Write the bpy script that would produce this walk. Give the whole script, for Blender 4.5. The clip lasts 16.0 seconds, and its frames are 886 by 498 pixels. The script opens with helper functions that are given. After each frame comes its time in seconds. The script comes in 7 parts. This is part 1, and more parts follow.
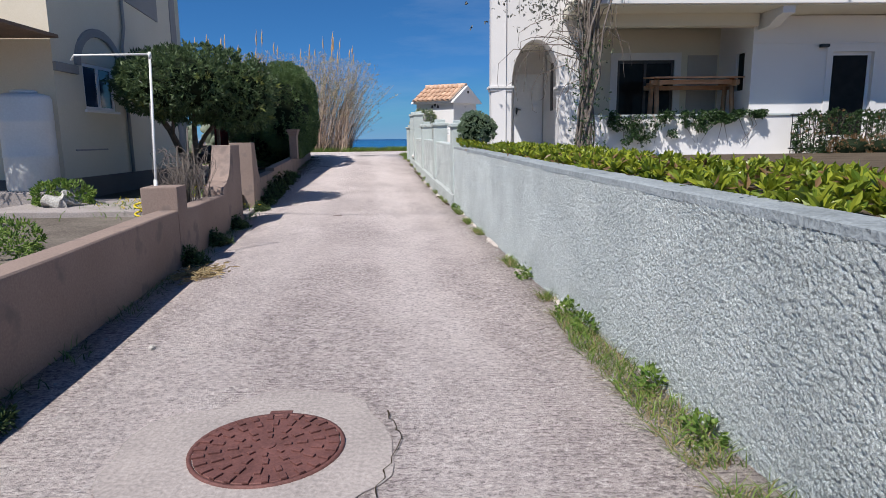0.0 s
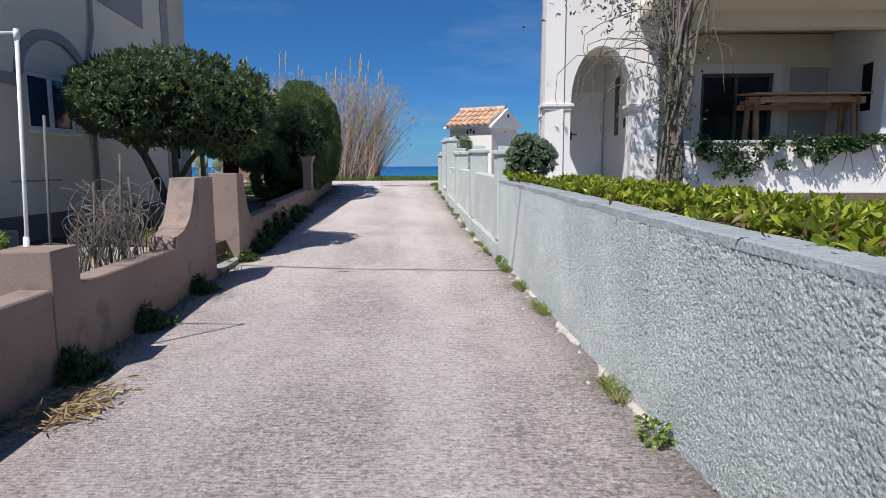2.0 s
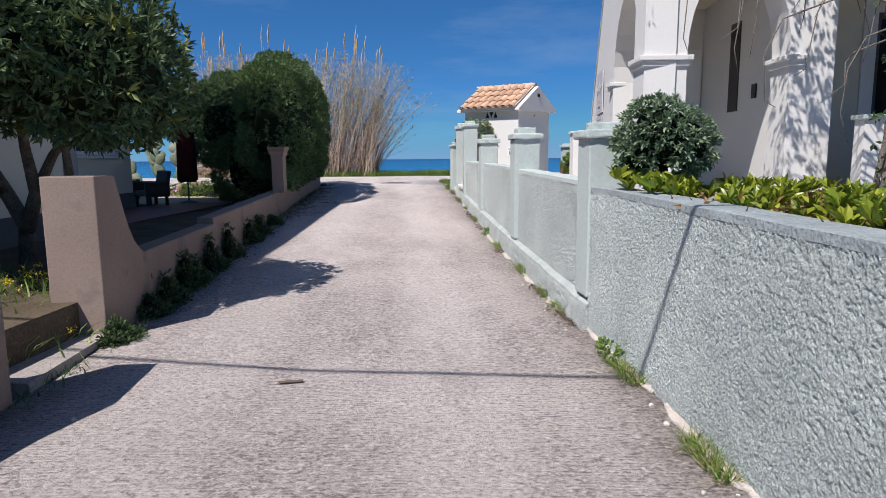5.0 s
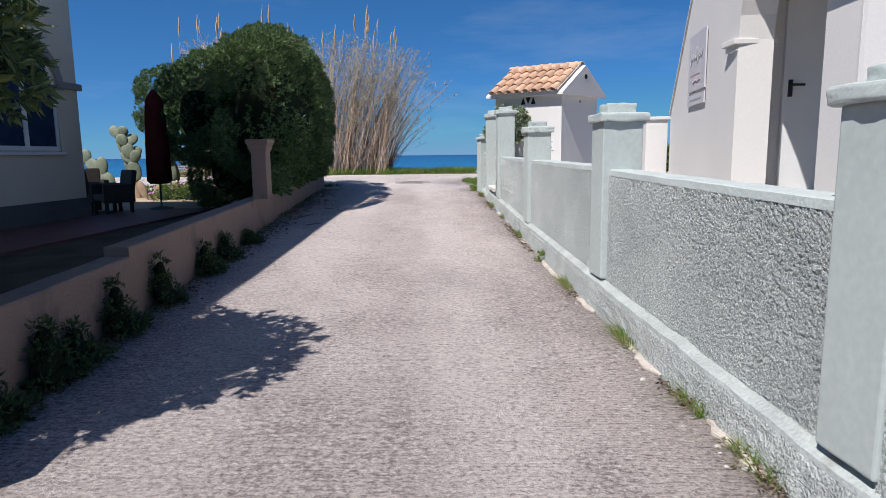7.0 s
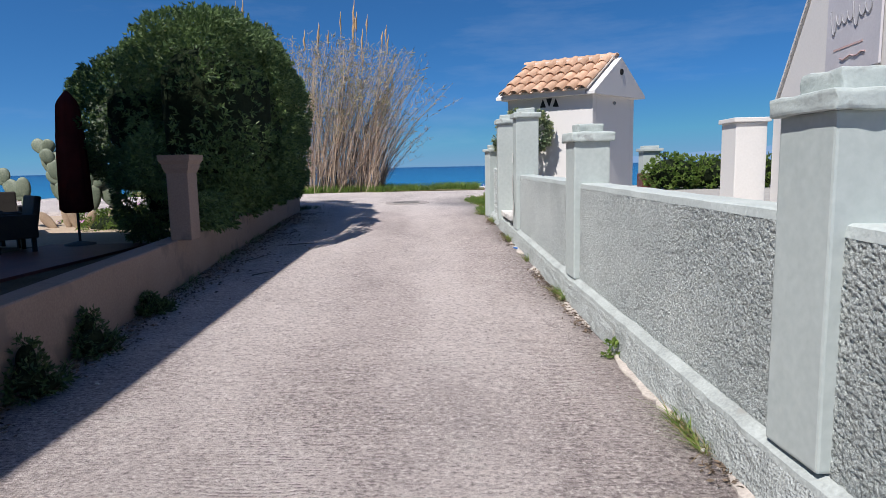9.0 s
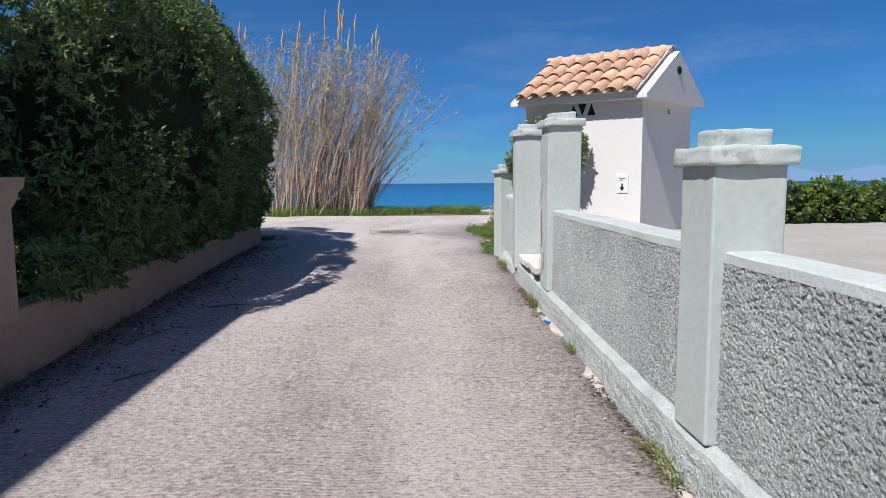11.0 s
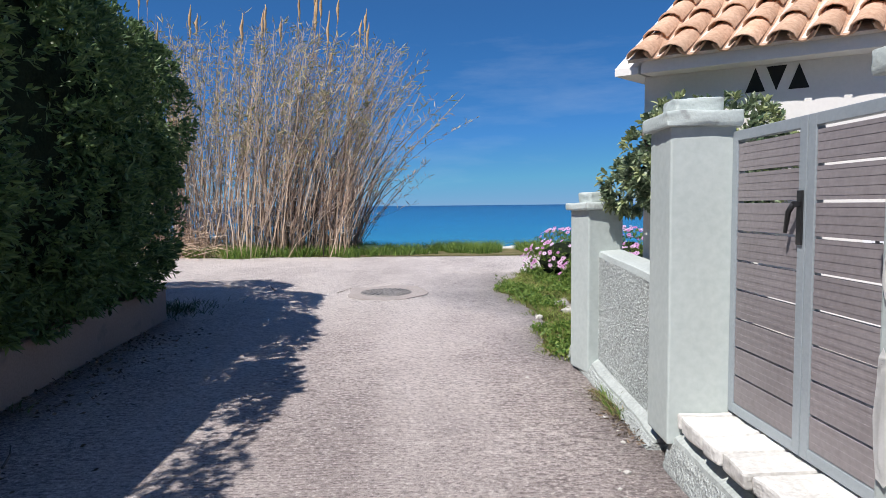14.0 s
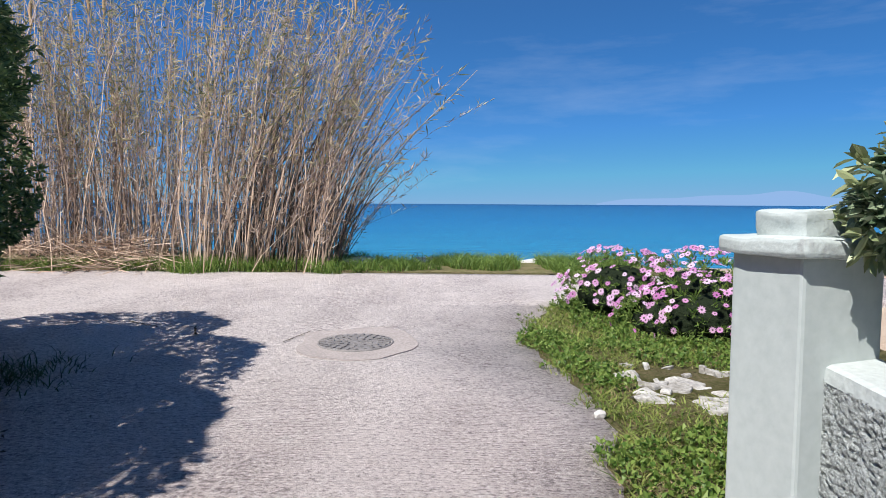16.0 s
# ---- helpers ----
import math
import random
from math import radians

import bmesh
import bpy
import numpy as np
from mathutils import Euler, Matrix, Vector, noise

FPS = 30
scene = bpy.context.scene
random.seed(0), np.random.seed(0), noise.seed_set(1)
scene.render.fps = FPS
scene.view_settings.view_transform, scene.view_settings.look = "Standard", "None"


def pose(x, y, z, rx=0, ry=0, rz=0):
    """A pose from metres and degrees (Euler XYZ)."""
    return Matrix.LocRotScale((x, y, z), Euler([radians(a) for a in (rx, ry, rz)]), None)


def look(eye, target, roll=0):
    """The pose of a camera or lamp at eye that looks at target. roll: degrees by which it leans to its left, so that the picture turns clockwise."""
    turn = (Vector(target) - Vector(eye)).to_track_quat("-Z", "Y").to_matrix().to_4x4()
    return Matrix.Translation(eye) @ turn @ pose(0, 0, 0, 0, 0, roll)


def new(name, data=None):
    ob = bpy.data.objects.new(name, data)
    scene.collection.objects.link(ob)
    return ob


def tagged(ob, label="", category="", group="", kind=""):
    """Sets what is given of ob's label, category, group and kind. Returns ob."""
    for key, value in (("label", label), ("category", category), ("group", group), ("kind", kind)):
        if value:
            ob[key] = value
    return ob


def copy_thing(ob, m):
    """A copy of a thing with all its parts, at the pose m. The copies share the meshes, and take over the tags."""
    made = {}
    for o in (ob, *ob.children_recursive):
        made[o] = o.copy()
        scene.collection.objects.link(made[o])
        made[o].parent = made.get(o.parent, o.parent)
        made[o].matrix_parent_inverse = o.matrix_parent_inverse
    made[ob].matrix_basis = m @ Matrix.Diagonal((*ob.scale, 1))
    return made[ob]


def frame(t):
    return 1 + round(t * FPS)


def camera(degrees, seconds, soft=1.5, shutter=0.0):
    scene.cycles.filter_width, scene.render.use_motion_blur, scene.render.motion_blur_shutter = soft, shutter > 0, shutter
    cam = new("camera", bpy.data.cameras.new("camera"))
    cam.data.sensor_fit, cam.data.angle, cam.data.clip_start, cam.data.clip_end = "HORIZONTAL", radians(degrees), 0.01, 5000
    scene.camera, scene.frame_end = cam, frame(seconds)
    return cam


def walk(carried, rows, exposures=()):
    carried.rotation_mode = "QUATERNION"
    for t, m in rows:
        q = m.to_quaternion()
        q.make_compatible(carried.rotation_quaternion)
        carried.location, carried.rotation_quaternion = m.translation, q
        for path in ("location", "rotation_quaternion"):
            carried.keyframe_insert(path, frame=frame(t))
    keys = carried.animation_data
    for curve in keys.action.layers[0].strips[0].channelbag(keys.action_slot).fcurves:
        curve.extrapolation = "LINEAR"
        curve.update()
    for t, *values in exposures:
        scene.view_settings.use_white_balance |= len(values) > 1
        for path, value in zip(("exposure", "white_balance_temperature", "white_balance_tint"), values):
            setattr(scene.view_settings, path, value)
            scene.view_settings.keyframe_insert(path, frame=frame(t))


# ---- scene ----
cam = camera(70.1, 16.0, soft=0.6)
PATH = [
    (0, (0.039, 0.193, 1.47), (0.1, 2.162, 1.124), -0.6),
    (0.5, (0.068, 0.978, 1.485), (0.174, 2.946, 1.144), -0.2),
    (1, (0.076, 1.756, 1.5), (0.188, 3.73, 1.199), 0.0),
    (1.5, (0.046, 2.574, 1.509), (0.155, 4.552, 1.24), 0.1),
    (2, (-0.015, 3.296, 1.52), (-0.05, 5.278, 1.259), -0.2),
    (2.5, (-0.049, 4.06, 1.53), (-0.091, 6.041, 1.261), -0.4),
    (3, (-0.1, 4.81, 1.536), (-0.157, 6.79, 1.257), -0.4),
    (5.5, (-0.53, 8.701, 1.537), (-0.57, 10.68, 1.25), -0.5),
    (6, (-0.617, 9.473, 1.527), (-0.681, 11.451, 1.236), -0.4),
    (6.5, (-0.694, 10.24, 1.541), (-0.767, 12.217, 1.25), -0.7),
    (7, (-0.754, 11.029, 1.528), (-0.845, 13.005, 1.232), -0.7),
    (7.5, (-0.876, 11.791, 1.555), (-0.957, 13.766, 1.252), -0.8),
    (8, (-0.894, 12.58, 1.565), (-0.986, 14.555, 1.261), -1.0),
    (8.5, (-0.906, 13.404, 1.591), (-0.993, 15.379, 1.29), -1.3),
    (9, (-0.922, 14.155, 1.618), (-1.009, 16.136, 1.358), -1.2),
    (11.5, (-1.126, 17.991, 1.765), (-1.199, 19.981, 1.576), -0.3),
    (12, (-1.248, 18.786, 1.773), (-1.336, 20.778, 1.615), -0.8),
    (12.5, (-1.365, 19.593, 1.795), (-1.463, 21.585, 1.645), -0.8),
    (13, (-1.424, 20.383, 1.861), (-1.53, 22.374, 1.714), -1.0),
    (13.5, (-1.449, 21.195, 1.909), (-1.549, 23.186, 1.762), -0.8),
    (14, (-1.475, 21.942, 1.934), (-1.545, 23.936, 1.795), -0.6),
    (14.5, (-1.486, 22.684, 1.953), (-1.489, 24.68, 1.818), -0.2),
    (15, (-1.486, 23.423, 1.996), (-1.467, 25.419, 1.864), -0.2),
    (15.5, (-1.53, 24.18, 2.015), (-1.504, 26.177, 1.893), 0.2),
    (16, (-1.477, 24.985, 2.037), (-1.576, 26.977, 1.893), 0.3),
]
walk(cam, [(t, look(eye, target, roll)) for t, eye, target, roll in PATH], exposures=[(0, 0.21), (3, 0.26), (6, 0.23), (9, 0.20), (13, 0.34), (15, 0.38), (16, 0.48)])

# ---- light: clear spring day, sun behind the walker's left shoulder ----
SUN_FROM = Vector((-0.43, -0.55, 1.0)).normalized()
world = bpy.data.worlds.new("sky")
scene.world = world
world.use_nodes = True
wn, wl = world.node_tree.nodes, world.node_tree.links
sky = wn.new("ShaderNodeTexSky")
sky.sky_type = "NISHITA"
sky.sun_disc = False
sky.sun_elevation = math.asin(SUN_FROM.z)
sky.sun_rotation = math.atan2(SUN_FROM.x, SUN_FROM.y)
sky.air_density, sky.dust_density, sky.ozone_density = 1.0, 0.0, 3.0
view = wn.new("ShaderNodeTexCoord")
lift = wn.new("ShaderNodeVectorMath")
lift.operation, lift.inputs[1].default_value = "ADD", (0, 0, 0.13)
level = wn.new("ShaderNodeVectorMath")
level.operation = "NORMALIZE"
wl.new(view.outputs["Generated"], lift.inputs[0])
wl.new(lift.outputs[0], level.inputs[0])
wl.new(level.outputs[0], sky.inputs["Vector"])
down = wn.new("ShaderNodeVectorMath")
down.operation, down.inputs["Scale"].default_value = "SCALE", 0.10
deep = wn.new("ShaderNodeGamma")
deep.inputs["Gamma"].default_value = 1.45
tune = wn.new("ShaderNodeHueSaturation")
tune.inputs["Saturation"].default_value, tune.inputs["Value"].default_value = 1.24, 10.3
tune.inputs["Hue"].default_value = 0.500
wl.new(sky.outputs["Color"], down.inputs[0])
wl.new(down.outputs[0], deep.inputs["Color"])
wl.new(deep.outputs["Color"], tune.inputs["Color"])
calm = wn.new("ShaderNodeVectorMath")
calm.operation, calm.inputs[1].default_value = "MINIMUM", (1.7, 2.6, 4.3)
wl.new(tune.outputs["Color"], calm.inputs[0])
haze = wn.new("ShaderNodeMix")
haze.data_type = "RGBA"
haze.inputs[0].default_value, haze.inputs[7].default_value = 0.10, (2.4, 3.2, 4.4, 1)
wisp_map = wn.new("ShaderNodeMapping")
wisp_map.inputs["Scale"].default_value = (1.0, 1.0, 5.0)
wisp_map.inputs["Rotation"].default_value = (0.0, 0.25, 0.4)
wisp = wn.new("ShaderNodeTexNoise")
wisp.inputs["Scale"].default_value, wisp.inputs["Detail"].default_value, wisp.inputs["Roughness"].default_value = 2.2, 7, 0.6
wisp_amount = wn.new("ShaderNodeMapRange")
wisp_amount.inputs[1].default_value, wisp_amount.inputs[2].default_value, wisp_amount.inputs[4].default_value = 0.53, 0.82, 0.18
cloud = wn.new("ShaderNodeMix")
cloud.data_type = "RGBA"
cloud.inputs[7].default_value = (4.6, 5.2, 6.0, 1)
wl.new(view.outputs["Generated"], wisp_map.inputs["Vector"])
wl.new(wisp_map.outputs[0], wisp.inputs["Vector"])
wl.new(wisp.outputs["Fac"], wisp_amount.inputs[0])
wl.new(calm.outputs[0], haze.inputs[6])
wl.new(haze.outputs[2], cloud.inputs[6])
wl.new(wisp_amount.outputs[0], cloud.inputs[0])
wl.new(cloud.outputs[2], wn["Background"].inputs["Color"])
wn["Background"].inputs["Strength"].default_value = 0.12
sun = new("sun", bpy.data.lights.new("sun", "SUN"))
sun.data.energy, sun.data.angle, sun.data.color = 5.0, radians(0.5), (1.0, 0.965, 0.93)
sun.matrix_world = look((0, 0, 30), Vector((0, 0, 30)) - SUN_FROM)


# ---- materials ----
def material(name, dark, light, scale=3.0, fine=40.0, rough=0.8, bump=0.3, depth=0.01, metal=0.0, spec=0.5, spots=None, vary=0.0, mix=0.5):
    """Two-scale procedural surface: broad stains, fine grain and relief; spots = (colour, scale, amount)."""
    m = bpy.data.materials.new(name)
    m.use_nodes = True
    n, l = m.node_tree.nodes, m.node_tree.links
    b = n["Principled BSDF"]
    b.inputs["Roughness"].default_value, b.inputs["Metallic"].default_value = rough, metal
    b.inputs["Specular IOR Level"].default_value = spec
    co = n.new("ShaderNodeTexCoord").outputs["Object"]
    broad, grain = n.new("ShaderNodeTexNoise"), n.new("ShaderNodeTexNoise")
    broad.inputs["Scale"].default_value, broad.inputs["Detail"].default_value = scale, 5
    grain.inputs["Scale"].default_value, grain.inputs["Detail"].default_value = fine, 4
    l.new(co, broad.inputs["Vector"])
    l.new(co, grain.inputs["Vector"])
    blend = n.new("ShaderNodeMix")
    blend.inputs[0].default_value = mix
    l.new(broad.outputs["Fac"], blend.inputs[2])
    l.new(grain.outputs["Fac"], blend.inputs[3])
    ramp = n.new("ShaderNodeValToRGB")
    ramp.color_ramp.elements[0].position, ramp.color_ramp.elements[1].position = 0.34, 0.66
    ramp.color_ramp.elements[0].color, ramp.color_ramp.elements[1].color = (*dark, 1), (*light, 1)
    l.new(blend.outputs[0], ramp.inputs["Fac"])
    col = ramp.outputs["Color"]
    if spots:
        s = n.new("ShaderNodeTexNoise")
        s.inputs["Scale"].default_value, s.inputs["Detail"].default_value = spots[1], 6
        l.new(co, s.inputs["Vector"])
        r = n.new("ShaderNodeValToRGB")
        r.color_ramp.elements[0].position, r.color_ramp.elements[1].position = 1 - spots[2], 1 - spots[2] + 0.1
        l.new(s.outputs["Fac"], r.inputs["Fac"])
        mx = n.new("ShaderNodeMix")
        mx.data_type = "RGBA"
        l.new(r.outputs["Color"], mx.inputs[0])
        l.new(col, mx.inputs[6])
        mx.inputs[7].default_value = (*spots[0], 1)
        col = mx.outputs[2]
    if vary:
        info = n.new("ShaderNodeObjectInfo")
        hs = n.new("ShaderNodeHueSaturation")
        mr = n.new("ShaderNodeMapRange")
        mr.inputs[3].default_value, mr.inputs[4].default_value = 1 - vary, 1 + vary
        l.new(info.outputs["Random"], mr.inputs[0])
        l.new(mr.outputs[0], hs.inputs["Value"])
        l.new(col, hs.inputs["Color"])
        col = hs.outputs["Color"]
    l.new(col, b.inputs["Base Color"])
    if bump:
        bp = n.new("ShaderNodeBump")
        bp.inputs["Strength"].default_value, bp.inputs["Distance"].default_value = bump, depth
        l.new(grain.outputs["Fac"], bp.inputs["Height"])
        l.new(bp.outputs["Normal"], b.inputs["Normal"])
    return m


def leaf_material(name, dark, light, rough=0.45, through_light=0.25, hue=0.03):
    """Foliage: each leaf has its own shade; some light passes through."""
    m = bpy.data.materials.new(name)
    m.use_nodes = True
    n, l = m.node_tree.nodes, m.node_tree.links
    b = n["Principled BSDF"]
    geo = n.new("ShaderNodeNewGeometry")
    ramp = n.new("ShaderNodeValToRGB")
    ramp.color_ramp.elements[0].color, ramp.color_ramp.elements[1].color = (*dark, 1), (*light, 1)
    l.new(geo.outputs["Random Per Island"], ramp.inputs["Fac"])
    l.new(ramp.outputs["Color"], b.inputs["Base Color"])
    b.inputs["Roughness"].default_value = rough
    b.inputs["Specular IOR Level"].default_value = 0.35
    tr = n.new("ShaderNodeBsdfTranslucent")
    l.new(ramp.outputs["Color"], tr.inputs["Color"])
    mx = n.new("ShaderNodeMixShader")
    mx.inputs[0].default_value = through_light
    l.new(b.outputs[0], mx.inputs[1])
    l.new(tr.outputs[0], mx.inputs[2])
    l.new(mx.outputs[0], n["Material Output"].inputs["Surface"])
    return m


def concrete_road():
    """Broom-finished concrete: crosswise ridges, light aggregate, darker worn patches, wheel tracks."""
    m = bpy.data.materials.new("road_concrete")
    m.use_nodes = True
    n, l = m.node_tree.nodes, m.node_tree.links
    b = n["Principled BSDF"]
    b.inputs["Roughness"].default_value = 0.9
    b.inputs["Specular IOR Level"].default_value = 0.2
    co = n.new("ShaderNodeTexCoord").outputs["Object"]

    def tex(scale, detail=5, stretch=(1, 1, 1), rough=0.55):
        mp = n.new("ShaderNodeMapping")
        mp.inputs["Scale"].default_value = stretch
        l.new(co, mp.inputs["Vector"])
        t = n.new("ShaderNodeTexNoise")
        t.inputs["Scale"].default_value, t.inputs["Detail"].default_value, t.inputs["Roughness"].default_value = scale, detail, rough
        l.new(mp.outputs[0], t.inputs["Vector"])
        return t.outputs["Fac"]

    def ramp(fac, *stops):
        r = n.new("ShaderNodeValToRGB")
        e = r.color_ramp.elements
        while len(e) < len(stops):
            e.new(0.5)
        for q, (p, c) in zip(e, stops):
            q.position, q.color = p, (*c, 1)
        l.new(fac, r.inputs["Fac"])
        return r.outputs["Color"]

    def mixc(fac, a, c, mode="MIX"):
        mx = n.new("ShaderNodeMix")
        mx.data_type, mx.blend_type = "RGBA", mode
        if isinstance(fac, float):
            mx.inputs[0].default_value = fac
        else:
            l.new(fac, mx.inputs[0])
        l.new(a, mx.inputs[6])
        if isinstance(c, tuple):
            mx.inputs[7].default_value = (*c, 1)
        else:
            l.new(c, mx.inputs[7])
        return mx.outputs[2]

    def calc(op, a, c=None, d=None):
        q = n.new("ShaderNodeMath")
        q.operation = op
        for i, w in enumerate((a, c, d)):
            if w is None:
                continue
            if isinstance(w, (int, float)):
                q.inputs[i].default_value = w
            else:
                l.new(w, q.inputs[i])
        return q.outputs[0]

    def span(fac, a0, a1, b0, b1):
        q = n.new("ShaderNodeMapRange")
        q.interpolation_type = "SMOOTHSTEP"
        for i, w in zip((1, 2, 3, 4), (a0, a1, b0, b1)):
            q.inputs[i].default_value = w
        l.new(fac, q.inputs[0])
        return q.outputs[0]

    # distance across the lane, which bends slowly towards the left
    sep = n.new("ShaderNodeSeparateXYZ")
    l.new(co, sep.inputs[0])
    across = calc("MULTIPLY_ADD", sep.outputs["Y"], 0.082, sep.outputs["X"])
    across = calc("ADD", across, calc("MULTIPLY_ADD", tex(0.45, 5, (1, 0.5, 1), 0.6), 1.5, -0.75))
    track = calc("MAXIMUM", span(calc("ABSOLUTE", calc("SUBTRACT", across, 0.50)), 0.15, 0.55, 1, 0), span(calc("ABSOLUTE", calc("ADD", across, 1.2)), 0.15, 0.60, 0.85, 0))
    base = ramp(tex(0.8, 6), (0.3, (0.505, 0.425, 0.40)), (0.55, (0.595, 0.51, 0.48)), (0.75, (0.66, 0.575, 0.545)))
    base = mixc(calc("MULTIPLY", track, 0.75), base, (0.70, 0.61, 0.575))
    shore = span(sep.outputs["Y"], 27.0, 31.5, 0, 1)
    base = mixc(calc("MULTIPLY", shore, 0.8), base, (0.66, 0.595, 0.555))
    side = calc("MULTIPLY", span(across, 1.05, 1.5, 0, 0.10), calc("SUBTRACT", 1.0, shore))
    side = calc("MULTIPLY", side, span(tex(0.9, 4, (1.2, 0.5, 1), 0.6), 0.36, 0.58, 0.2, 1))
    base = mixc(side, base, (0.285, 0.232, 0.225))
    worn = tex(0.7, 6, (1.0, 0.55, 1), 0.7)
    base = mixc(ramp(worn, (0.50, (0, 0, 0)), (0.66, (0.45, 0.45, 0.45))), base, (0.33, 0.275, 0.265))
    blot = tex(2.3, 6, (1, 1.3, 1), 0.7)
    base = mixc(ramp(blot, (0.60, (0, 0, 0)), (0.66, (0.75, 0.75, 0.75))), base, (0.64, 0.575, 0.535))
    # broom lines across the lane, broken and wandering
    wander = tex(1.1, 4, (1, 1, 1), 0.5)
    phase = calc("MULTIPLY_ADD", wander, 46.0, calc("MULTIPLY", sep.outputs["Y"], 225.0))
    lines = calc("MULTIPLY_ADD", calc("SINE", phase), 0.5, 0.5)
    strands = tex(1.0, 5, (7, 62, 6), 0.7)
    lumps = tex(1.0, 6, (26, 38, 20), 0.8)
    fresh = span(tex(0.55, 5, (1.0, 0.6, 1), 0.65), 0.44, 0.60, 0.05, 1)
    fresh = calc("MULTIPLY", fresh, calc("MULTIPLY_ADD", track, -0.55, 1.0))
    ridges = calc("MULTIPLY_ADD", calc("MULTIPLY", lines, fresh), 0.14, calc("MULTIPLY_ADD", strands, 0.34, calc("MULTIPLY", lumps, 0.68)))
    # low spots of the ridge and speck heights also get a darker colour
    base = mixc(calc("MULTIPLY", span(ridges, 0.44, 0.555, 0.9, 0), calc("MULTIPLY_ADD", track, -0.45, 1.0)), base, (0.235, 0.19, 0.183))
    speck = tex(33, 5, (1, 1.2, 1), 0.85)
    base = mixc(ramp(speck, (0.54, (0, 0, 0)), (0.61, (0.9, 0.9, 0.9))), base, (0.80, 0.735, 0.695))
    base = mixc(ramp(speck, (0.37, (0.8, 0.8, 0.8)), (0.46, (0, 0, 0))), base, (0.14, 0.118, 0.115))
    l.new(base, b.inputs["Base Color"])
    h = n.new("ShaderNodeMath")
    h.operation = "ADD"
    l.new(ridges, h.inputs[0])
    l.new(speck, h.inputs[1])
    bp = n.new("ShaderNodeBump")
    bp.inputs["Strength"].default_value, bp.inputs["Distance"].default_value = 1.0, 0.026
    l.new(h.outputs[0], bp.inputs["Height"])
    l.new(bp.outputs["Normal"], b.inputs["Normal"])
    return m


def roughcast(name, dark, light, scale=60.0, depth=0.03):
    """Rough-cast render: lumps of thrown mortar, with shade put into the colour of the pits between."""
    m = bpy.data.materials.new(name)
    m.use_nodes = True
    n, l = m.node_tree.nodes, m.node_tree.links
    b = n["Principled BSDF"]
    b.inputs["Roughness"].default_value = 0.9
    b.inputs["Specular IOR Level"].default_value = 0.2
    co = n.new("ShaderNodeTexCoord").outputs["Object"]
    lumps, broad = n.new("ShaderNodeTexNoise"), n.new("ShaderNodeTexNoise")
    lumps.inputs["Scale"].default_value, lumps.inputs["Detail"].default_value, lumps.inputs["Roughness"].default_value = scale, 6, 0.68
    broad.inputs["Scale"].default_value, broad.inputs["Detail"].default_value = 1.6, 6
    l.new(co, lumps.inputs["Vector"])
    l.new(co, broad.inputs["Vector"])
    # low heights take the dark colour, so pits look shaded without any light
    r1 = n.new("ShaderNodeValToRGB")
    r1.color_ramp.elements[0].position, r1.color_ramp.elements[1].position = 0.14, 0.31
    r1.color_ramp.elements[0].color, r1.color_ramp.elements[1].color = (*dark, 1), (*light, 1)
    cells = n.new("ShaderNodeTexVoronoi")
    cells.inputs["Scale"].default_value = scale * 1.6
    warp = n.new("ShaderNodeMix")
    warp.data_type = "VECTOR"
    warp.inputs[0].default_value = 0.035
    l.new(co, warp.inputs[4])
    l.new(lumps.outputs["Color"], warp.inputs[5])
    l.new(warp.outputs[1], cells.inputs["Vector"])
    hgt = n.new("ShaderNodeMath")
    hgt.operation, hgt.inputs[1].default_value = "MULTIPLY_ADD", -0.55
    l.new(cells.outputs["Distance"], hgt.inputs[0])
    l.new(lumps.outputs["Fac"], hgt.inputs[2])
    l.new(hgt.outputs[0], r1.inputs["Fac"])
    r2 = n.new("ShaderNodeValToRGB")
    r2.color_ramp.elements[0].position, r2.color_ramp.elements[1].position = 0.35, 0.65
    r2.color_ramp.elements[0].color, r2.color_ramp.elements[1].color = (0.82, 0.83, 0.84, 1), (1, 1, 1, 1)
    l.new(broad.outputs["Fac"], r2.inputs["Fac"])
    mx = n.new("ShaderNodeMix")
    mx.data_type, mx.blend_type = "RGBA", "MULTIPLY"
    mx.inputs[0].default_value = 1.0
    l.new(r1.outputs["Color"], mx.inputs[6])
    l.new(r2.outputs["Color"], mx.inputs[7])
    l.new(mx.outputs[2], b.inputs["Base Color"])
    bp = n.new("ShaderNodeBump")
    bp.inputs["Strength"].default_value, bp.inputs["Distance"].default_value = 1.0, depth
    l.new(hgt.outputs[0], bp.inputs["Height"])
    l.new(bp.outputs["Normal"], b.inputs["Normal"])
    return m


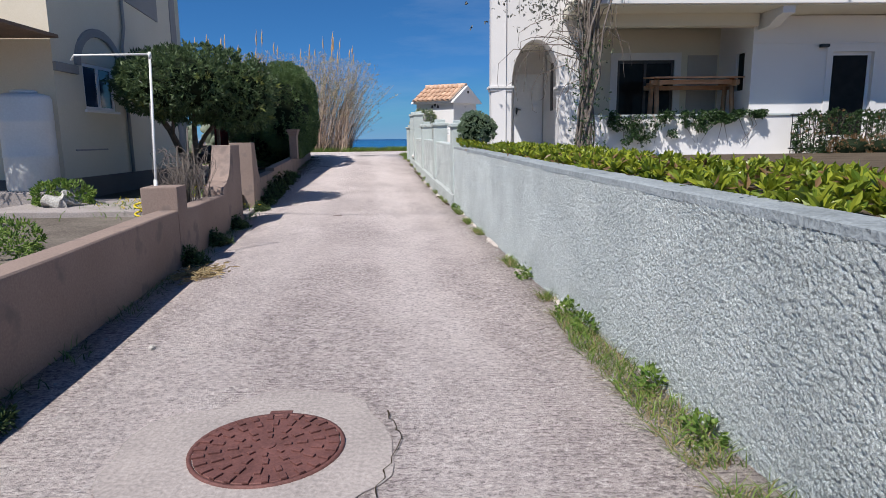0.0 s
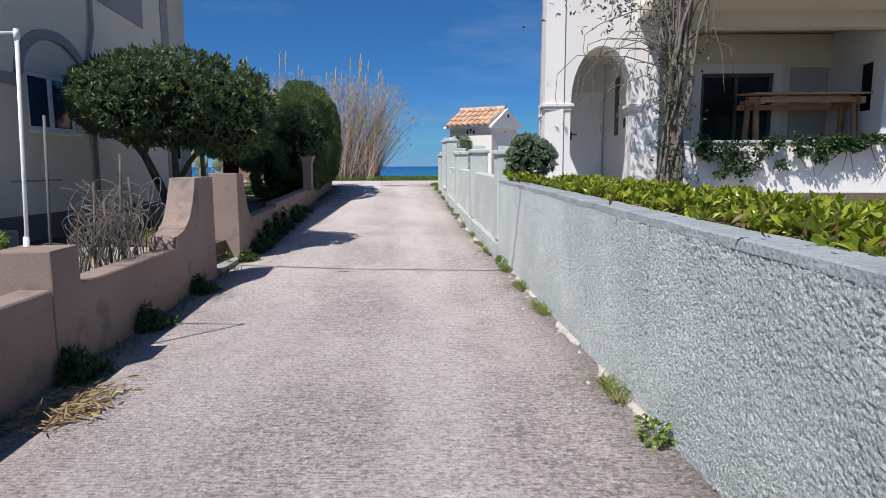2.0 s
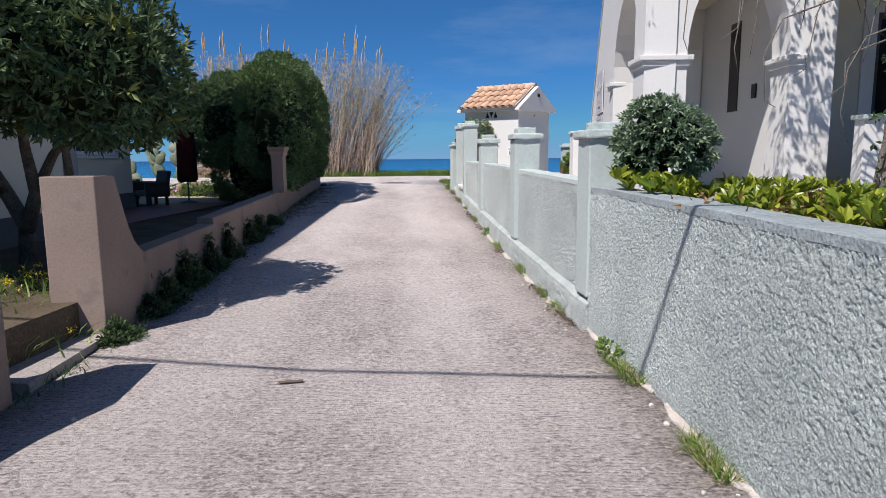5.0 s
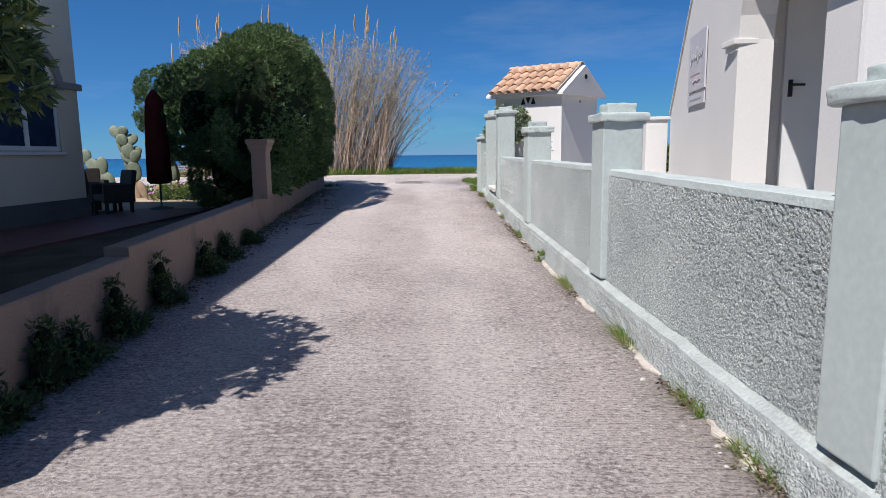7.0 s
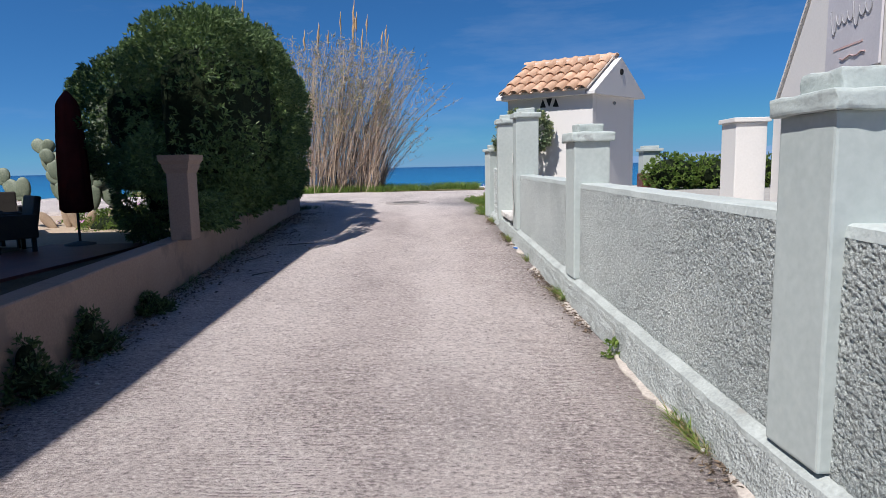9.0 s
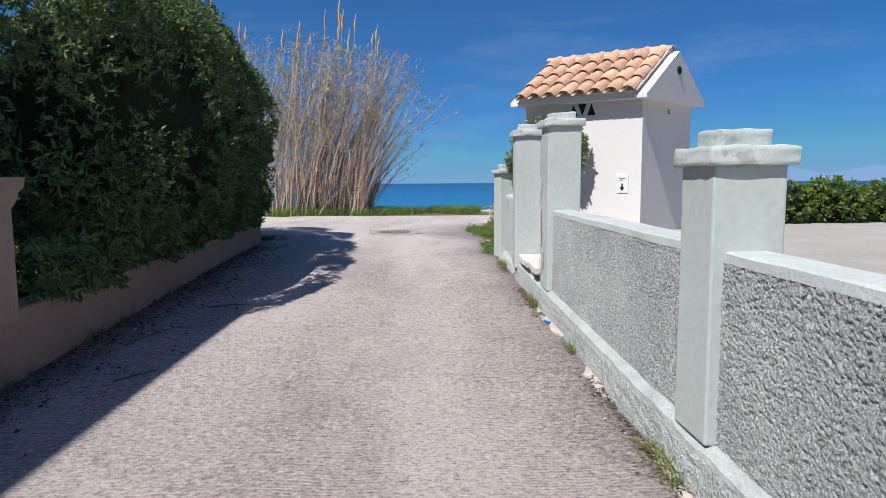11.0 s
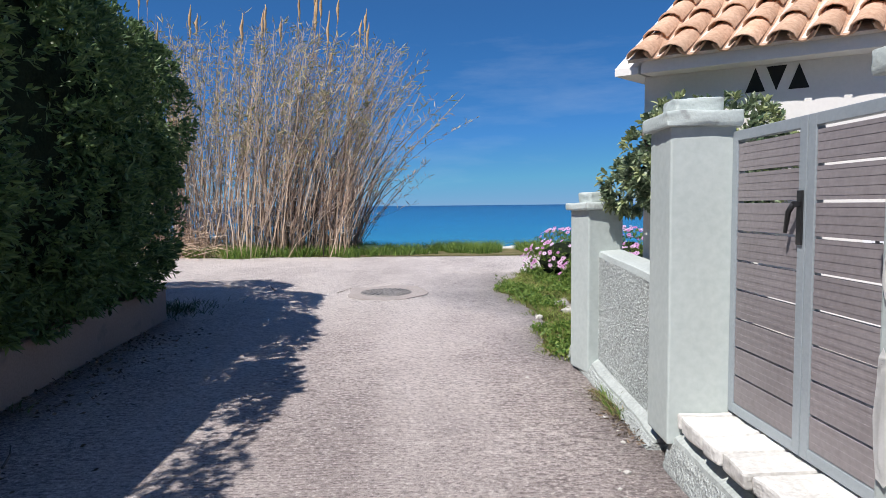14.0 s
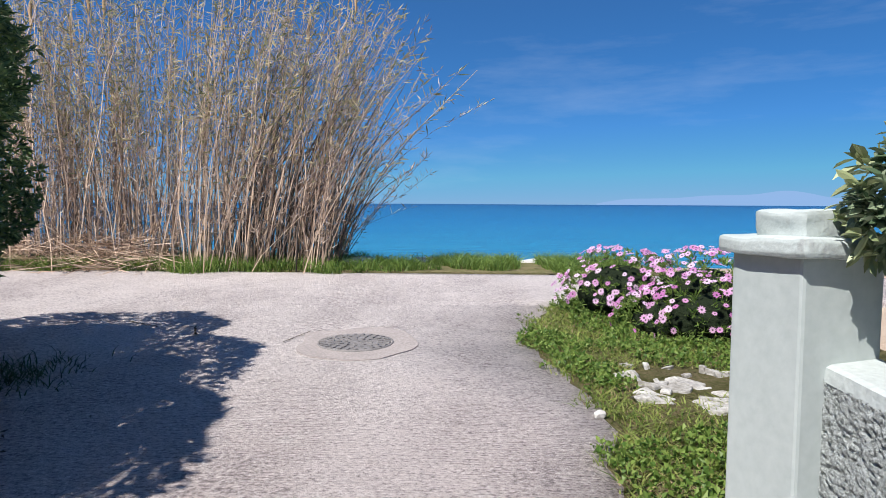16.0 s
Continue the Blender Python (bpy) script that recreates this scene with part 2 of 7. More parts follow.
def sea_water():
    """Sea: sandy turquoise shallows to deep blue, broken by small waves."""
    m = bpy.data.materials.new("sea_water")
    m.use_nodes = True
    n, l = m.node_tree.nodes, m.node_tree.links
    b = n["Principled BSDF"]
    b.inputs["Roughness"].default_value = 0.25
    b.inputs["Specular IOR Level"].default_value = 0.12
    co = n.new("ShaderNodeTexCoord").outputs["Object"]
    sep = n.new("ShaderNodeSeparateXYZ")
    l.new(co, sep.inputs[0])
    patch = n.new("ShaderNodeTexNoise")
    mp = n.new("ShaderNodeMapping")
    mp.inputs["Scale"].default_value = (0.012, 0.05, 1)
    l.new(co, mp.inputs["Vector"])
    l.new(mp.outputs[0], patch.inputs["Vector"])
    patch.inputs["Detail"].default_value = 5
    lg = n.new("ShaderNodeMath")
    lg.operation, lg.inputs[1].default_value = "LOGARITHM", 10
    l.new(sep.outputs["Y"], lg.inputs[0])
    ad = n.new("ShaderNodeMath")
    ad.operation, ad.inputs[1].default_value = "MULTIPLY_ADD", 0.5
    l.new(patch.outputs["Fac"], ad.inputs[0])
    l.new(lg.outputs[0], ad.inputs[2])
    mr = n.new("ShaderNodeMapRange")
    mr.inputs[1].default_value, mr.inputs[2].default_value = 1.9, 3.6
    l.new(ad.outputs[0], mr.inputs[0])
    r = n.new("ShaderNodeValToRGB")
    e = r.color_ramp.elements
    e[0].position, e[0].color = 0.0, (0.03, 0.22, 0.32, 1)
    e[1].position, e[1].color = 1.0, (0.003, 0.045, 0.14, 1)
    mid = e.new(0.35)
    mid.color = (0.010, 0.13, 0.28, 1)
    l.new(mr.outputs[0], r.inputs["Fac"])
    l.new(r.outputs["Color"], b.inputs["Base Color"])
    wv = n.new("ShaderNodeTexNoise")
    mp2 = n.new("ShaderNodeMapping")
    mp2.inputs["Scale"].default_value = (0.35, 0.9, 1)
    l.new(co, mp2.inputs["Vector"])
    l.new(mp2.outputs[0], wv.inputs["Vector"])
    wv.inputs["Scale"].default_value, wv.inputs["Detail"].default_value = 1.0, 6
    bp = n.new("ShaderNodeBump")
    bp.inputs["Strength"].default_value, bp.inputs["Distance"].default_value = 0.8, 0.4
    l.new(wv.outputs["Fac"], bp.inputs["Height"])
    l.new(bp.outputs["Normal"], b.inputs["Normal"])
    return m


M_ROAD = concrete_road()
M_PATCH = material("smooth_concrete", (0.25, 0.22, 0.205), (0.41, 0.36, 0.335), 2.5, 45, 0.9, 0.7, 0.008, spec=0.2, mix=0.65)
M_SAND = material("sandy_earth", (0.34, 0.26, 0.19), (0.50, 0.40, 0.31), 0.6, 30, 0.95, 0.4, 0.02, spec=0.1)
M_SOIL = material("garden_soil", (0.06, 0.045, 0.03), (0.14, 0.11, 0.08), 2, 40, 0.95, 0.6, 0.02, spec=0.1)
M_YARD = material("grey_gravelly_soil", (0.09, 0.075, 0.062), (0.22, 0.19, 0.16), 1.5, 35, 0.95, 0.8, 0.02, spec=0.1)
M_TERRACE = material("terrace_paving", (0.31, 0.29, 0.265), (0.41, 0.385, 0.355), 1.5, 40, 0.85, 0.2, 0.005, spec=0.2)
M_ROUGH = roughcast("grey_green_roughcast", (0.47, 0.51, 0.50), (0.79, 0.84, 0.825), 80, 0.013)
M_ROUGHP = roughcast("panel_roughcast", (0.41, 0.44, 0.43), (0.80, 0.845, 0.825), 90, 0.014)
M_COPING = material("painted_coping", (0.39, 0.425, 0.415), (0.50, 0.54, 0.525), 3, 50, 0.85, 0.5, 0.008, spec=0.2)
M_OLDCOPING = material("weathered_coping", (0.19, 0.21, 0.215), (0.33, 0.36, 0.37), 3, 45, 0.9, 0.9, 0.012, spec=0.15)
M_PILLAR = material("grey_green_paint", (0.415, 0.46, 0.445), (0.50, 0.545, 0.525), 1.2, 25, 0.8, 0.3, 0.004, spec=0.25)
M_CAP = material("chipped_cap_mortar", (0.40, 0.445, 0.43), (0.52, 0.57, 0.55), 6, 60, 0.9, 0.5, 0.005, spec=0.2, mix=0.35, spots=((0.33, 0.35, 0.34), 12, 0.40))
M_PLINTH = material("weathered_plinth", (0.26, 0.275, 0.265), (0.53, 0.56, 0.545), 2.5, 70, 0.92, 1.0, 0.02, spec=0.15, spots=((0.34, 0.31, 0.275), 3, 0.36), mix=0.7)
M_CREST = material("worn_plinth_edge", (0.30, 0.32, 0.31), (0.46, 0.49, 0.475), 5, 55, 0.9, 0.6, 0.008, spec=0.15, spots=((0.30, 0.30, 0.28), 4, 0.38))
M_SPILL = material("spilt_mortar", (0.36, 0.315, 0.28), (0.60, 0.535, 0.48), 8, 60, 0.92, 0.8, 0.008, spec=0.15)
M_TERRA = material("rose_beige_render", (0.235, 0.172, 0.142), (0.315, 0.238, 0.20), 1.5, 60, 0.9, 0.3, 0.004, spec=0.15, spots=((0.20, 0.155, 0.135), 3, 0.42))
M_WHITE = material("white_wall_paint", (0.67, 0.645, 0.625), (0.73, 0.705, 0.685), 0.8, 50, 0.85, 0.15, 0.003, spec=0.2)
M_CREAM = material("cream_wall_paint", (0.60, 0.55, 0.44), (0.67, 0.62, 0.51), 0.7, 50, 0.85, 0.2, 0.003, spec=0.2)
M_GREYTRIM = material("grey_plinth_paint", (0.10, 0.095, 0.09), (0.16, 0.15, 0.145), 1.5, 50, 0.85, 0.2, 0.003, spec=0.2)
M_RELIEF = material("grey_relief_paint", (0.26, 0.255, 0.25), (0.32, 0.31, 0.305), 1.5, 50, 0.85, 0.2, 0.003, spec=0.2)
M_TILE = material("clay_roof_tile", (0.46, 0.275, 0.18), (0.70, 0.47, 0.335), 5, 40, 0.85, 0.4, 0.006, spec=0.2, vary=0.18, spots=((0.30, 0.20, 0.14), 9, 0.36))
M_MORTAR = material("roof_mortar", (0.50, 0.42, 0.36), (0.66, 0.58, 0.52), 8, 50, 0.9, 0.6, 0.01, spec=0.2)
M_DARK = material("dark_void", (0.008, 0.008, 0.008), (0.015, 0.015, 0.015), 3, 30, 0.9, 0)
M_STEEL = material("grey_painted_steel", (0.30, 0.34, 0.37), (0.36, 0.40, 0.43), 4, 60, 0.45, 0.1, 0.001, metal=0.2)
M_PLANK = material("grey_brown_plank", (0.215, 0.19, 0.195), (0.295, 0.265, 0.272), 3, 40, 0.6, 0.2, 0.002, vary=0.08)
M_BLACK = material("black_metal", (0.012, 0.012, 0.013), (0.02, 0.02, 0.022), 8, 60, 0.4, 0.1, 0.001)
M_STONE = material("white_stone", (0.50, 0.48, 0.45), (0.72, 0.70, 0.67), 4, 40, 0.85, 0.6, 0.012, spec=0.2, vary=0.05)
M_RUST = material("rusty_cast_iron", (0.10, 0.042, 0.036), (0.21, 0.09, 0.077), 6, 80, 0.7, 0.5, 0.003, metal=0.3)
M_IRON = material("worn_cast_iron", (0.14, 0.13, 0.125), (0.30, 0.28, 0.27), 8, 80, 0.7, 0.5, 0.003, metal=0.2)
M_BARK = material("grey_bark", (0.07, 0.055, 0.045), (0.19, 0.16, 0.135), 8, 50, 0.9, 0.9, 0.012, spec=0.15)
M_VINE = material("vine_bark", (0.10, 0.08, 0.066), (0.27, 0.23, 0.20), 8, 50, 0.9, 0.9, 0.01, spec=0.15)
M_WOOD = material("varnished_timber", (0.34, 0.16, 0.075), (0.52, 0.30, 0.17), 4, 40, 0.55, 0.3, 0.003)
M_BROWN = material("brown_beam", (0.11, 0.07, 0.05), (0.20, 0.13, 0.09), 4, 40, 0.7, 0.3, 0.004)
M_GLASS = material("dark_window_glass", (0.014, 0.012, 0.011), (0.026, 0.022, 0.020), 1, 5, 0.12, 0, spec=0.06)
M_BLUEGLASS = material("sky_blue_glass", (0.02, 0.035, 0.065), (0.035, 0.06, 0.11), 1, 5, 0.06, 0, spec=0.4)
M_FRAME = material("white_window_frame", (0.72, 0.72, 0.73), (0.78, 0.78, 0.79), 3, 60, 0.4, 0.05, 0.001)
M_BROWNFRAME = material("brown_window_frame", (0.035, 0.025, 0.02), (0.06, 0.042, 0.032), 3, 60, 0.45, 0.1, 0.001)
M_TANK = material("white_plastic_tank", (0.62, 0.61, 0.59), (0.72, 0.71, 0.69), 1.5, 30, 0.5, 0.1, 0.003)
M_PIPE = material("white_plastic_pipe", (0.66, 0.65, 0.62), (0.76, 0.75, 0.72), 4, 60, 0.5, 0.1, 0.001)
M_RED = material("dark_red_canvas", (0.075, 0.012, 0.011), (0.13, 0.021, 0.018), 4, 80, 0.9, 0.4, 0.004, spec=0.1)
M_CANE = material("dry_cane", (0.26, 0.18, 0.125), (0.62, 0.50, 0.37), 1.2, 14, 0.7, 0.2, 0.003, spec=0.3)
M_CANES = leaf_material("dry_cane_stems", (0.13, 0.08, 0.055), (0.78, 0.58, 0.42), 0.6, 0.05)
M_PLUME = material("reed_plume", (0.42, 0.26, 0.13), (0.60, 0.42, 0.25), 5, 60, 0.95, 0.5, 0.01, spec=0.1)
M_CLAY = material("red_tile_paving", (0.11, 0.035, 0.03), (0.17, 0.06, 0.05), 3, 30, 0.6, 0.2, 0.003)
M_CABLE = material("black_cable", (0.02, 0.02, 0.02), (0.03, 0.03, 0.03), 5, 50, 0.6, 0)
M_TREE = leaf_material("pittosporum_leaf", (0.036, 0.068, 0.030), (0.15, 0.21, 0.085))
M_TREEPALE = leaf_material("young_leaf", (0.12, 0.16, 0.05), (0.25, 0.27, 0.07))
M_HEDGE = leaf_material("hedge_leaf", (0.045, 0.088, 0.034), (0.17, 0.25, 0.085))
# near-black filler for crowns: the shade among the leaves is in its colour
M_CORE = material("inner_shade_fill", (0.010, 0.015, 0.008), (0.025, 0.035, 0.018), 6, 40, 0.95, 0.8, 0.03, spec=0.05)
M_ROUNDBUSH = leaf_material("grey_green_leaf", (0.10, 0.155, 0.09), (0.32, 0.40, 0.25))
M_LAUREL = leaf_material("bright_green_leaf", (0.10, 0.165, 0.018), (0.44, 0.46, 0.05), 0.28, 0.35)
M_DRYLEAF = leaf_material("dry_leaf", (0.11, 0.06, 0.025), (0.27, 0.16, 0.07))
M_GRASS = leaf_material("grass_blade", (0.07, 0.15, 0.025), (0.26, 0.35, 0.08), 0.5, 0.35)
M_DRYGRASS = leaf_material("dry_grass", (0.24, 0.17, 0.08), (0.46, 0.36, 0.20), 0.7, 0.3)
M_REEDLEAF = leaf_material("reed_leaf", (0.12, 0.14, 0.045), (0.66, 0.54, 0.32), 0.6, 0.3)
M_REEDDRY = leaf_material("dry_reed_leaf", (0.16, 0.11, 0.085), (0.72, 0.57, 0.47), 0.7, 0.2)
M_IVY = leaf_material("creeper_leaf", (0.018, 0.045, 0.016), (0.07, 0.12, 0.04))
M_PETAL = leaf_material("mauve_petal", (0.50, 0.16, 0.40), (0.84, 0.60, 0.78), 0.6, 0.3)
M_YELLOW = leaf_material("yellow_petal", (0.65, 0.48, 0.02), (0.8, 0.65, 0.05), 0.6, 0.3)
M_CACTUS = material("cactus_pad", (0.10, 0.13, 0.085), (0.25, 0.28, 0.20), 5, 40, 0.6, 0.3, 0.004)
M_CACTUSOLD = material("old_cactus_stem", (0.26, 0.18, 0.12), (0.42, 0.31, 0.22), 5, 40, 0.8, 0.5, 0.006)
M_SEA = sea_water()
M_BLUE = material("blue_plastic", (0.01, 0.12, 0.45), (0.02, 0.18, 0.6), 5, 50, 0.4, 0)
M_SIGNGREY = material("sign_print", (0.30, 0.30, 0.32), (0.36, 0.36, 0.38), 5, 50, 0.6, 0)
M_SIGN = material("pale_sign_board", (0.52, 0.50, 0.53), (0.60, 0.58, 0.61), 3, 50, 0.5, 0)
M_SIGNPINK = material("sign_print_pink", (0.55, 0.38, 0.36), (0.62, 0.44, 0.42), 3, 50, 0.5, 0)
M_YELLOWHOSE = material("yellow_hose", (0.6, 0.45, 0.01), (0.75, 0.58, 0.03), 5, 50, 0.5, 0)
M_PEBBLE = material("bleached_pebble", (0.45, 0.42, 0.39), (0.62, 0.59, 0.55), 10, 60, 0.9, 0.5, 0.005, vary=0.15)
M_WICKER = material("dark_wicker", (0.018, 0.013, 0.01), (0.04, 0.03, 0.022), 8, 80, 0.7, 0.8, 0.006)

M_SHRUB = leaf_material("silvery_shrub_leaf", (0.075, 0.13, 0.065), (0.36, 0.42, 0.27), 0.4)
M_SHRUBPALE = leaf_material("pale_rosette_leaf", (0.22, 0.27, 0.12), (0.44, 0.48, 0.26), 0.4)
M_VERGE = leaf_material("olive_grass_blade", (0.10, 0.16, 0.028), (0.34, 0.38, 0.10), 0.6, 0.35)
M_FLATSTONE = material("weathered_flat_stone", (0.24, 0.22, 0.19), (0.56, 0.54, 0.50), 6, 40, 0.9, 0.8, 0.02, spec=0.15, vary=0.12)
M_FILLER = material("white_filler", (0.80, 0.79, 0.775), (0.88, 0.87, 0.855), 6, 50, 0.9, 0.4, 0.004, spec=0.2)
M_GREYLEAF = leaf_material("withered_grey_leaf", (0.055, 0.06, 0.048), (0.22, 0.22, 0.18), 0.7, 0.15)
M_WEED = leaf_material("dark_weed_leaf", (0.03, 0.055, 0.022), (0.10, 0.15, 0.05), 0.55, 0.25)
M_LITTER = leaf_material("dead_leaf_litter", (0.05, 0.035, 0.025), (0.24, 0.18, 0.13), 0.8, 0.1)


# ---- building helpers ----
def thing(name, at, label="", category="", group="", kind=""):
    ob = new(name)
    ob.location = at
    ob.empty_display_size = 0.1
    return tagged(ob, label, category, group, kind)


def part(name, bm, mat, parent=None, label=""):
    """One mesh object from a bmesh given in world coordinates, under a thing or part."""
    at = Vector((0, 0, 0))
    p = parent
    while p is not None:
        at += p.location
        p = p.parent
    bmesh.ops.translate(bm, verts=bm.verts, vec=-at)
    bmesh.ops.recalc_face_normals(bm, faces=bm.faces)
    me = bpy.data.meshes.new(name)
    bm.to_mesh(me)
    bm.free()
    me.materials.append(mat)
    ob = new(name, me)
    ob.parent = parent
    if label:
        ob["label"] = label
    return ob


def mesh_part(name, verts, faces, mat, parent=None, label="", smooth=False):
    """One mesh object from arrays given in world coordinates."""
    at = Vector((0, 0, 0))
    p = parent
    while p is not None:
        at += p.location
        p = p.parent
    v = np.asarray(verts, float) - np.array(at)
    me = bpy.data.meshes.new(name)
    me.from_pydata(v.tolist(), [], np.asarray(faces).tolist() if not isinstance(faces, list) else faces)
    me.update()
    if smooth:
        me.polygons.foreach_set("use_smooth", [True] * len(me.polygons))
    me.materials.append(mat)
    ob = new(name, me)
    ob.parent = parent
    if label:
        ob["label"] = label
    return ob


def box(x0, x1, y0, y1, z0, z1, bevel=0.0):
    bm = bmesh.new()
    bmesh.ops.create_cube(bm, size=1)
    for v in bm.verts:
        v.co = Vector(((x0 + x1) / 2 + v.co.x * (x1 - x0), (y0 + y1) / 2 + v.co.y * (y1 - y0), (z0 + z1) / 2 + v.co.z * (z1 - z0)))
    if bevel:
        bmesh.ops.bevel(bm, geom=bm.edges[:], offset=bevel, segments=2, affect="EDGES", profile=0.6)
    return bm


def moved(bm, m):
    bmesh.ops.transform(bm, matrix=m, verts=bm.verts)
    return bm


def joined(*bms):
    out = bms[0]
    for b in bms[1:]:
        me = bpy.data.meshes.new("tmp")
        b.to_mesh(me)
        b.free()
        out.from_mesh(me)
        bpy.data.meshes.remove(me)
    return out


def sheet(profile, p0, p1, thick, bevel=0.0):
    """Upright slab: profile of (s, z) drawn along the line p0-p1 (s metres from p0), thick to the left of it."""
    p0, p1 = Vector((*p0, 0)), Vector((*p1, 0))
    d = (p1 - p0).normalized()
    n = Vector((-d.y, d.x, 0))
    bm = bmesh.new()
    a = [bm.verts.new(p0 + d * s + Vector((0, 0, z))) for s, z in profile]
    b = [bm.verts.new(p0 + d * s + n * thick + Vector((0, 0, z))) for s, z in profile]
    bm.faces.new(a)
    bm.faces.new(b[::-1])
    k = len(a)
    for i in range(k):
        bm.faces.new((a[i], b[i], b[(i + 1) % k], a[(i + 1) % k]))
    if bevel:
        bmesh.ops.bevel(bm, geom=bm.edges[:], offset=bevel, segments=2, affect="EDGES", profile=0.6)
    return bm


def plate(poly, z0, z1):
    """Level slab over a plan polygon."""
    bm = bmesh.new()
    a = [bm.verts.new((x, y, z0)) for x, y in poly]
    b = [bm.verts.new((x, y, z1)) for x, y in poly]
    bm.faces.new(a[::-1])
    bm.faces.new(b)
    for i in range(len(a)):
        j = (i + 1) % len(a)
        bm.faces.new((a[i], a[j], b[j], b[i]))
    return bm


def tube(points, radii, sides=7):
    """A tapered round limb through points."""
    pts = [Vector(p) for p in points]
    bm = bmesh.new()
    rings = []
    side = Vector((0.31, 0.87, 0.2))
    for i, p in enumerate(pts):
        d = (pts[min(i + 1, len(pts) - 1)] - pts[max(i - 1, 0)]).normalized()
        u = d.cross(side if abs(d.dot(side)) < 0.95 else Vector((1, 0, 0))).normalized()
        w = d.cross(u)
        r = radii[i] if isinstance(radii, (list, tuple)) else radii
        rings.append([bm.verts.new(p + (u * math.cos(a) + w * math.sin(a)) * r) for a in [2 * math.pi * k / sides for k in range(sides)]])
    for q, r in zip(rings, rings[1:]):
        for k in range(sides):
            bm.faces.new((q[k], q[(k + 1) % sides], r[(k + 1) % sides], r[k])).smooth = True
    bm.faces.new(rings[0][::-1])
    bm.faces.new(rings[-1])
    return bm


def cylinder(x, y, z0, z1, r, r2=None, sides=20):
    return tube([(x, y, z0), (x, y, z1)], [r, r if r2 is None else r2], sides)


def lathe(x, y, profile, sides=24):
    """Turned shape: profile of (radius, z)."""
    bm = bmesh.new()
    rings = [[bm.verts.new((x + r * math.cos(2 * math.pi * k / sides), y + r * math.sin(2 * math.pi * k / sides), z)) for k in range(sides)] for r, z in profile]
    for q, r in zip(rings, rings[1:]):
        for k in range(sides):
            bm.faces.new((q[k], q[(k + 1) % sides], r[(k + 1) % sides], r[k])).smooth = True
    bm.faces.new(rings[0][::-1])
    bm.faces.new(rings[-1])
    return bm


def roughened(bm, amount, scale=9.0, cuts=3):
    """Hand-made unevenness on plaster and stone."""
    bmesh.ops.subdivide_edges(bm, edges=bm.edges[:], cuts=cuts, use_grid_fill=True)
    for v in bm.verts:
        q = v.co * scale
        v.co += Vector((noise.noise(q), noise.noise(q + Vector((7, 3, 1))), noise.noise(q + Vector((2, 9, 4))))) * amount
    return bm


rng = np.random.default_rng(7)


def unit(v):
    return v / np.maximum(np.linalg.norm(v, axis=1, keepdims=True), 1e-9)


def leaf_cards(centres, along, length, width, fold=0.25):
    """Folded pointed leaves: one four-sided blade of two bent halves each."""
    k = len(centres)
    along = unit(along)
    side = unit(np.cross(along, rng.normal(size=(k, 3))))
    up = np.cross(side, along)
    ln = (length * rng.uniform(0.7, 1.3, k))[:, None]
    wd = (width * rng.uniform(0.7, 1.3, k))[:, None]
    base, tip = centres, centres + along * ln
    mid = centres + along * ln * 0.5
    l, r = mid + side * wd * 0.5 + up * wd * fold, mid - side * wd * 0.5 + up * wd * fold
    verts = np.stack([base, l, tip, r], 1).reshape(-1, 3)
    i = np.arange(k)[:, None] * 4
    faces = np.concatenate([i + np.array([[0, 1, 2]]), i + np.array([[0, 2, 3]])], 0)
    return verts, faces


def broad_leaves(centres, along, length, width, fold=0.22, droop=0.12):
    """Rounded leaves: six-sided, folded along the midrib, the tip bending down."""
    k = len(centres)
    along = unit(along)
    side = unit(np.cross(along, rng.normal(size=(k, 3)) * 0.5 + np.array([0, 0, 1.0])))
    up = np.cross(side, along)
    ln = (length * rng.uniform(0.65, 1.3, k))[:, None]
    wd = (width * rng.uniform(0.75, 1.25, k))[:, None]
    at = lambda s, w, h: centres + along * ln * s + side * wd * w + up * (wd * h) - np.array([0, 0, 1.0]) * ln * droop * s * s
    rows = [at(0, 0, 0), at(0.38, 0.46, fold), at(0.72, 0.40, fold), at(1.0, 0, 0), at(0.72, -0.40, fold), at(0.38, -0.46, fold), at(0.55, 0, 0)]
    verts = np.stack(rows, 1).reshape(-1, 3)
    i = np.arange(k)[:, None] * 7
    faces = np.concatenate([i + np.array([[a, b, 6]]) for a, b in ((0, 1), (1, 2), (2, 3), (3, 4), (4, 5), (5, 0))], 0)
    return verts, faces


def lumpy(p, scale, amount, seed=0.0):
    return np.array([noise.noise(Vector(q) * scale + Vector((seed, seed * 1.7, -seed))) for q in p]) * amount


def crown_points(blobs, count, lump=0.12, scale=1.6, shell=0.16):
    """Points on the outer shell of several merged ellipsoids, uneven, with none inside another one; and the outward way."""
    area = np.array([(b[3] * b[4] + b[4] * b[5] + b[3] * b[5]) for b in blobs])
    pts, out = [], []
    for bi, b in enumerate(blobs):
        k = int(count * area[bi] / area.sum())
        d = unit(rng.normal(size=(k, 3)))
        c, r = np.array(b[:3]), np.array(b[3:6])
        f = 1 + lumpy(c + d * r, scale, lump, bi * 3.1) + lumpy(c + d * r, scale * 3.3, lump * 0.6, 5.0) - rng.random(k) ** 2 * shell
        p = c + d * r * f[:, None]
        keep = np.ones(k, bool)
        for bj, o in enumerate(blobs):
            if bj != bi:
                keep &= (((p - np.array(o[:3])) / np.array(o[3:6])) ** 2).sum(1) > 0.78
        pts.append(p[keep])
        out.append(unit(d / r)[keep])
    return np.concatenate(pts), np.concatenate(out)


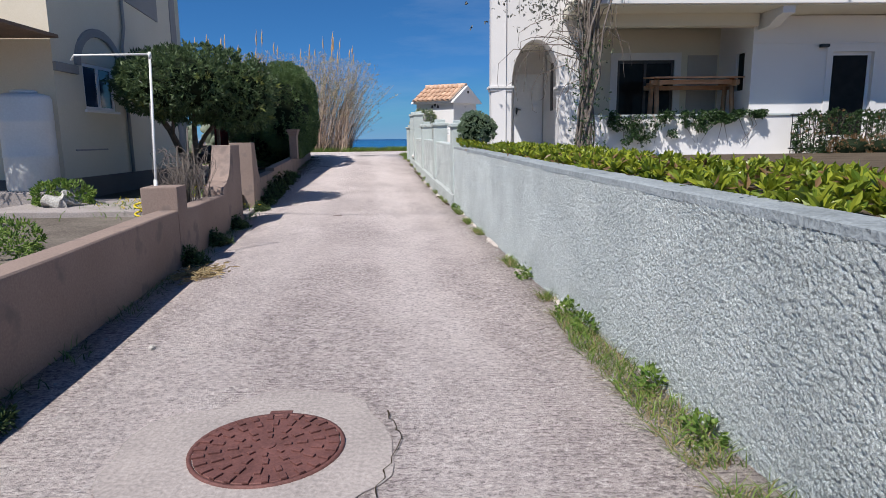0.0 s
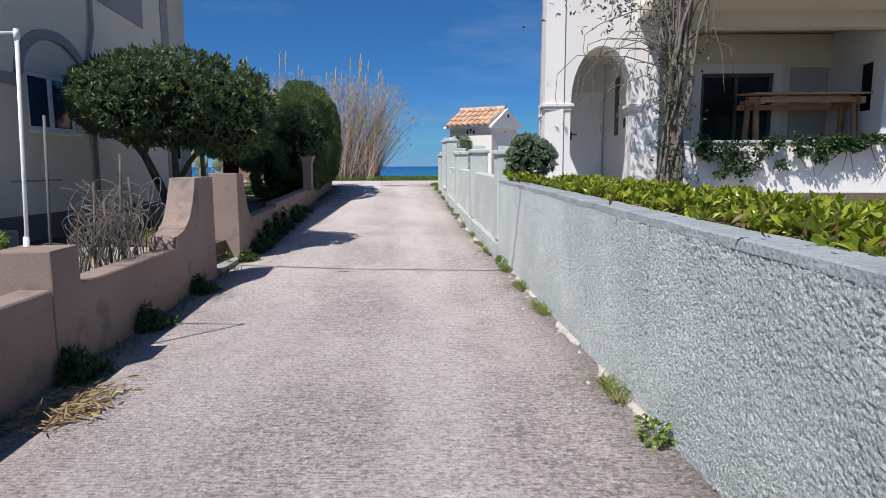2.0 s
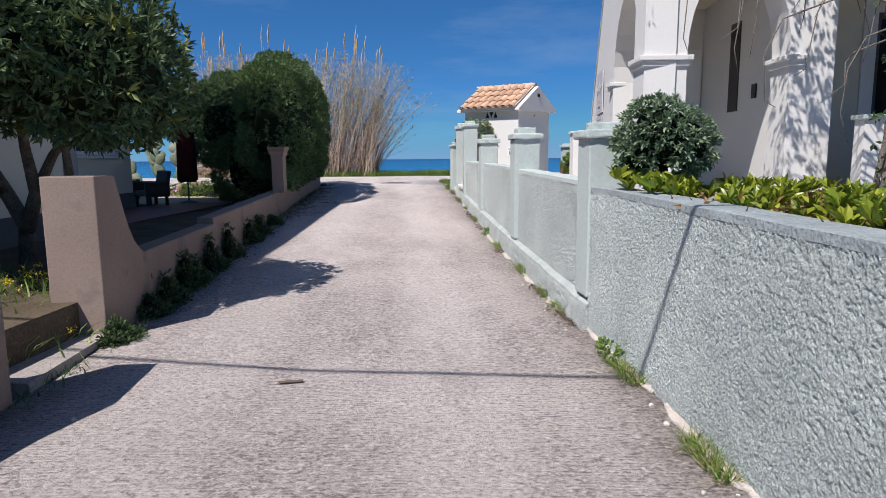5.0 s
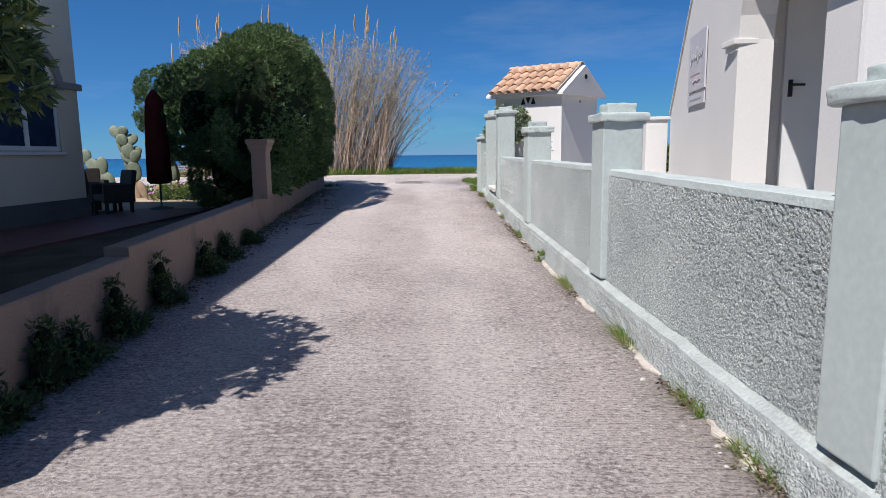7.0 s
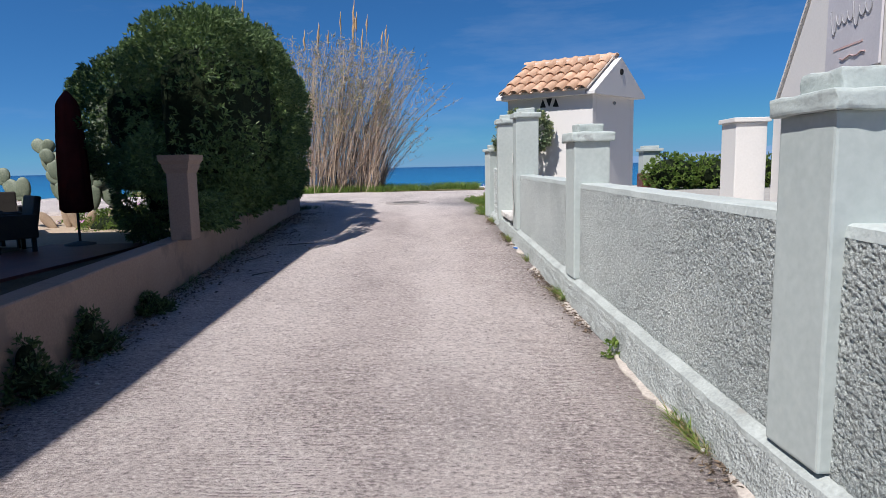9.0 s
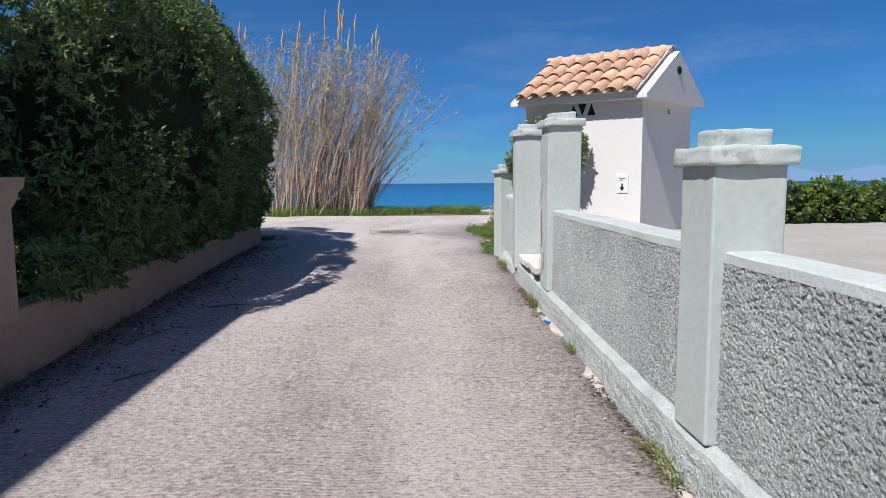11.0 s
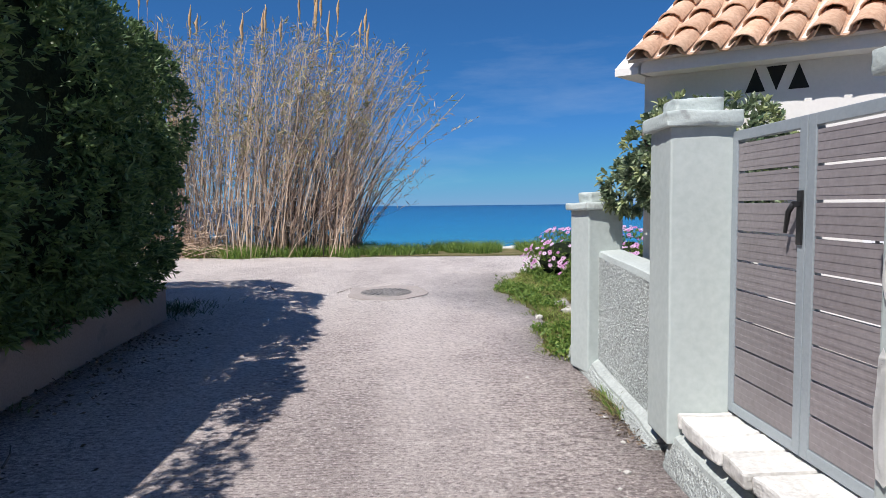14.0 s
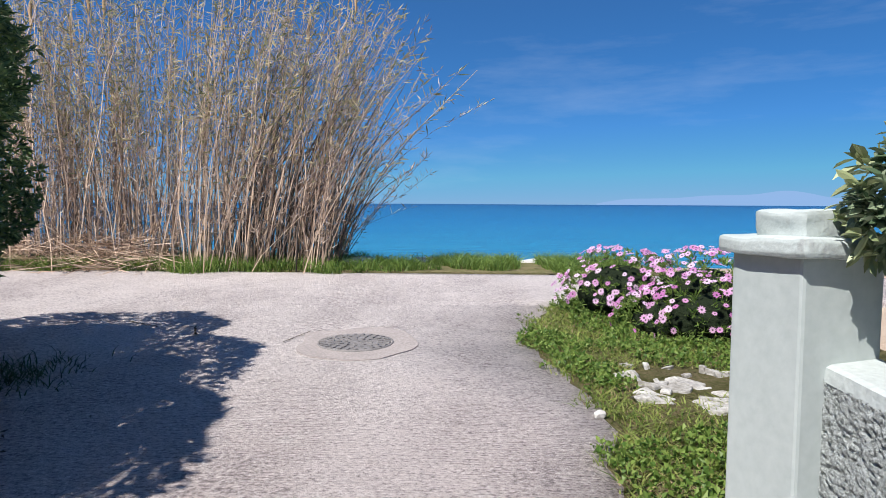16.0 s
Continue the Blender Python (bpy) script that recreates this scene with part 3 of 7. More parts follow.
def core(blobs, shrink=0.86):
    bms = []
    for b in blobs:
        bm = bmesh.new()
        bmesh.ops.create_icosphere(bm, subdivisions=3, radius=1)
        for v in bm.verts:
            d = v.co.copy()
            f = shrink * (1 + 0.10 * noise.noise(Vector(b[:3]) + d * 2.2))
            v.co = Vector((b[0] + d.x * b[3] * f, b[1] + d.y * b[4] * f, b[2] + d.z * b[5] * f))
        bms.append(bm)
    return joined(*bms)


def rosettes(p, out, per, length, width, spread=0.75, lift=0.2):
    """A whorl of rounded leaves at each point."""
    k = len(p)
    c = np.repeat(p, per, 0) + rng.normal(size=(k * per, 3)) * 0.008
    a = np.repeat(out, per, 0) + rng.normal(size=(k * per, 3)) * spread + np.array([0, 0, lift])
    return broad_leaves(c, a, length, width)


def sprigs(p, out, per, length, width, spread=0.9, lift=0.25):
    """A whorl of leaves at each point, fanning outward."""
    k = len(p)
    c = np.repeat(p, per, 0) + rng.normal(size=(k * per, 3)) * 0.012
    a = np.repeat(out, per, 0) + rng.normal(size=(k * per, 3)) * spread + np.array([0, 0, lift])
    return leaf_cards(c, a, length, width)


def blades(xy, z, height, width, lean=0.35):
    """Grass: narrow bent blades standing on the ground."""
    k = len(xy)
    base = np.column_stack([xy, z])
    ang = rng.uniform(0, 2 * math.pi, k)
    side = np.column_stack([np.cos(ang), np.sin(ang), np.zeros(k)]) * width * 0.5
    h = (height * rng.uniform(0.4, 1.3, k))[:, None]
    d = rng.normal(size=(k, 3)) * lean
    d[:, 2] = 1
    mid = base + d * h * 0.55
    d2 = d * np.array([1.9, 1.9, 1])
    tip = base + d2 * h
    verts = np.stack([base - side, base + side, mid + side * 0.8, mid - side * 0.8, tip], 1).reshape(-1, 3)
    i = np.arange(k)[:, None] * 5
    faces = np.concatenate([i + np.array([[0, 1, 2]]), i + np.array([[0, 2, 3]]), i + np.array([[3, 2, 4]])], 0)
    return verts, faces


GY = [-400, -10, 0, 11, 14, 18, 22.5, 26.8, 31, 34, 37, 38.6]
GZ = [-0.03, -0.03, 0, 0.04, 0.1, 0.22, 0.42, 0.57, 0.66, 0.73, 0.77, 0.78]


def gz(y):
    return np.interp(y, GY, GZ)


def rx(y):
    """Road side of the wall on the seaward walk's right hand."""
    return float(np.interp(y, [-8, 2.5, 6.4, 11.9, 16.5, 20.4, 24.7, 27.5], [2.3, 1.52, 1.18, 0.81, 0.37, 0.03, -0.30, -0.5]))


def lx(y):
    """Road side of the low wall on the left hand."""
    return float(np.interp(y, [-8, 3.85, 7, 10.5, 13, 29.2], [-1.6, -2.42, -2.72, -3.09, -3.33, -5.0]))


# ---- ground, road, sea ----
def build_ground():
    xs = [-4800, -900, -300, -120, -60, -30, -18, -12, -8, -4, 0, 4, 8, 14, 30, 60, 120, 300, 900, 4800]
    ys = [-300, -60, -12, 0, 6, 11, 14, 18, 22.5, 26.8, 31, 34, 37, 38.6, 39.6, 40.6, 42.5, 46, 60, 200, 4900]
    zs = [-0.12] * 3 + [float(gz(y)) - 0.09 for y in ys[3:14]] + [0.45, -0.4, -1.9, -2.7, -3.5, -6, -9]
    verts, faces = [], []
    for y, z in zip(ys, zs):
        for x in xs:
            zz = z
            if 38 < y < 47 and x < -9:
                zz = {38.6: 0.45, 39.6: 0.1, 40.6: -0.4, 42.5: -1.4, 46: -2.5}.get(y, z)
            verts.append((x, y, zz))
    w = len(xs)
    for j in range(len(ys) - 1):
        for i in range(w - 1):
            faces.append((j * w + i, j * w + i + 1, (j + 1) * w + i + 1, (j + 1) * w + i))
    ob = mesh_part("ground", verts, faces, M_SAND, smooth=True)
    tagged(ob, "pale sandy earth running down to the shore", "ground", kind="structure")


build_ground()


def build_road():
    """The lane between the walls, opening into a cross lane along the shore."""
    bm = bmesh.new()
    rows = []
    ys = np.concatenate([np.arange(-10, 27.4, 0.4), np.arange(27.4, 36.61, 0.25)])
    for y in ys:
        left = lx(y) - 0.02 if y < 29.2 else -5.02 - (y - 29.2) * 8
        left = max(left, -16)
        if y <= 27.5:
            right = rx(y) + 0.02
        elif y < 33.6:
            right = float(np.interp(y, [27.5, 28, 29.1, 30.2, 31.2, 32.3, 33.2, 33.6], [-0.62, -0.78, -0.56, -0.72, -1.0, -0.75, -0.42, -0.1])) + 0.05 * math.sin(y * 9)
        else:
            right = min(-0.1 + (y - 33.6) * 14, 14)
        top = 36.15 + 0.25 * math.sin(0.9 * 3)
        row = []
        for k in range(9):
            f = k / 8
            x = left + (right - left) * f
            wob = 0.12 * noise.noise(Vector((x * 0.9, y * 0.3, 2))) if y > 36.3 else 0
            row.append(bm.verts.new((x, y + wob, float(gz(y)) + 0.006 * noise.noise(Vector((x, y * 0.6, 0))))))
        rows.append(row)
    for a, b in zip(rows, rows[1:]):
        for k in range(8):
            bm.faces.new((a[k], a[k + 1], b[k + 1], b[k])).smooth = True
    edge = [e for e in bm.edges if e.is_boundary]
    low = bmesh.ops.extrude_edge_only(bm, edges=edge)["geom"]
    for v in [g for g in low if isinstance(g, bmesh.types.BMVert)]:
        v.co.z -= 0.12
    ob = part("road", bm, M_ROAD)
    tagged(ob, "broom-finished pinkish grey concrete lane with worn patches", "road", kind="structure")


build_road()
sea = part("sea", plate([(-4800, 41), (4800, 41), (4800, 4850), (-4800, 4850)], -2.62, -2.5), M_SEA)
tagged(sea, "calm turquoise to deep blue sea", "water", kind="structure")

# raised ground behind the walls
RIGHT_POLY = [(rx(y) + 0.18, y) for y in (-8, 2.5, 6.4, 11.9, 13.2)] + [(14, 13.2), (14, -8)]
tagged(part("garden_soil_bed", plate(RIGHT_POLY, -0.2, 1.08), M_SOIL), "dark planted soil held by the roughcast wall", "soil", kind="structure")
TERR = [(rx(y) + 0.46, y) for y in (13.2, 16.5, 20.4, 24.7, 27.2)] + [(14, 27.2), (14, 13.2)]
tagged(part("terrace", plate(TERR, -0.2, 1.04), M_TERRACE), "pale terrace paving round the white villa", "paving", kind="structure")
tagged(part("seaside_terrace", plate([(-0.2, 27.2), (14, 27.2), (14, 31.5), (3.0, 31.5), (1.6, 29.2)], 0.2, 1.0), M_TERRACE), "pale paved yard behind the hut", "paving", kind="structure")
LG = [(lx(y) - 0.2, y) for y in (-8, 3.85, 7, 10.5, 11.7)]
tagged(part("front_yard", plate(LG[::-1] + [(-14, -8), (-14, 11.7)], -0.2, 0.42), M_YARD), "bare gravelly front yard of the cream house", "soil", kind="structure")
LG2 = [(lx(y) - 0.2, y) for y in (13.0, 29.0)]
tagged(part("side_garden", plate([(lx(13) - 0.2, 11.7), *LG2, (-16, 29.0), (-16, 11.7)], -0.2, 0.40), M_SOIL), "shaded garden soil beside the cream house", "soil", kind="structure")
tagged(part("gate_threshold", plate([(lx(11.75) + 0.02, 11.75), (lx(12.95) + 0.02, 12.95), (-5.2, 13.1), (-5.2, 11.85)], -0.1, 0.13), M_PATCH), "smooth concrete threshold slab in the gateway", "paving", kind="structure")


# ---- wall along the right hand ----
def strip_wall(name, line, tops, mat, coping, bottom=-0.1, thick=0.2, label=""):
    """Wall along a bent line with its own coping strip."""
    bm, cp = bmesh.new(), bmesh.new()
    n = len(line)
    ra, rb = [], []
    for i, ((x, y), t) in enumerate(zip(line, tops)):
        q0, q1 = line[max(i - 1, 0)], line[min(i + 1, n - 1)]
        d = Vector((q1[0] - q0[0], q1[1] - q0[1], 0)).normalized()
        nn = Vector((d.y, -d.x, 0))
        p = Vector((x, y, 0))
        ra.append([bm.verts.new(p + nn * o + Vector((0, 0, z))) for o, z in ((0, bottom), (0, t - 0.05), (thick, t - 0.05), (thick, bottom))])
        rb.append([cp.verts.new(p + nn * o + Vector((0, 0, z))) for o, z in ((-0.012, t - 0.05), (-0.006, t - 0.008), (0.012, t), (thick + 0.01, t), (thick + 0.01, t - 0.05))])
    for b, rows in ((bm, ra), (cp, rb)):
        k = len(rows[0])
        for q, r in zip(rows, rows[1:]):
            for j in range(k):
                b.faces.new((q[j], r[j], r[(j + 1) % k], q[(j + 1) % k]))
        b.faces.new(rows[0])
        b.faces.new(rows[-1][::-1])
    for v in cp.verts:
        v.co.z += 0.006 * noise.noise(v.co * 6)
        v.co.x += 0.006 * noise.noise(v.co * 8 + Vector((3, 1, 2)))
    wall = part(name, bm, mat)
    tagged(wall, label, "wall", kind="structure")
    part("coping", cp, coping, wall, "smooth painted coping")
    return wall


ys = list(np.arange(-7, 13.01, 0.25)) + [13.21]
def mottle(u, v, cell, seed):
    """Smooth random field over a surface, one value per cell."""
    table = np.random.default_rng(seed).random((256, 256))
    a, b = u / cell, v / cell
    i, j = np.floor(a).astype(int), np.floor(b).astype(int)
    f, g = a - i, b - j
    f, g = f * f * (3 - 2 * f), g * g * (3 - 2 * g)
    q = lambda m, n: table[m % 256, n % 256]
    return (q(i, j) * (1 - f) + q(i + 1, j) * f) * (1 - g) + (q(i, j + 1) * (1 - f) + q(i + 1, j + 1) * f) * g


def roughcast_coat(wall, y0, y1, inset, top, mat, amount, cell, step):
    """Thrown mortar coat with real lumps and pits on the lane side of a wall."""
    yy = np.arange(y0, y1, step)
    n = int(1.12 / step)
    tt = np.array([top(q) for q in yy]) - 0.046
    zb = gz(yy) - 0.02
    k = np.arange(n) / (n - 1)
    Z = zb[:, None] + (tt - zb)[:, None] * k
    Y = np.repeat(yy[:, None], n, 1)
    uw, vw = Y * 0.83 + Z * 0.56 + 0.012 * mottle(Y, Z, 0.03, 7), Z * 0.83 - Y * 0.56 + 0.012 * mottle(Y, Z, 0.03, 8)
    h = 0.55 * mottle(uw, vw, cell, 1) + 0.38 * mottle(uw * 0.7 + vw * 0.7, vw * 0.75 - uw * 0.66, cell * 0.6, 2) + 0.20 * mottle(uw, vw, cell * 4, 3)
    h = np.clip((h - 0.31) / 0.38, 0, 1) ** 0.9
    X = np.array([rx(q) for q in yy])[:, None] + inset - 0.004 - h * amount
    i = (np.arange(len(yy) - 1)[:, None] * n + np.arange(n - 1)).reshape(-1, 1)
    faces = i + np.array([[0, 1, n + 1, n]])
    ob = mesh_part("roughcast_coat", np.stack([X, Y, Z], 2).reshape(-1, 3), faces, mat, wall, "thrown mortar coat with lumps and pits", True)


retaining_top = lambda y: float(np.interp(y, [-7, 2.2, 13], [1.08, 1.16, 1.30]))
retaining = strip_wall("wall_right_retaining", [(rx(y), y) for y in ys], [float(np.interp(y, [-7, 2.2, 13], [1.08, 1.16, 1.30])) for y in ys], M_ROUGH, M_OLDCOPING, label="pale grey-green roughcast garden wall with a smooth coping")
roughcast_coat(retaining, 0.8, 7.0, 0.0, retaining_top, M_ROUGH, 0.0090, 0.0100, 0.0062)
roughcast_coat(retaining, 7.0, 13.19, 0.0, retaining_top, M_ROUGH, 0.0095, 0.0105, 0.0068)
PANELS = [(13.49, 16.47, 1.335, 1.387), (16.75, 20.04, 1.41, 1.44), (20.31, 23.53, 1.45, 1.47), (25.54, 26.95, 1.49, 1.57)]
for i, (a, b, t0, t1) in enumerate(PANELS):
    ys = list(np.arange(a, b, 0.25)) + [b]
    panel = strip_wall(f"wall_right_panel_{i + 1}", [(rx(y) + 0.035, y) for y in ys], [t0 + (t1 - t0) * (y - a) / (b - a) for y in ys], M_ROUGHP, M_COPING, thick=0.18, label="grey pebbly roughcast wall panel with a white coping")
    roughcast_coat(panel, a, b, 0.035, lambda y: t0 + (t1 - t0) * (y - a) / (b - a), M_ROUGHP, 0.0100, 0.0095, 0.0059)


def plinth(name, a, b, z0, z1):
    """Battered footing: a smoother bevelled top edge over a rough, cracked slope."""
    bm, cp = bmesh.new(), bmesh.new()
    rows, crest = [], []
    for y in list(np.arange(a, b, 0.06)) + [b]:
        t = z0 + (z1 - z0) * (y - a) / (b - a) + 0.014 * noise.noise(Vector((y * 3, 0, 5)))
        x = rx(y) + 0.012 * noise.noise(Vector((y * 4, 2, 0))) + 0.008 * noise.noise(Vector((y * 15, 2, 0)))
        foot = 0.085 + 0.03 * noise.noise(Vector((y * 1.3, 8, 0))) + 0.012 * noise.noise(Vector((y * 9, 8, 0)))
        g = float(gz(y))
        row = [(x - foot, y, -0.1), (x - foot, y, g + 0.01)]
        for k in range(1, 6):
            f = k / 6
            row.append((x - foot + (foot - 0.045) * f + 0.010 * noise.noise(Vector((y * 11, f * 5, 3))), y, g + 0.01 + (t - 0.05 - g) * f))
        row += [(x - 0.040, y, t - 0.045), (x + 0.05, y, t - 0.045), (x + 0.05, y, -0.1)]
        rows.append([bm.verts.new(p) for p in row])
        j = 0.008 * noise.noise(Vector((y * 7, 1, 6)))
        crest.append([cp.verts.new(p) for p in ((x - 0.045, y, t - 0.055), (x - 0.040 + j, y, t - 0.03), (x + 0.012, y, t + j * 0.5), (x + 0.052, y, t), (x + 0.052, y, t - 0.05))])
    for w, rr in ((bm, rows), (cp, crest)):
        k = len(rr[0])
        for q, r in zip(rr, rr[1:]):
            for j in range(k):
                w.faces.new((q[j], r[j], r[(j + 1) % k], q[(j + 1) % k]))
        w.faces.new(rr[0])
        w.faces.new(rr[-1][::-1])
    foot_wall = tagged(part(name, bm, M_PLINTH), "weathered rough footing at the wall's foot", "plinth", kind="structure")
    part("crest", cp, M_CREST, foot_wall, "paler smooth bevelled edge")


plinth("trim_plinth_1", 13.15, 25.3, 0.33, 0.725)
plinth("trim_plinth_2", 25.5, 27.5, 0.62, 0.74)


def chipped(bm, amount, scale, cuts):
    """Knocked corners and trowel marks on a mortar slab."""
    bmesh.ops.subdivide_edges(bm, edges=bm.edges[:], cuts=cuts, use_grid_fill=True)
    for v in bm.verts:
        q = v.co * scale
        v.co += Vector((noise.noise(q), noise.noise(q + Vector((7, 3, 1))), noise.noise(q + Vector((2, 9, 4))))) * amount
        v.co += Vector((noise.noise(q * 3.1), noise.noise(q * 3.1 + Vector((1, 5, 2))), 0.6 * noise.noise(q * 3.1 + Vector((4, 4, 8))))) * amount * 0.45
    for fc in bm.faces:
        fc.smooth = True
    return bm


def pillar(y0, base, under, slab, top, size=0.33, centre=None, skew=0.0):
    """Square wall pillar with a rough overhanging cap slab and a smaller block on it."""
    yc = y0 + size / 2
    xc = rx(yc) + size / 2 - 0.03
    turn = math.degrees(math.atan2(rx(yc - 1) - rx(yc + 1), 2)) + skew
    if centre:
        xc, yc = centre
    h = size / 2
    th = thing("wall_pillar", (xc, yc, base), "square grey-green painted wall pillar with a chipped cap", "pillar", "pillars of the roadside wall")
    place = Matrix.Translation((xc, yc, 0)) @ Matrix.Rotation(radians(turn), 4, "Z")
    away = Matrix.Translation((xc, yc, top))
    part("shaft", moved(roughened(box(-h, h, -h, h, base, under + 0.004, 0.012), 0.004, 5, 2), place), M_PILLAR, th)
    part("cap", moved(chipped(moved(box(-h - 0.034, h + 0.034, -h - 0.034, h + 0.034, under, slab, 0.014), away), 0.011, 10, 5), place @ away.inverted()), M_CAP, th, "rough overhanging mortar cap")
    part("cap_block", moved(chipped(moved(box(-h + 0.045, h - 0.045, -h + 0.045, h - 0.045, slab - 0.02, top, 0.014), away), 0.011, 10, 5), place @ away.inverted()), M_CAP, th, "rough mortar block")
    return th


pillar(13.19, 0.36, 1.69, 1.76, 1.825)
pillar(16.44, 0.45, 1.78, 1.855, 1.935, 0.34)
pillar(20.01, 0.55, 1.815, 1.90, 1.975)
pillar(23.50, 0.66, 2.29, 2.365, 2.43)
pillar(25.24, 0.66, 2.32, 2.40, 2.475, 0.33, (-0.26, 25.40), -3.0)
pillar(26.86, 0.60, 1.88, 1.94, 2.022, 0.30, (-0.42, 27.05), 14.0)


# ---- low wall along the left hand ----
def low_wall(name, a, b, t0, t1, thick=0.22):
    ys = list(np.arange(a, b, 0.5)) + [b]
    bm = bmesh.new()
    rows = []
    for y in ys:
        t = t0 + (t1 - t0) * (y - a) / (b - a)
        x = lx(y)
        rows.append([bm.verts.new(p) for p in ((x, y, -0.1), (x, y, t - 0.012), (x - 0.012, y, t), (x - thick, y, t), (x - thick, y, -0.1))])
    for q, r in zip(rows, rows[1:]):
        for j in range(5):
            bm.faces.new((q[j], q[(j + 1) % 5], r[(j + 1) % 5], r[j]))
    bm.faces.new(rows[0][::-1])
    bm.faces.new(rows[-1])
    for v in bm.verts:
        v.co.z += 0.008 * noise.noise(v.co * 2)
    return tagged(part(name, bm, M_TERRA), "low rose-beige rendered garden wall with stained patches", "wall", kind="structure")


low_wall("wall_left_1", -7, 7.5, 0.72, 0.69)
low_wall("wall_left_2", 7.85, 10.35, 0.66, 0.63)
low_wall("wall_left_3", 13.8, 16.2, 0.68, 0.70)
low_wall("wall_left_4", 16.2, 29.2, 0.78, 1.02)
pa = (lx(7.7) - 0.2, 7.7)
tagged(part("low_wall_pillar", moved(box(-0.2, 0.2, -0.2, 0.2, -0.1, 0.95, 0.012), Matrix.Translation((*pa, 0)) @ Matrix.Rotation(radians(6), 4, "Z")), M_TERRA), "square rose-beige rendered wall pillar", "pillar")


def curved_gatepost(name, pts, p0, p1, thick):
    return tagged(part(name, sheet(pts, p0, p1, thick, 0.01), M_TERRA), "rose-beige rendered gatepost with a scooped shoulder", "gatepost", "pair of scooped gateposts")


L0, L1 = (lx(10.1), 10.1), (lx(11.62), 11.62)
curve = [(0.32 + 0.45 * s, 0.84 + 0.55 * (s ** 1.9)) for s in np.linspace(0, 1, 8)]
curved_gatepost("gatepost", [(0, -0.1), (1.52, -0.1), (1.52, 1.39)] + curve[::-1] + [(0.3, 0.80), (0.02, 0.76), (0, 0.70)], L0, L1, 0.30)
R0, R1 = (lx(12.92), 12.92), (lx(13.9), 13.9)
curve = [(0.38 + 0.55 * s, 0.68 + 0.74 * (1 - s) ** 2.0) for s in np.linspace(0, 1, 8)]
curved_gatepost("gatepost", [(0, -0.1), (0.95, -0.1)] + curve[::-1] + [(0, 1.42)], R0, R1, 0.42)


def urn_pillar(x, y):
    th = thing("capped_pillar", (x, y, 0.86), "slim rose-beige pillar with a flared moulded cap on the low wall", "pillar")
    part("shaft", box(x - 0.12, x + 0.12, y - 0.12, y + 0.12, 0.86, 1.62, 0.01), M_TERRA, th)
    bm = bmesh.new()
    prof = [(0.12, 1.60), (0.145, 1.66), (0.15, 1.70), (0.175, 1.74), (0.18, 1.80)]
    rings = [[bm.verts.new((x + sx * r, y + sy * r, z)) for sx, sy in ((-1, -1), (1, -1), (1, 1), (-1, 1))] for r, z in prof]
    for q, r in zip(rings, rings[1:]):
        for k in range(4):
            bm.faces.new((q[k], q[(k + 1) % 4], r[(k + 1) % 4], r[k]))
    bm.faces.new(rings[0][::-1])
    bm.faces.new(rings[-1])
    part("cap", bm, M_TERRA, th)


urn_pillar(-4.12, 21.1)


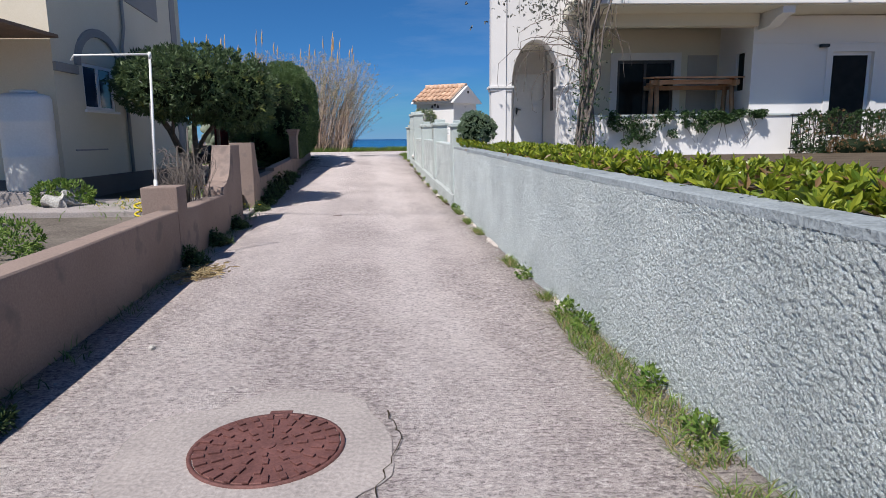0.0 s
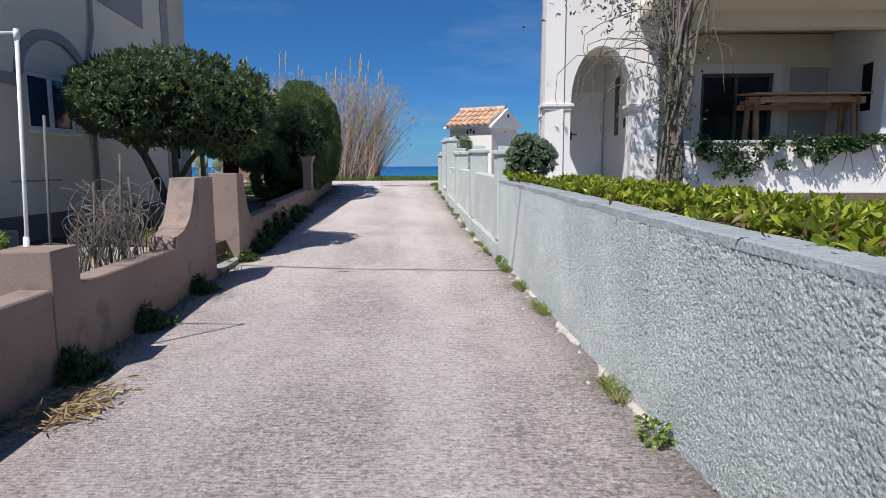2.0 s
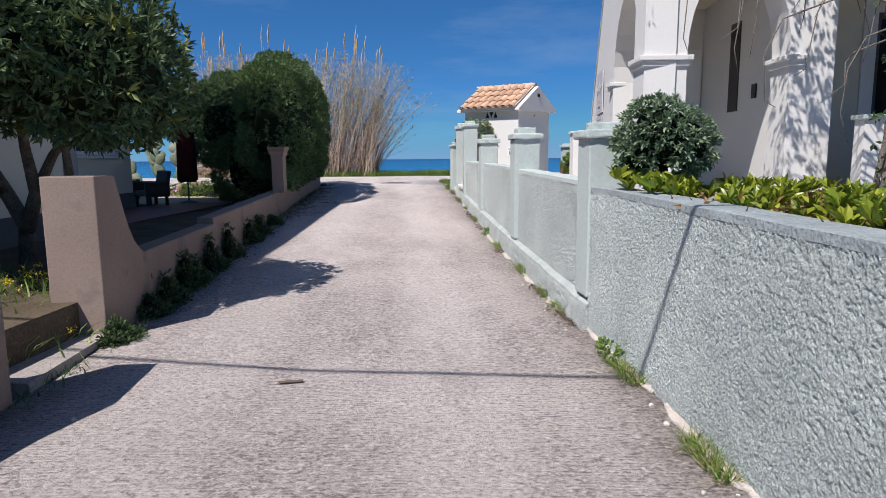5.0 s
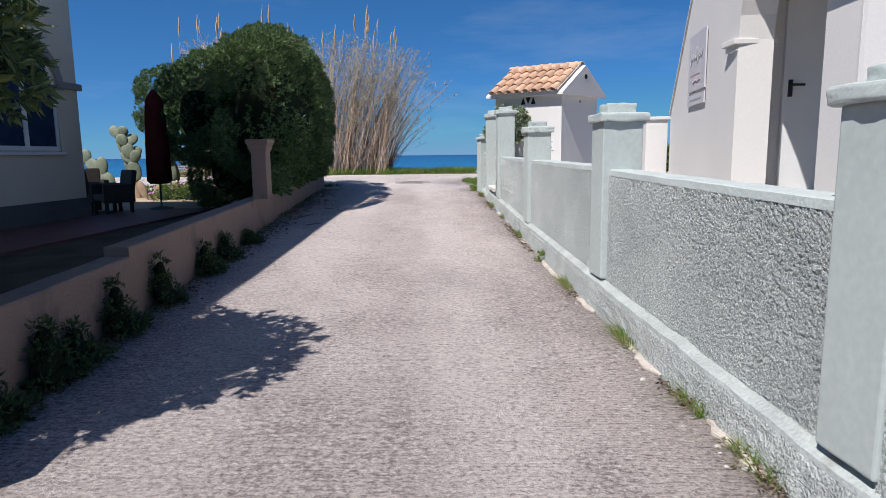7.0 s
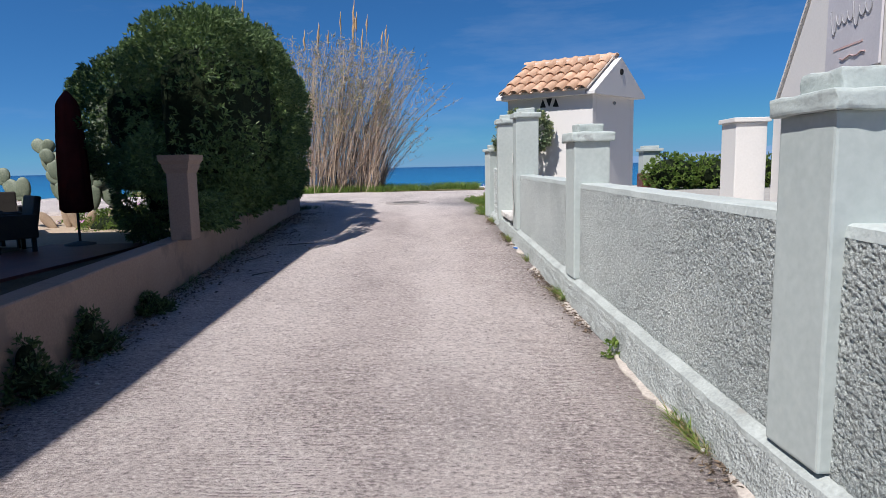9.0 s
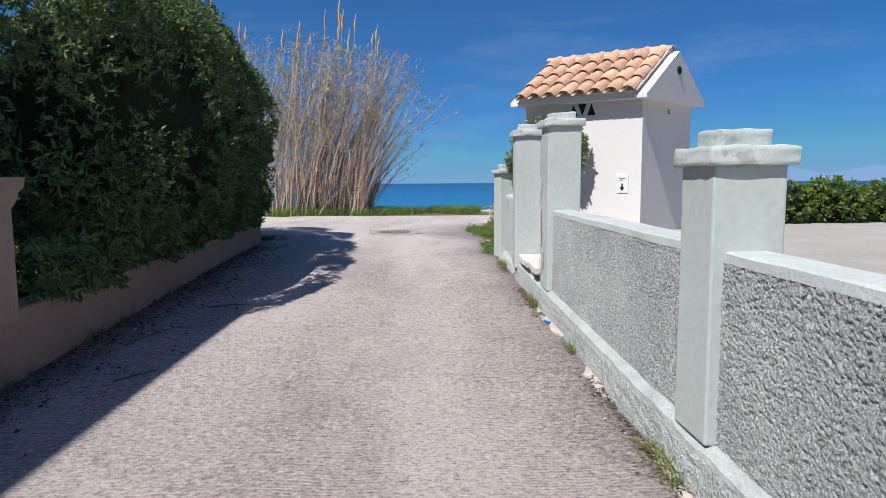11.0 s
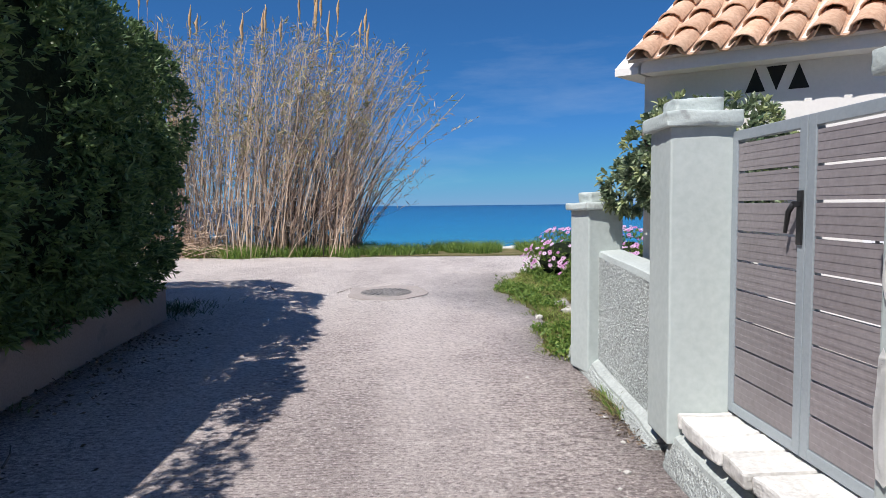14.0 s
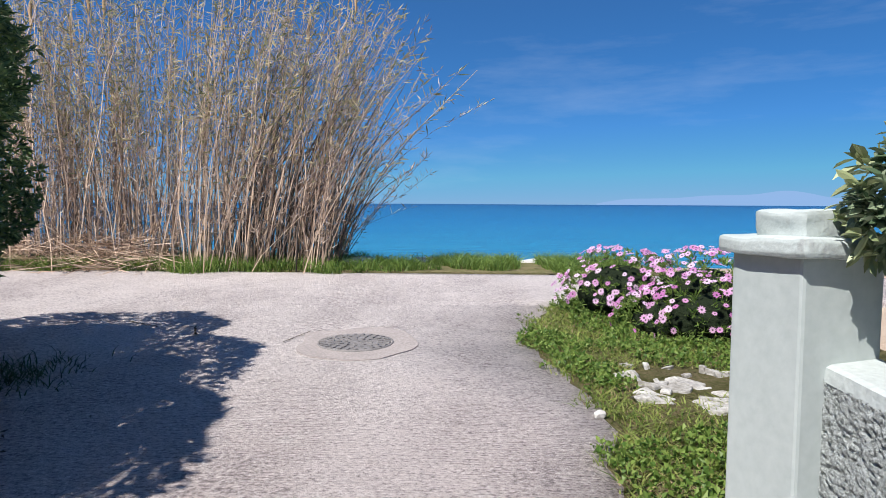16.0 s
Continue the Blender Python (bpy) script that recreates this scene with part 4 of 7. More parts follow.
# ---- gate ----
def garden_gate():
    a, b = 23.97, 25.23
    d = Vector((rx(b) - rx(a), b - a, 0)).normalized()
    n = Vector((d.y, -d.x, 0))
    p0 = Vector((rx(a), a, 0)) + n * 0.25
    width = (b - a) / d.y
    place = Matrix.Translation(p0) @ Matrix(((d.x, n.x, 0, 0), (d.y, n.y, 0, 0), (0, 0, 1, 0), (0, 0, 0, 1)))
    z0, z1 = 0.85, 2.29
    for s0, s1 in ((0.01, width / 2 - 0.004), (width / 2 + 0.004, width - 0.01)):
        c = place @ Vector(((s0 + s1) / 2, 0, z0))
        th = thing("gate_leaf", c, "gate leaf of grey-brown planks in a grey steel frame", "gate", "leaves of the garden gate")
        for q0, q1, w0, w1, nm in ((s0, s0 + 0.05, z0, z1, "stile"), (s1 - 0.05, s1, z0, z1, "stile"), (s0 + 0.05, s1 - 0.05, z0, z0 + 0.05, "rail"), (s0 + 0.05, s1 - 0.05, z1 - 0.05, z1, "rail")):
            part(nm, moved(box(q0, q1, -0.02, 0.02, w0, w1, 0.003), place), M_STEEL, th)
        k = 9
        pitch = (z1 - z0 - 0.11) / k
        for i in range(k):
            w0 = z0 + 0.055 + i * pitch
            pl = part("plank", moved(joined(*[box(s0 + 0.052, s1 - 0.052, -0.012 - (0.0012 if j % 2 else 0), 0.012, w0 + j * (pitch - 0.012) / 8, w0 + (j + 1) * (pitch - 0.012) / 8) for j in range(8)]), place), M_PLANK, th)
        if s0 < 0.1:
            handle_s = s1 - 0.03
        else:
            handle_s = s0 + 0.03
            part("lock_plate", moved(box(handle_s - 0.02, handle_s + 0.02, -0.028, -0.02, 1.75, 1.98, 0.003), place), M_BLACK, th, "black lock plate")
            part("handle", moved(joined(box(handle_s - 0.011, handle_s + 0.011, -0.055, -0.026, 1.91, 1.935, 0.003), tube([(handle_s, -0.052, 1.925), (handle_s + 0.03, -0.056, 1.89), (handle_s + 0.06, -0.05, 1.80)], [0.012, 0.012, 0.008], 7)), place), M_BLACK, th, "black lever handle")
    # stone step under the gate
    step = thing("stone_step", place @ Vector((width / 2, -0.1, 0.7)), "step of rough white stone slabs with dark joints under the gate", "step")
    part("bed", moved(box(-0.02, width + 0.02, -0.235, 0.2, 0.3, 0.765), place), M_PLINTH, step, "dark rough concrete bed")
    s = 0.0
    while s < width - 0.05:
        w = min(float(rng.uniform(0.20, 0.28)), width - s)
        bm = roughened(box(s + 0.012, s + w - 0.012, -0.285 - float(rng.uniform(0, 0.03)), 0.19, 0.755, 0.835, 0.014), 0.014, 7, 2)
        part("stone_slab", moved(bm, place), M_STONE, step)
        s += w


garden_gate()


# ---- the small hut with a tiled roof ----
def tile_hut():
    C = Vector((1.31, 25.84, 0))
    u = Vector((-0.875, 0.484, 0))
    v = Vector((0.686, 0.728, 0))
    L, D, Z0, ZE, ZR = 1.68, 1.45, 0.95, 2.84, 3.50
    place = Matrix.Translation(C) @ Matrix(((u.x, v.x, 0, 0), (u.y, v.y, 0, 0), (0, 0, 1, 0), (0, 0, 0, 1)))
    th = thing("tiled_hut", place @ Vector((L / 2, D / 2, Z0)), "small white rendered hut with a clay barrel-tile roof", "hut")
    th_part = lambda nm, bm, m, lab="", par=None: part(nm, moved(bm, place), m, par or th, lab)
    t = 0.12
    th_part("front_wall", box(0, L, 0, t, Z0, ZE), M_WHITE)
    th_part("back_wall", box(0, L, D - t, D, Z0, ZE), M_WHITE)

    def gable(s):
        bm = bmesh.new()
        prof = [(0, Z0), (D, Z0), (D, ZE), (D + 0.10, ZE), (D + 0.10, ZE + 0.07), (D / 2, ZR + 0.02), (-0.10, ZE + 0.07), (-0.10, ZE), (0, ZE)]
        prof2 = [(t + 0.003, Z0), (D - t - 0.003, Z0), (D - t - 0.003, ZE), (D / 2, ZE), (t + 0.003, ZE)]
        a = [bm.verts.new((s, y, z)) for y, z in prof2]
        b = [bm.verts.new((s + t, y, z)) for y, z in prof2]
        bm.faces.new(a)
        bm.faces.new(b[::-1])
        for i in range(len(a)):
            j = (i + 1) % len(a)
            bm.faces.new((a[i], b[i], b[j], a[j]))
        return bm

    th_part("gable_wall", gable(0.0), M_WHITE)
    th_part("gable_wall", gable(L - t), M_WHITE)
    # eaves band and pediments
    for s in (-0.13, L - 0.03):
        bm = bmesh.new()
        prof = [(-0.17, ZE), (D + 0.17, ZE), (D + 0.17, ZE + 0.05), (D / 2, ZR + 0.04), (-0.17, ZE + 0.05)]
        a = [bm.verts.new((s, y, z)) for y, z in prof]
        b = [bm.verts.new((s + 0.16, y, z)) for y, z in prof]
        bm.faces.new(a)
        bm.faces.new(b[::-1])
        for i in range(5):
            j = (i + 1) % 5
            bm.faces.new((a[i], b[i], b[j], a[j]))
        th_part("pediment", bm, M_WHITE, "white plastered pediment")
    th_part("eaves_band", box(0.05, L - 0.05, -0.17, 0.1, ZE, ZE + 0.085, 0.006), M_WHITE)
    th_part("eaves_band", box(0.05, L - 0.05, D - 0.1, D + 0.17, ZE, ZE + 0.085, 0.006), M_WHITE)
    th_part("gable_hole", moved(cylinder(0, 0, -0.012, 0.0, 0.055), Matrix.Translation((-0.131, D / 2, ZR - 0.22)) @ Matrix.Rotation(radians(90), 4, "Y")), M_DARK, "dark round vent hole")
    th_part("hook", moved(tube([(0.03 * math.cos(q), 0.03 * math.sin(q), 0) for q in np.linspace(0, 6.2, 12)], 0.005, 5), Matrix.Translation((-0.01, D / 2, ZE - 0.12)) @ Matrix.Rotation(radians(90), 4, "Y")), M_BLACK)
    # triangular vents
    for s, up in ((0.955, True), (0.83, False), (0.70, True)):
        z0, z1 = 2.665, 2.825
        w = 0.06
        tri = [(s - w, z0), (s + w, z0), (s, z1)] if up else [(s - w, z1), (s + w, z1), (s, z0)]
        bm = bmesh.new()
        a = [bm.verts.new((x, -0.004, z)) for x, z in tri]
        b = [bm.verts.new((x, 0.03, z)) for x, z in tri]
        bm.faces.new(a)
        bm.faces.new(b[::-1])
        for i in range(3):
            bm.faces.new((a[i], b[i], b[(i + 1) % 3], a[(i + 1) % 3]))
        th_part("vent_opening", bm, M_DARK, "black triangular vent")
    plq = th_part("plaque", box(0.165, 0.325, -0.012, 0.0, 1.595, 1.845, 0.002), M_FRAME, "white plaque with a black down arrow")
    th_part("arrow_shaft", box(0.235, 0.257, -0.0155, -0.012, 1.67, 1.72), M_BLACK, "", plq)
    th_part("arrow_head", sheet([(0.215, 1.67), (0.277, 1.67), (0.246, 1.62)], (0, -0.0155), (1, -0.0155), 0.003), M_BLACK, "", plq)
    th_part("text_line", box(0.20, 0.29, -0.0145, -0.012, 1.79, 1.797), M_BLACK, "", plq)
    th_part("text_line", box(0.23, 0.29, -0.0145, -0.012, 1.765, 1.772), M_BLACK, "", plq)
    # roof: barrel tiles, two slopes
    rise, run = ZR - ZE, D / 2 + 0.20
    ang = math.atan2(rise, run)
    slope = math.hypot(rise, run)
    rows, cols = 4, 8
    pitch = (L + 0.06) / cols
    tl = slope / rows

    def tile_mesh(length, r0, r1, thick=0.012, k=7):
        vv, ff = [], []
        for j, (yy, r) in enumerate(((0, r0), (length, r1))):
            for rr in (r, r - thick):
                for i in range(k):
                    a = math.pi * i / (k - 1)
                    vv.append((rr * math.cos(a), yy, rr * math.sin(a) * 0.8))
        for i in range(k - 1):
            ff += [(i, i + 1, 2 * k + i + 1, 2 * k + i), (k + i, 3 * k + i, 3 * k + i + 1, k + i + 1), (i, k + i, k + i + 1, i + 1)]
        me = bpy.data.meshes.new("tile")
        me.from_pydata(vv, [], ff)
        me.materials.append(M_TILE)
        me.polygons.foreach_set("use_smooth", [True] * len(me.polygons))
        return me

    def tile_part(nm, me, m):
        bm = bmesh.new()
        bm.from_mesh(me)
        for fc in bm.faces:
            fc.smooth = True
        part(nm, moved(bm, m), M_TILE, th)

    cover = tile_mesh(tl * 1.16, pitch * 0.40, pitch * 0.33)
    for flip in (False, True):
        for s in (0,):
            deck = box(-0.02, L + 0.02, 0, slope, 0.0, 0.025)
            base = Matrix.Translation((0, -0.20, ZE + 0.075)) @ Matrix.Rotation(ang, 4, "X")
            if flip:
                base = Matrix.Translation((L, D, 0)) @ Matrix.Rotation(math.pi, 4, "Z") @ base
            th_part("roof_deck", moved(deck, base), M_MORTAR, "mortar bed of the roof")
        for c in range(cols):
            for r in range(rows):
                jig = Matrix.Rotation(radians(float(rng.uniform(-2, 2))), 4, "Z") @ Matrix.Rotation(radians(-4.5 + float(rng.uniform(-1, 1))), 4, "X")
                m = place @ base @ Matrix.Translation((pitch * (c + 0.5) - 0.03, r * tl - 0.03, 0.045 + float(rng.uniform(0, 0.006)))) @ jig
                tile_part("roof_tile", cover, m)
        pan = tile_mesh(slope, pitch * 0.36, pitch * 0.36)
        for c in range(cols - 1):
            tile_part("pan_tile", pan, place @ base @ Matrix.Translation((pitch * (c + 1) - 0.03, -0.02, 0.075)) @ Matrix.Rotation(math.pi, 4, "Y"))
    ridge = tile_mesh(0.40, 0.075, 0.066)
    for i in range(5):
        tile_part("ridge_tile", ridge, place @ Matrix.Translation((-0.05 + i * 0.36, D / 2, ZR + 0.075)) @ Matrix.Rotation(radians(-90), 4, "Z") @ Matrix.Rotation(radians(2), 4, "X"))
    th_part("ridge_mortar", box(-0.03, L + 0.03, D / 2 - 0.09, D / 2 + 0.09, ZR + 0.01, ZR + 0.10, 0.03), M_MORTAR, "pale ridge mortar")


tile_hut()


def paint_chips():
    """Bare white filler where the paint of the gate pillar has come off."""
    th = thing("filler_patches", (-0.2, 23.5, 1.0), "white filler patches on the flaking gate pillar", "paint")
    yc = 23.50 + 0.165
    xc = rx(yc) + 0.135
    turn = math.degrees(math.atan2(rx(yc - 1) - rx(yc + 1), 2))
    place = Matrix.Translation((xc, yc, 0)) @ Matrix.Rotation(radians(turn), 4, "Z")
    for face, s, z, w, h in (("x", -0.15, 1.30, 0.05, 0.42), ("x", -0.14, 1.72, 0.04, 0.16), ("x", -0.04, 0.98, 0.06, 0.24), ("x", -0.17, 0.90, 0.03, 0.2), ("y", -0.10, 0.98, 0.045, 0.13), ("x", 0.1, 1.2, 0.012, 0.05)):
        k = 14
        pts = [(s + w * math.cos(2 * math.pi * i / k) * (1 + 0.4 * noise.noise(Vector((i, z, 1)))), z + h * 0.5 * math.sin(2 * math.pi * i / k) * (1 + 0.4 * noise.noise(Vector((i, z, 5))))) for i in range(k)]
        bm = bmesh.new()
        if face == "x":
            bm.faces.new([bm.verts.new((-0.177, -a * 0.8, b)) for a, b in pts])
        else:
            bm.faces.new([bm.verts.new((a * 0.8, -0.177, b)) for a, b in pts])
        bmesh.ops.solidify(bm, geom=bm.faces[:], thickness=0.004)
        part("filler_patch", moved(bm, place), M_FILLER, th)


paint_chips()


# ---- the white villa ----
def arch_points(s0, s1, spring, rise, k=14):
    c, h = (s0 + s1) / 2, (s1 - s0) / 2
    return [(c - h * math.cos(math.pi * i / k), spring + rise * math.sin(math.pi * i / k)) for i in range(k + 1)]


def villa():
    th = thing("white_villa", (5.0, 17.0, 1.04), "two-storey white rendered villa with arched porch and balcony", "house")
    W = lambda nm, bm, m=M_WHITE, lab="", par=None: part(nm, bm, m, par or th, lab)
    Z0, ZT = 0.9, 7.2
    # porch front with its arch
    f0, f1 = (1.663, 15.197), (3.75, 15.197)
    arch = arch_points(0.47, 1.60, 2.66, 1.02)
    W("porch_front", sheet([(0, Z0), (0.47, Z0), *arch, (1.60, Z0), (2.087, Z0), (2.087, ZT), (0, ZT)], f0, f1, 0.42))
    # road side with its arch and the long slope
    g0, g1 = (1.66, 15.2), (2.35, 21.2)
    gl = math.hypot(0.69, 6.0)
    arch2 = arch_points(0.46, 2.62, 2.64, 1.05)
    W("side_wall", sheet([(0, Z0), (0.46, Z0), *arch2, (2.62, Z0), (gl, Z0), (gl, 2.06), (1.7, ZT - 0.01), (0.0, ZT - 0.01)], g0, g1, -0.34))
    d = Vector((g1[0] - g0[0], g1[1] - g0[1], 0)).normalized()
    slope_cap = sheet([(gl + 0.03, 2.08), (1.7, ZT + 0.02), (1.68, ZT + 0.06), (gl + 0.03, 2.13)], (g0[0] - 0.02, g0[1]), (g1[0] - 0.02, g1[1]), -0.39)
    W("slope_coping", slope_cap)
    # mouldings at the springing of the arches
    def impost(x0, x1, y0, y1, z, nm="impost"):
        bm = joined(box(x0 - 0.03, x1 + 0.03, y0 - 0.03, y1 + 0.03, z - 0.06, z, 0.006), box(x0 - 0.06, x1 + 0.06, y0 - 0.06, y1 + 0.06, z + 0.0, z + 0.055, 0.008))
        W(nm, bm)
    impost(1.66, 2.13, 15.2, 15.6, 2.59)
    impost(1.97, 2.28, 17.84, 18.05, 2.60)
    impost(3.26, 3.38, 15.2, 15.6, 2.58)
    # white garden block at the slope's foot
    W("end_block", box(2.02, 2.36, 21.35, 21.75, Z0, 2.03, 0.01))
    W("end_block_cap", box(1.99, 2.39, 21.32, 21.78, 2.03, 2.08, 0.008))
    # porch inside
    W("porch_back_wall", box(2.34, 3.9, 18.25, 18.5, Z0, 3.85))
    W("porch_ceiling", box(2.02, 3.9, 15.62, 18.25, 3.80, 3.95), M_CREAM)
    W("porch_inner_wall", box(3.45, 3.75, 15.62, 18.25, Z0, 3.80))
    dr = W("entrance_door", box(2.62, 3.42, 18.20, 18.247, 1.10, 3.18, 0.006), M_FRAME, "plain white entrance door")
    W("door_handle", joined(box(2.67, 2.71, 18.17, 18.2, 2.10, 2.28, 0.004), box(2.68, 2.82, 18.13, 18.15, 2.21, 2.235, 0.004)), M_BLACK, "black lever handle", dr)
    sl = W("slot_window", box(3.435, 3.45, 16.9, 17.2, 2.15, 3.35, 0.003), M_BROWNFRAME, "narrow dark slot window")
    W("door_bell", box(3.43, 3.45, 16.35, 16.47, 2.28, 2.46, 0.003), M_BLACK)
    W("porch_floor", box(1.9, 3.9, 15.0, 18.25, 0.95, 1.10), M_TERRACE)
    # veranda
    W("veranda_back_wall", joined(box(3.75, 4.97, 16.45, 16.75, Z0, 4.1), box(6.41, 7.6, 16.45, 16.75, Z0, 4.1), box(4.97, 6.41, 16.45, 16.75, 3.34, 4.1)), M_CREAM)
    W("veranda_floor", box(3.75, 7.55, 14.75, 16.45, 0.9, 1.12), M_TERRACE)
    for q in (box(4.80, 4.97, 16.42, 16.45, 1.12, 3.52), box(6.41, 6.58, 16.42, 16.45, 1.12, 3.52), box(4.97, 6.41, 16.42, 16.45, 3.34, 3.52)):
        W("door_surround", q)
    sd = W("sliding_door", joined(box(4.97, 5.04, 16.47, 16.53, 1.12, 3.34), box(6.34, 6.41, 16.47, 16.53, 1.12, 3.34), box(5.04, 6.34, 16.47, 16.53, 3.27, 3.34), box(5.65, 5.72, 16.47, 16.53, 1.12, 3.27)), M_BROWNFRAME, "dark brown sliding door")
    W("pane", box(5.04, 5.65, 16.50, 16.51, 1.12, 3.27), M_GLASS, "", sd)
    W("pane", box(5.72, 6.34, 16.50, 16.51, 1.12, 3.27), M_GLASS, "", sd)
    W("room_back", box(4.9, 6.5, 16.78, 16.85, 1.1, 3.4), M_BROWNFRAME)
    W("wall_recess", box(6.75, 7.5, 16.43, 16.45, 1.6, 3.45), M_TERRACE)
    # wing
    W("wing_front", joined(box(7.55, 9.40, 14.8, 15.1, Z0, 4.1), box(10.36, 14, 14.8, 15.1, Z0, 4.1), box(9.40, 10.36, 14.8, 15.1, 3.31, 4.1), box(9.40, 10.36, 14.8, 15.1, Z0, 1.3)))
    W("wing_side", joined(box(7.55, 7.85, 15.1, 15.15, Z0, 4.1), box(7.55, 7.85, 15.55, 16.75, Z0, 4.1), box(7.55, 7.85, 15.15, 15.55, Z0, 2.5), box(7.55, 7.85, 15.15, 15.55, 3.36, 4.1)))
    W("side_window", box(7.62, 7.66, 15.15, 15.55, 2.5, 3.36), M_GLASS)
    for q in (box(9.26, 9.40, 14.775, 14.8, 1.3, 3.46), box(10.36, 10.50, 14.775, 14.8, 1.3, 3.46), box(9.40, 10.36, 14.775, 14.8, 3.31, 3.46)):
        W("window_surround", q)
    wd = W("window", joined(box(9.40, 9.47, 14.88, 14.93, 1.3, 3.31), box(10.29, 10.36, 14.88, 14.93, 1.3, 3.31), box(9.47, 10.29, 14.88, 14.93, 3.24, 3.31), box(9.47, 10.29, 14.88, 14.93, 1.3, 1.45)), M_FRAME, "tall window with a dark blind")
    W("pane", box(9.47, 10.29, 14.90, 14.91, 1.45, 3.24), M_GLASS, "", wd)
    W("string_course", box(7.54, 14, 14.78, 14.80, 3.50, 3.53))
    # balcony above
    W("balcony_slab", box(3.3, 14, 13.75, 16.6, 4.12, 4.32, 0.01), M_CREAM)
    W("balcony_edge", box(3.26, 14, 13.70, 13.80, 4.15, 4.40, 0.012))
    W("ceiling_beam", box(3.75, 7.55, 14.6, 14.9, 3.86, 4.12), M_CREAM)
    br = sheet([(0, 4.12), (1.0, 4.12), (1.0, 3.78), (0.55, 3.80), (0.2, 3.95), (0, 3.98)], (7.62, 13.80), (7.62, 14.80), -0.26)
    W("bracket", br)
    W("upper_front", joined(box(3.75, 14, 16.45, 16.8, 4.12, ZT)))
    W("upper_parapet", box(3.3, 14, 13.78, 13.9, 4.32, 5.2))
    W("roof_slab", box(3.75, 14, 15.3, 20, ZT, ZT + 0.2))
    W("back_wall", box(5.5, 14, 19.8, 20, Z0, ZT))
    W("far_wall", box(13.8, 14, 15.1, 19.8, Z0, 4.1))
    # parapet of the veranda
    W("veranda_parapet", box(3.75, 8.6, 14.58, 14.75, 0.75, 1.90))
    W("parapet_coping", box(3.72, 8.63, 14.55, 14.78, 1.90, 1.945, 0.006), M_COPING)
    W("parapet_base", box(3.74, 8.66, 14.50, 14.58, 0.7, 0.95, 0.01))
    W("parapet_panel", sheet([(0, 1.0), (3.1, 1.0), (3.22, 1.08), (3.26, 1.2), (3.26, 1.78), (0, 1.78)], (4.6, 14.575), (8.0, 14.575), 0.01), M_WHITE)
    sc = W("wall_lamp", box(9.06, 9.24, 14.66, 14.78, 3.40, 3.47, 0.01), M_BLACK, "small black outdoor lamp")
    return th


villa()


def villa_sign():
    """Board on the villa's side wall; its lettering is given as plain strokes."""
    g0, g1 = Vector((1.66, 15.2, 0)), Vector((2.35, 21.2, 0))
    d = (g1 - g0).normalized()
    n = Vector((-d.y, d.x, 0))
    place = Matrix.Translation(g0) @ Matrix(((d.x, n.x, 0, 0), (d.y, n.y, 0, 0), (0, 0, 1, 0), (0, 0, 0, 1)))
    th = thing("name_board", place @ Vector((4.25, 0.03, 2.6)), "pale board with grey script strokes on the white side wall", "sign")
    part("board", moved(box(3.85, 4.75, 0.012, 0.03, 2.30, 3.02, 0.003), place), M_SIGN, th)
    part("lower_board", moved(box(3.85, 4.75, 0.012, 0.028, 2.12, 2.26, 0.003), place), M_SIGN, th)
    pts = [(4.66 - 0.0095 * i + 0.022 * math.sin(i * 0.62), 0.036, 2.74 + 0.055 * math.sin(i * 0.62 + 1.2) * (1.9 if i < 10 or 40 < i < 48 else 0.8)) for i in range(74)]
    part("script_stroke", moved(tube(pts, 0.0045, 5), place), M_SIGNGREY, th)
    part("underline", moved(box(4.1, 4.6, 0.03, 0.034, 2.50, 2.515), place), M_SIGNPINK, th)
    part("flourish", moved(tube([(4.05 + 0.06 * i, 0.036, 2.42 + 0.012 * math.sin(i * 1.9)) for i in range(8)], 0.006, 5), place), M_SIGNPINK, th)
    part("lower_line", moved(box(4.0, 4.6, 0.028, 0.031, 2.18, 2.20), place), M_SIGNGREY, th)


villa_sign()


def swing_frame():
    """Timber canopy frame standing on the veranda."""
    th = thing("timber_canopy_frame", (6.5, 15.6, 1.12), "reddish timber canopy frame with a slatted top on the veranda", "canopy")
    for x in (5.60, 7.40):
        for s in (-1, 1):
            part("post", tube([(x, 15.55 + s * 0.30, 1.12), (x, 15.55 + s * 0.16, 2.80)], 0.055, 4), M_WOOD, th)
        part("cross_rail", box(x - 0.04, x + 0.04, 15.1, 16.0, 2.62, 2.74, 0.006), M_WOOD, th)
    part("beam", box(5.45, 7.55, 15.28, 15.36, 2.66, 2.76, 0.006), M_WOOD, th)
    part("beam", box(5.45, 7.55, 15.78, 15.86, 2.56, 2.66, 0.006), M_WOOD, th)
    top = moved(box(-1.05, 1.05, -0.42, 0.42, -0.018, 0.018, 0.005), Matrix.Translation((6.5, 15.5, 2.83)) @ Matrix.Rotation(radians(4), 4, "X"))
    part("top_board", top, M_WOOD, th)


swing_frame()


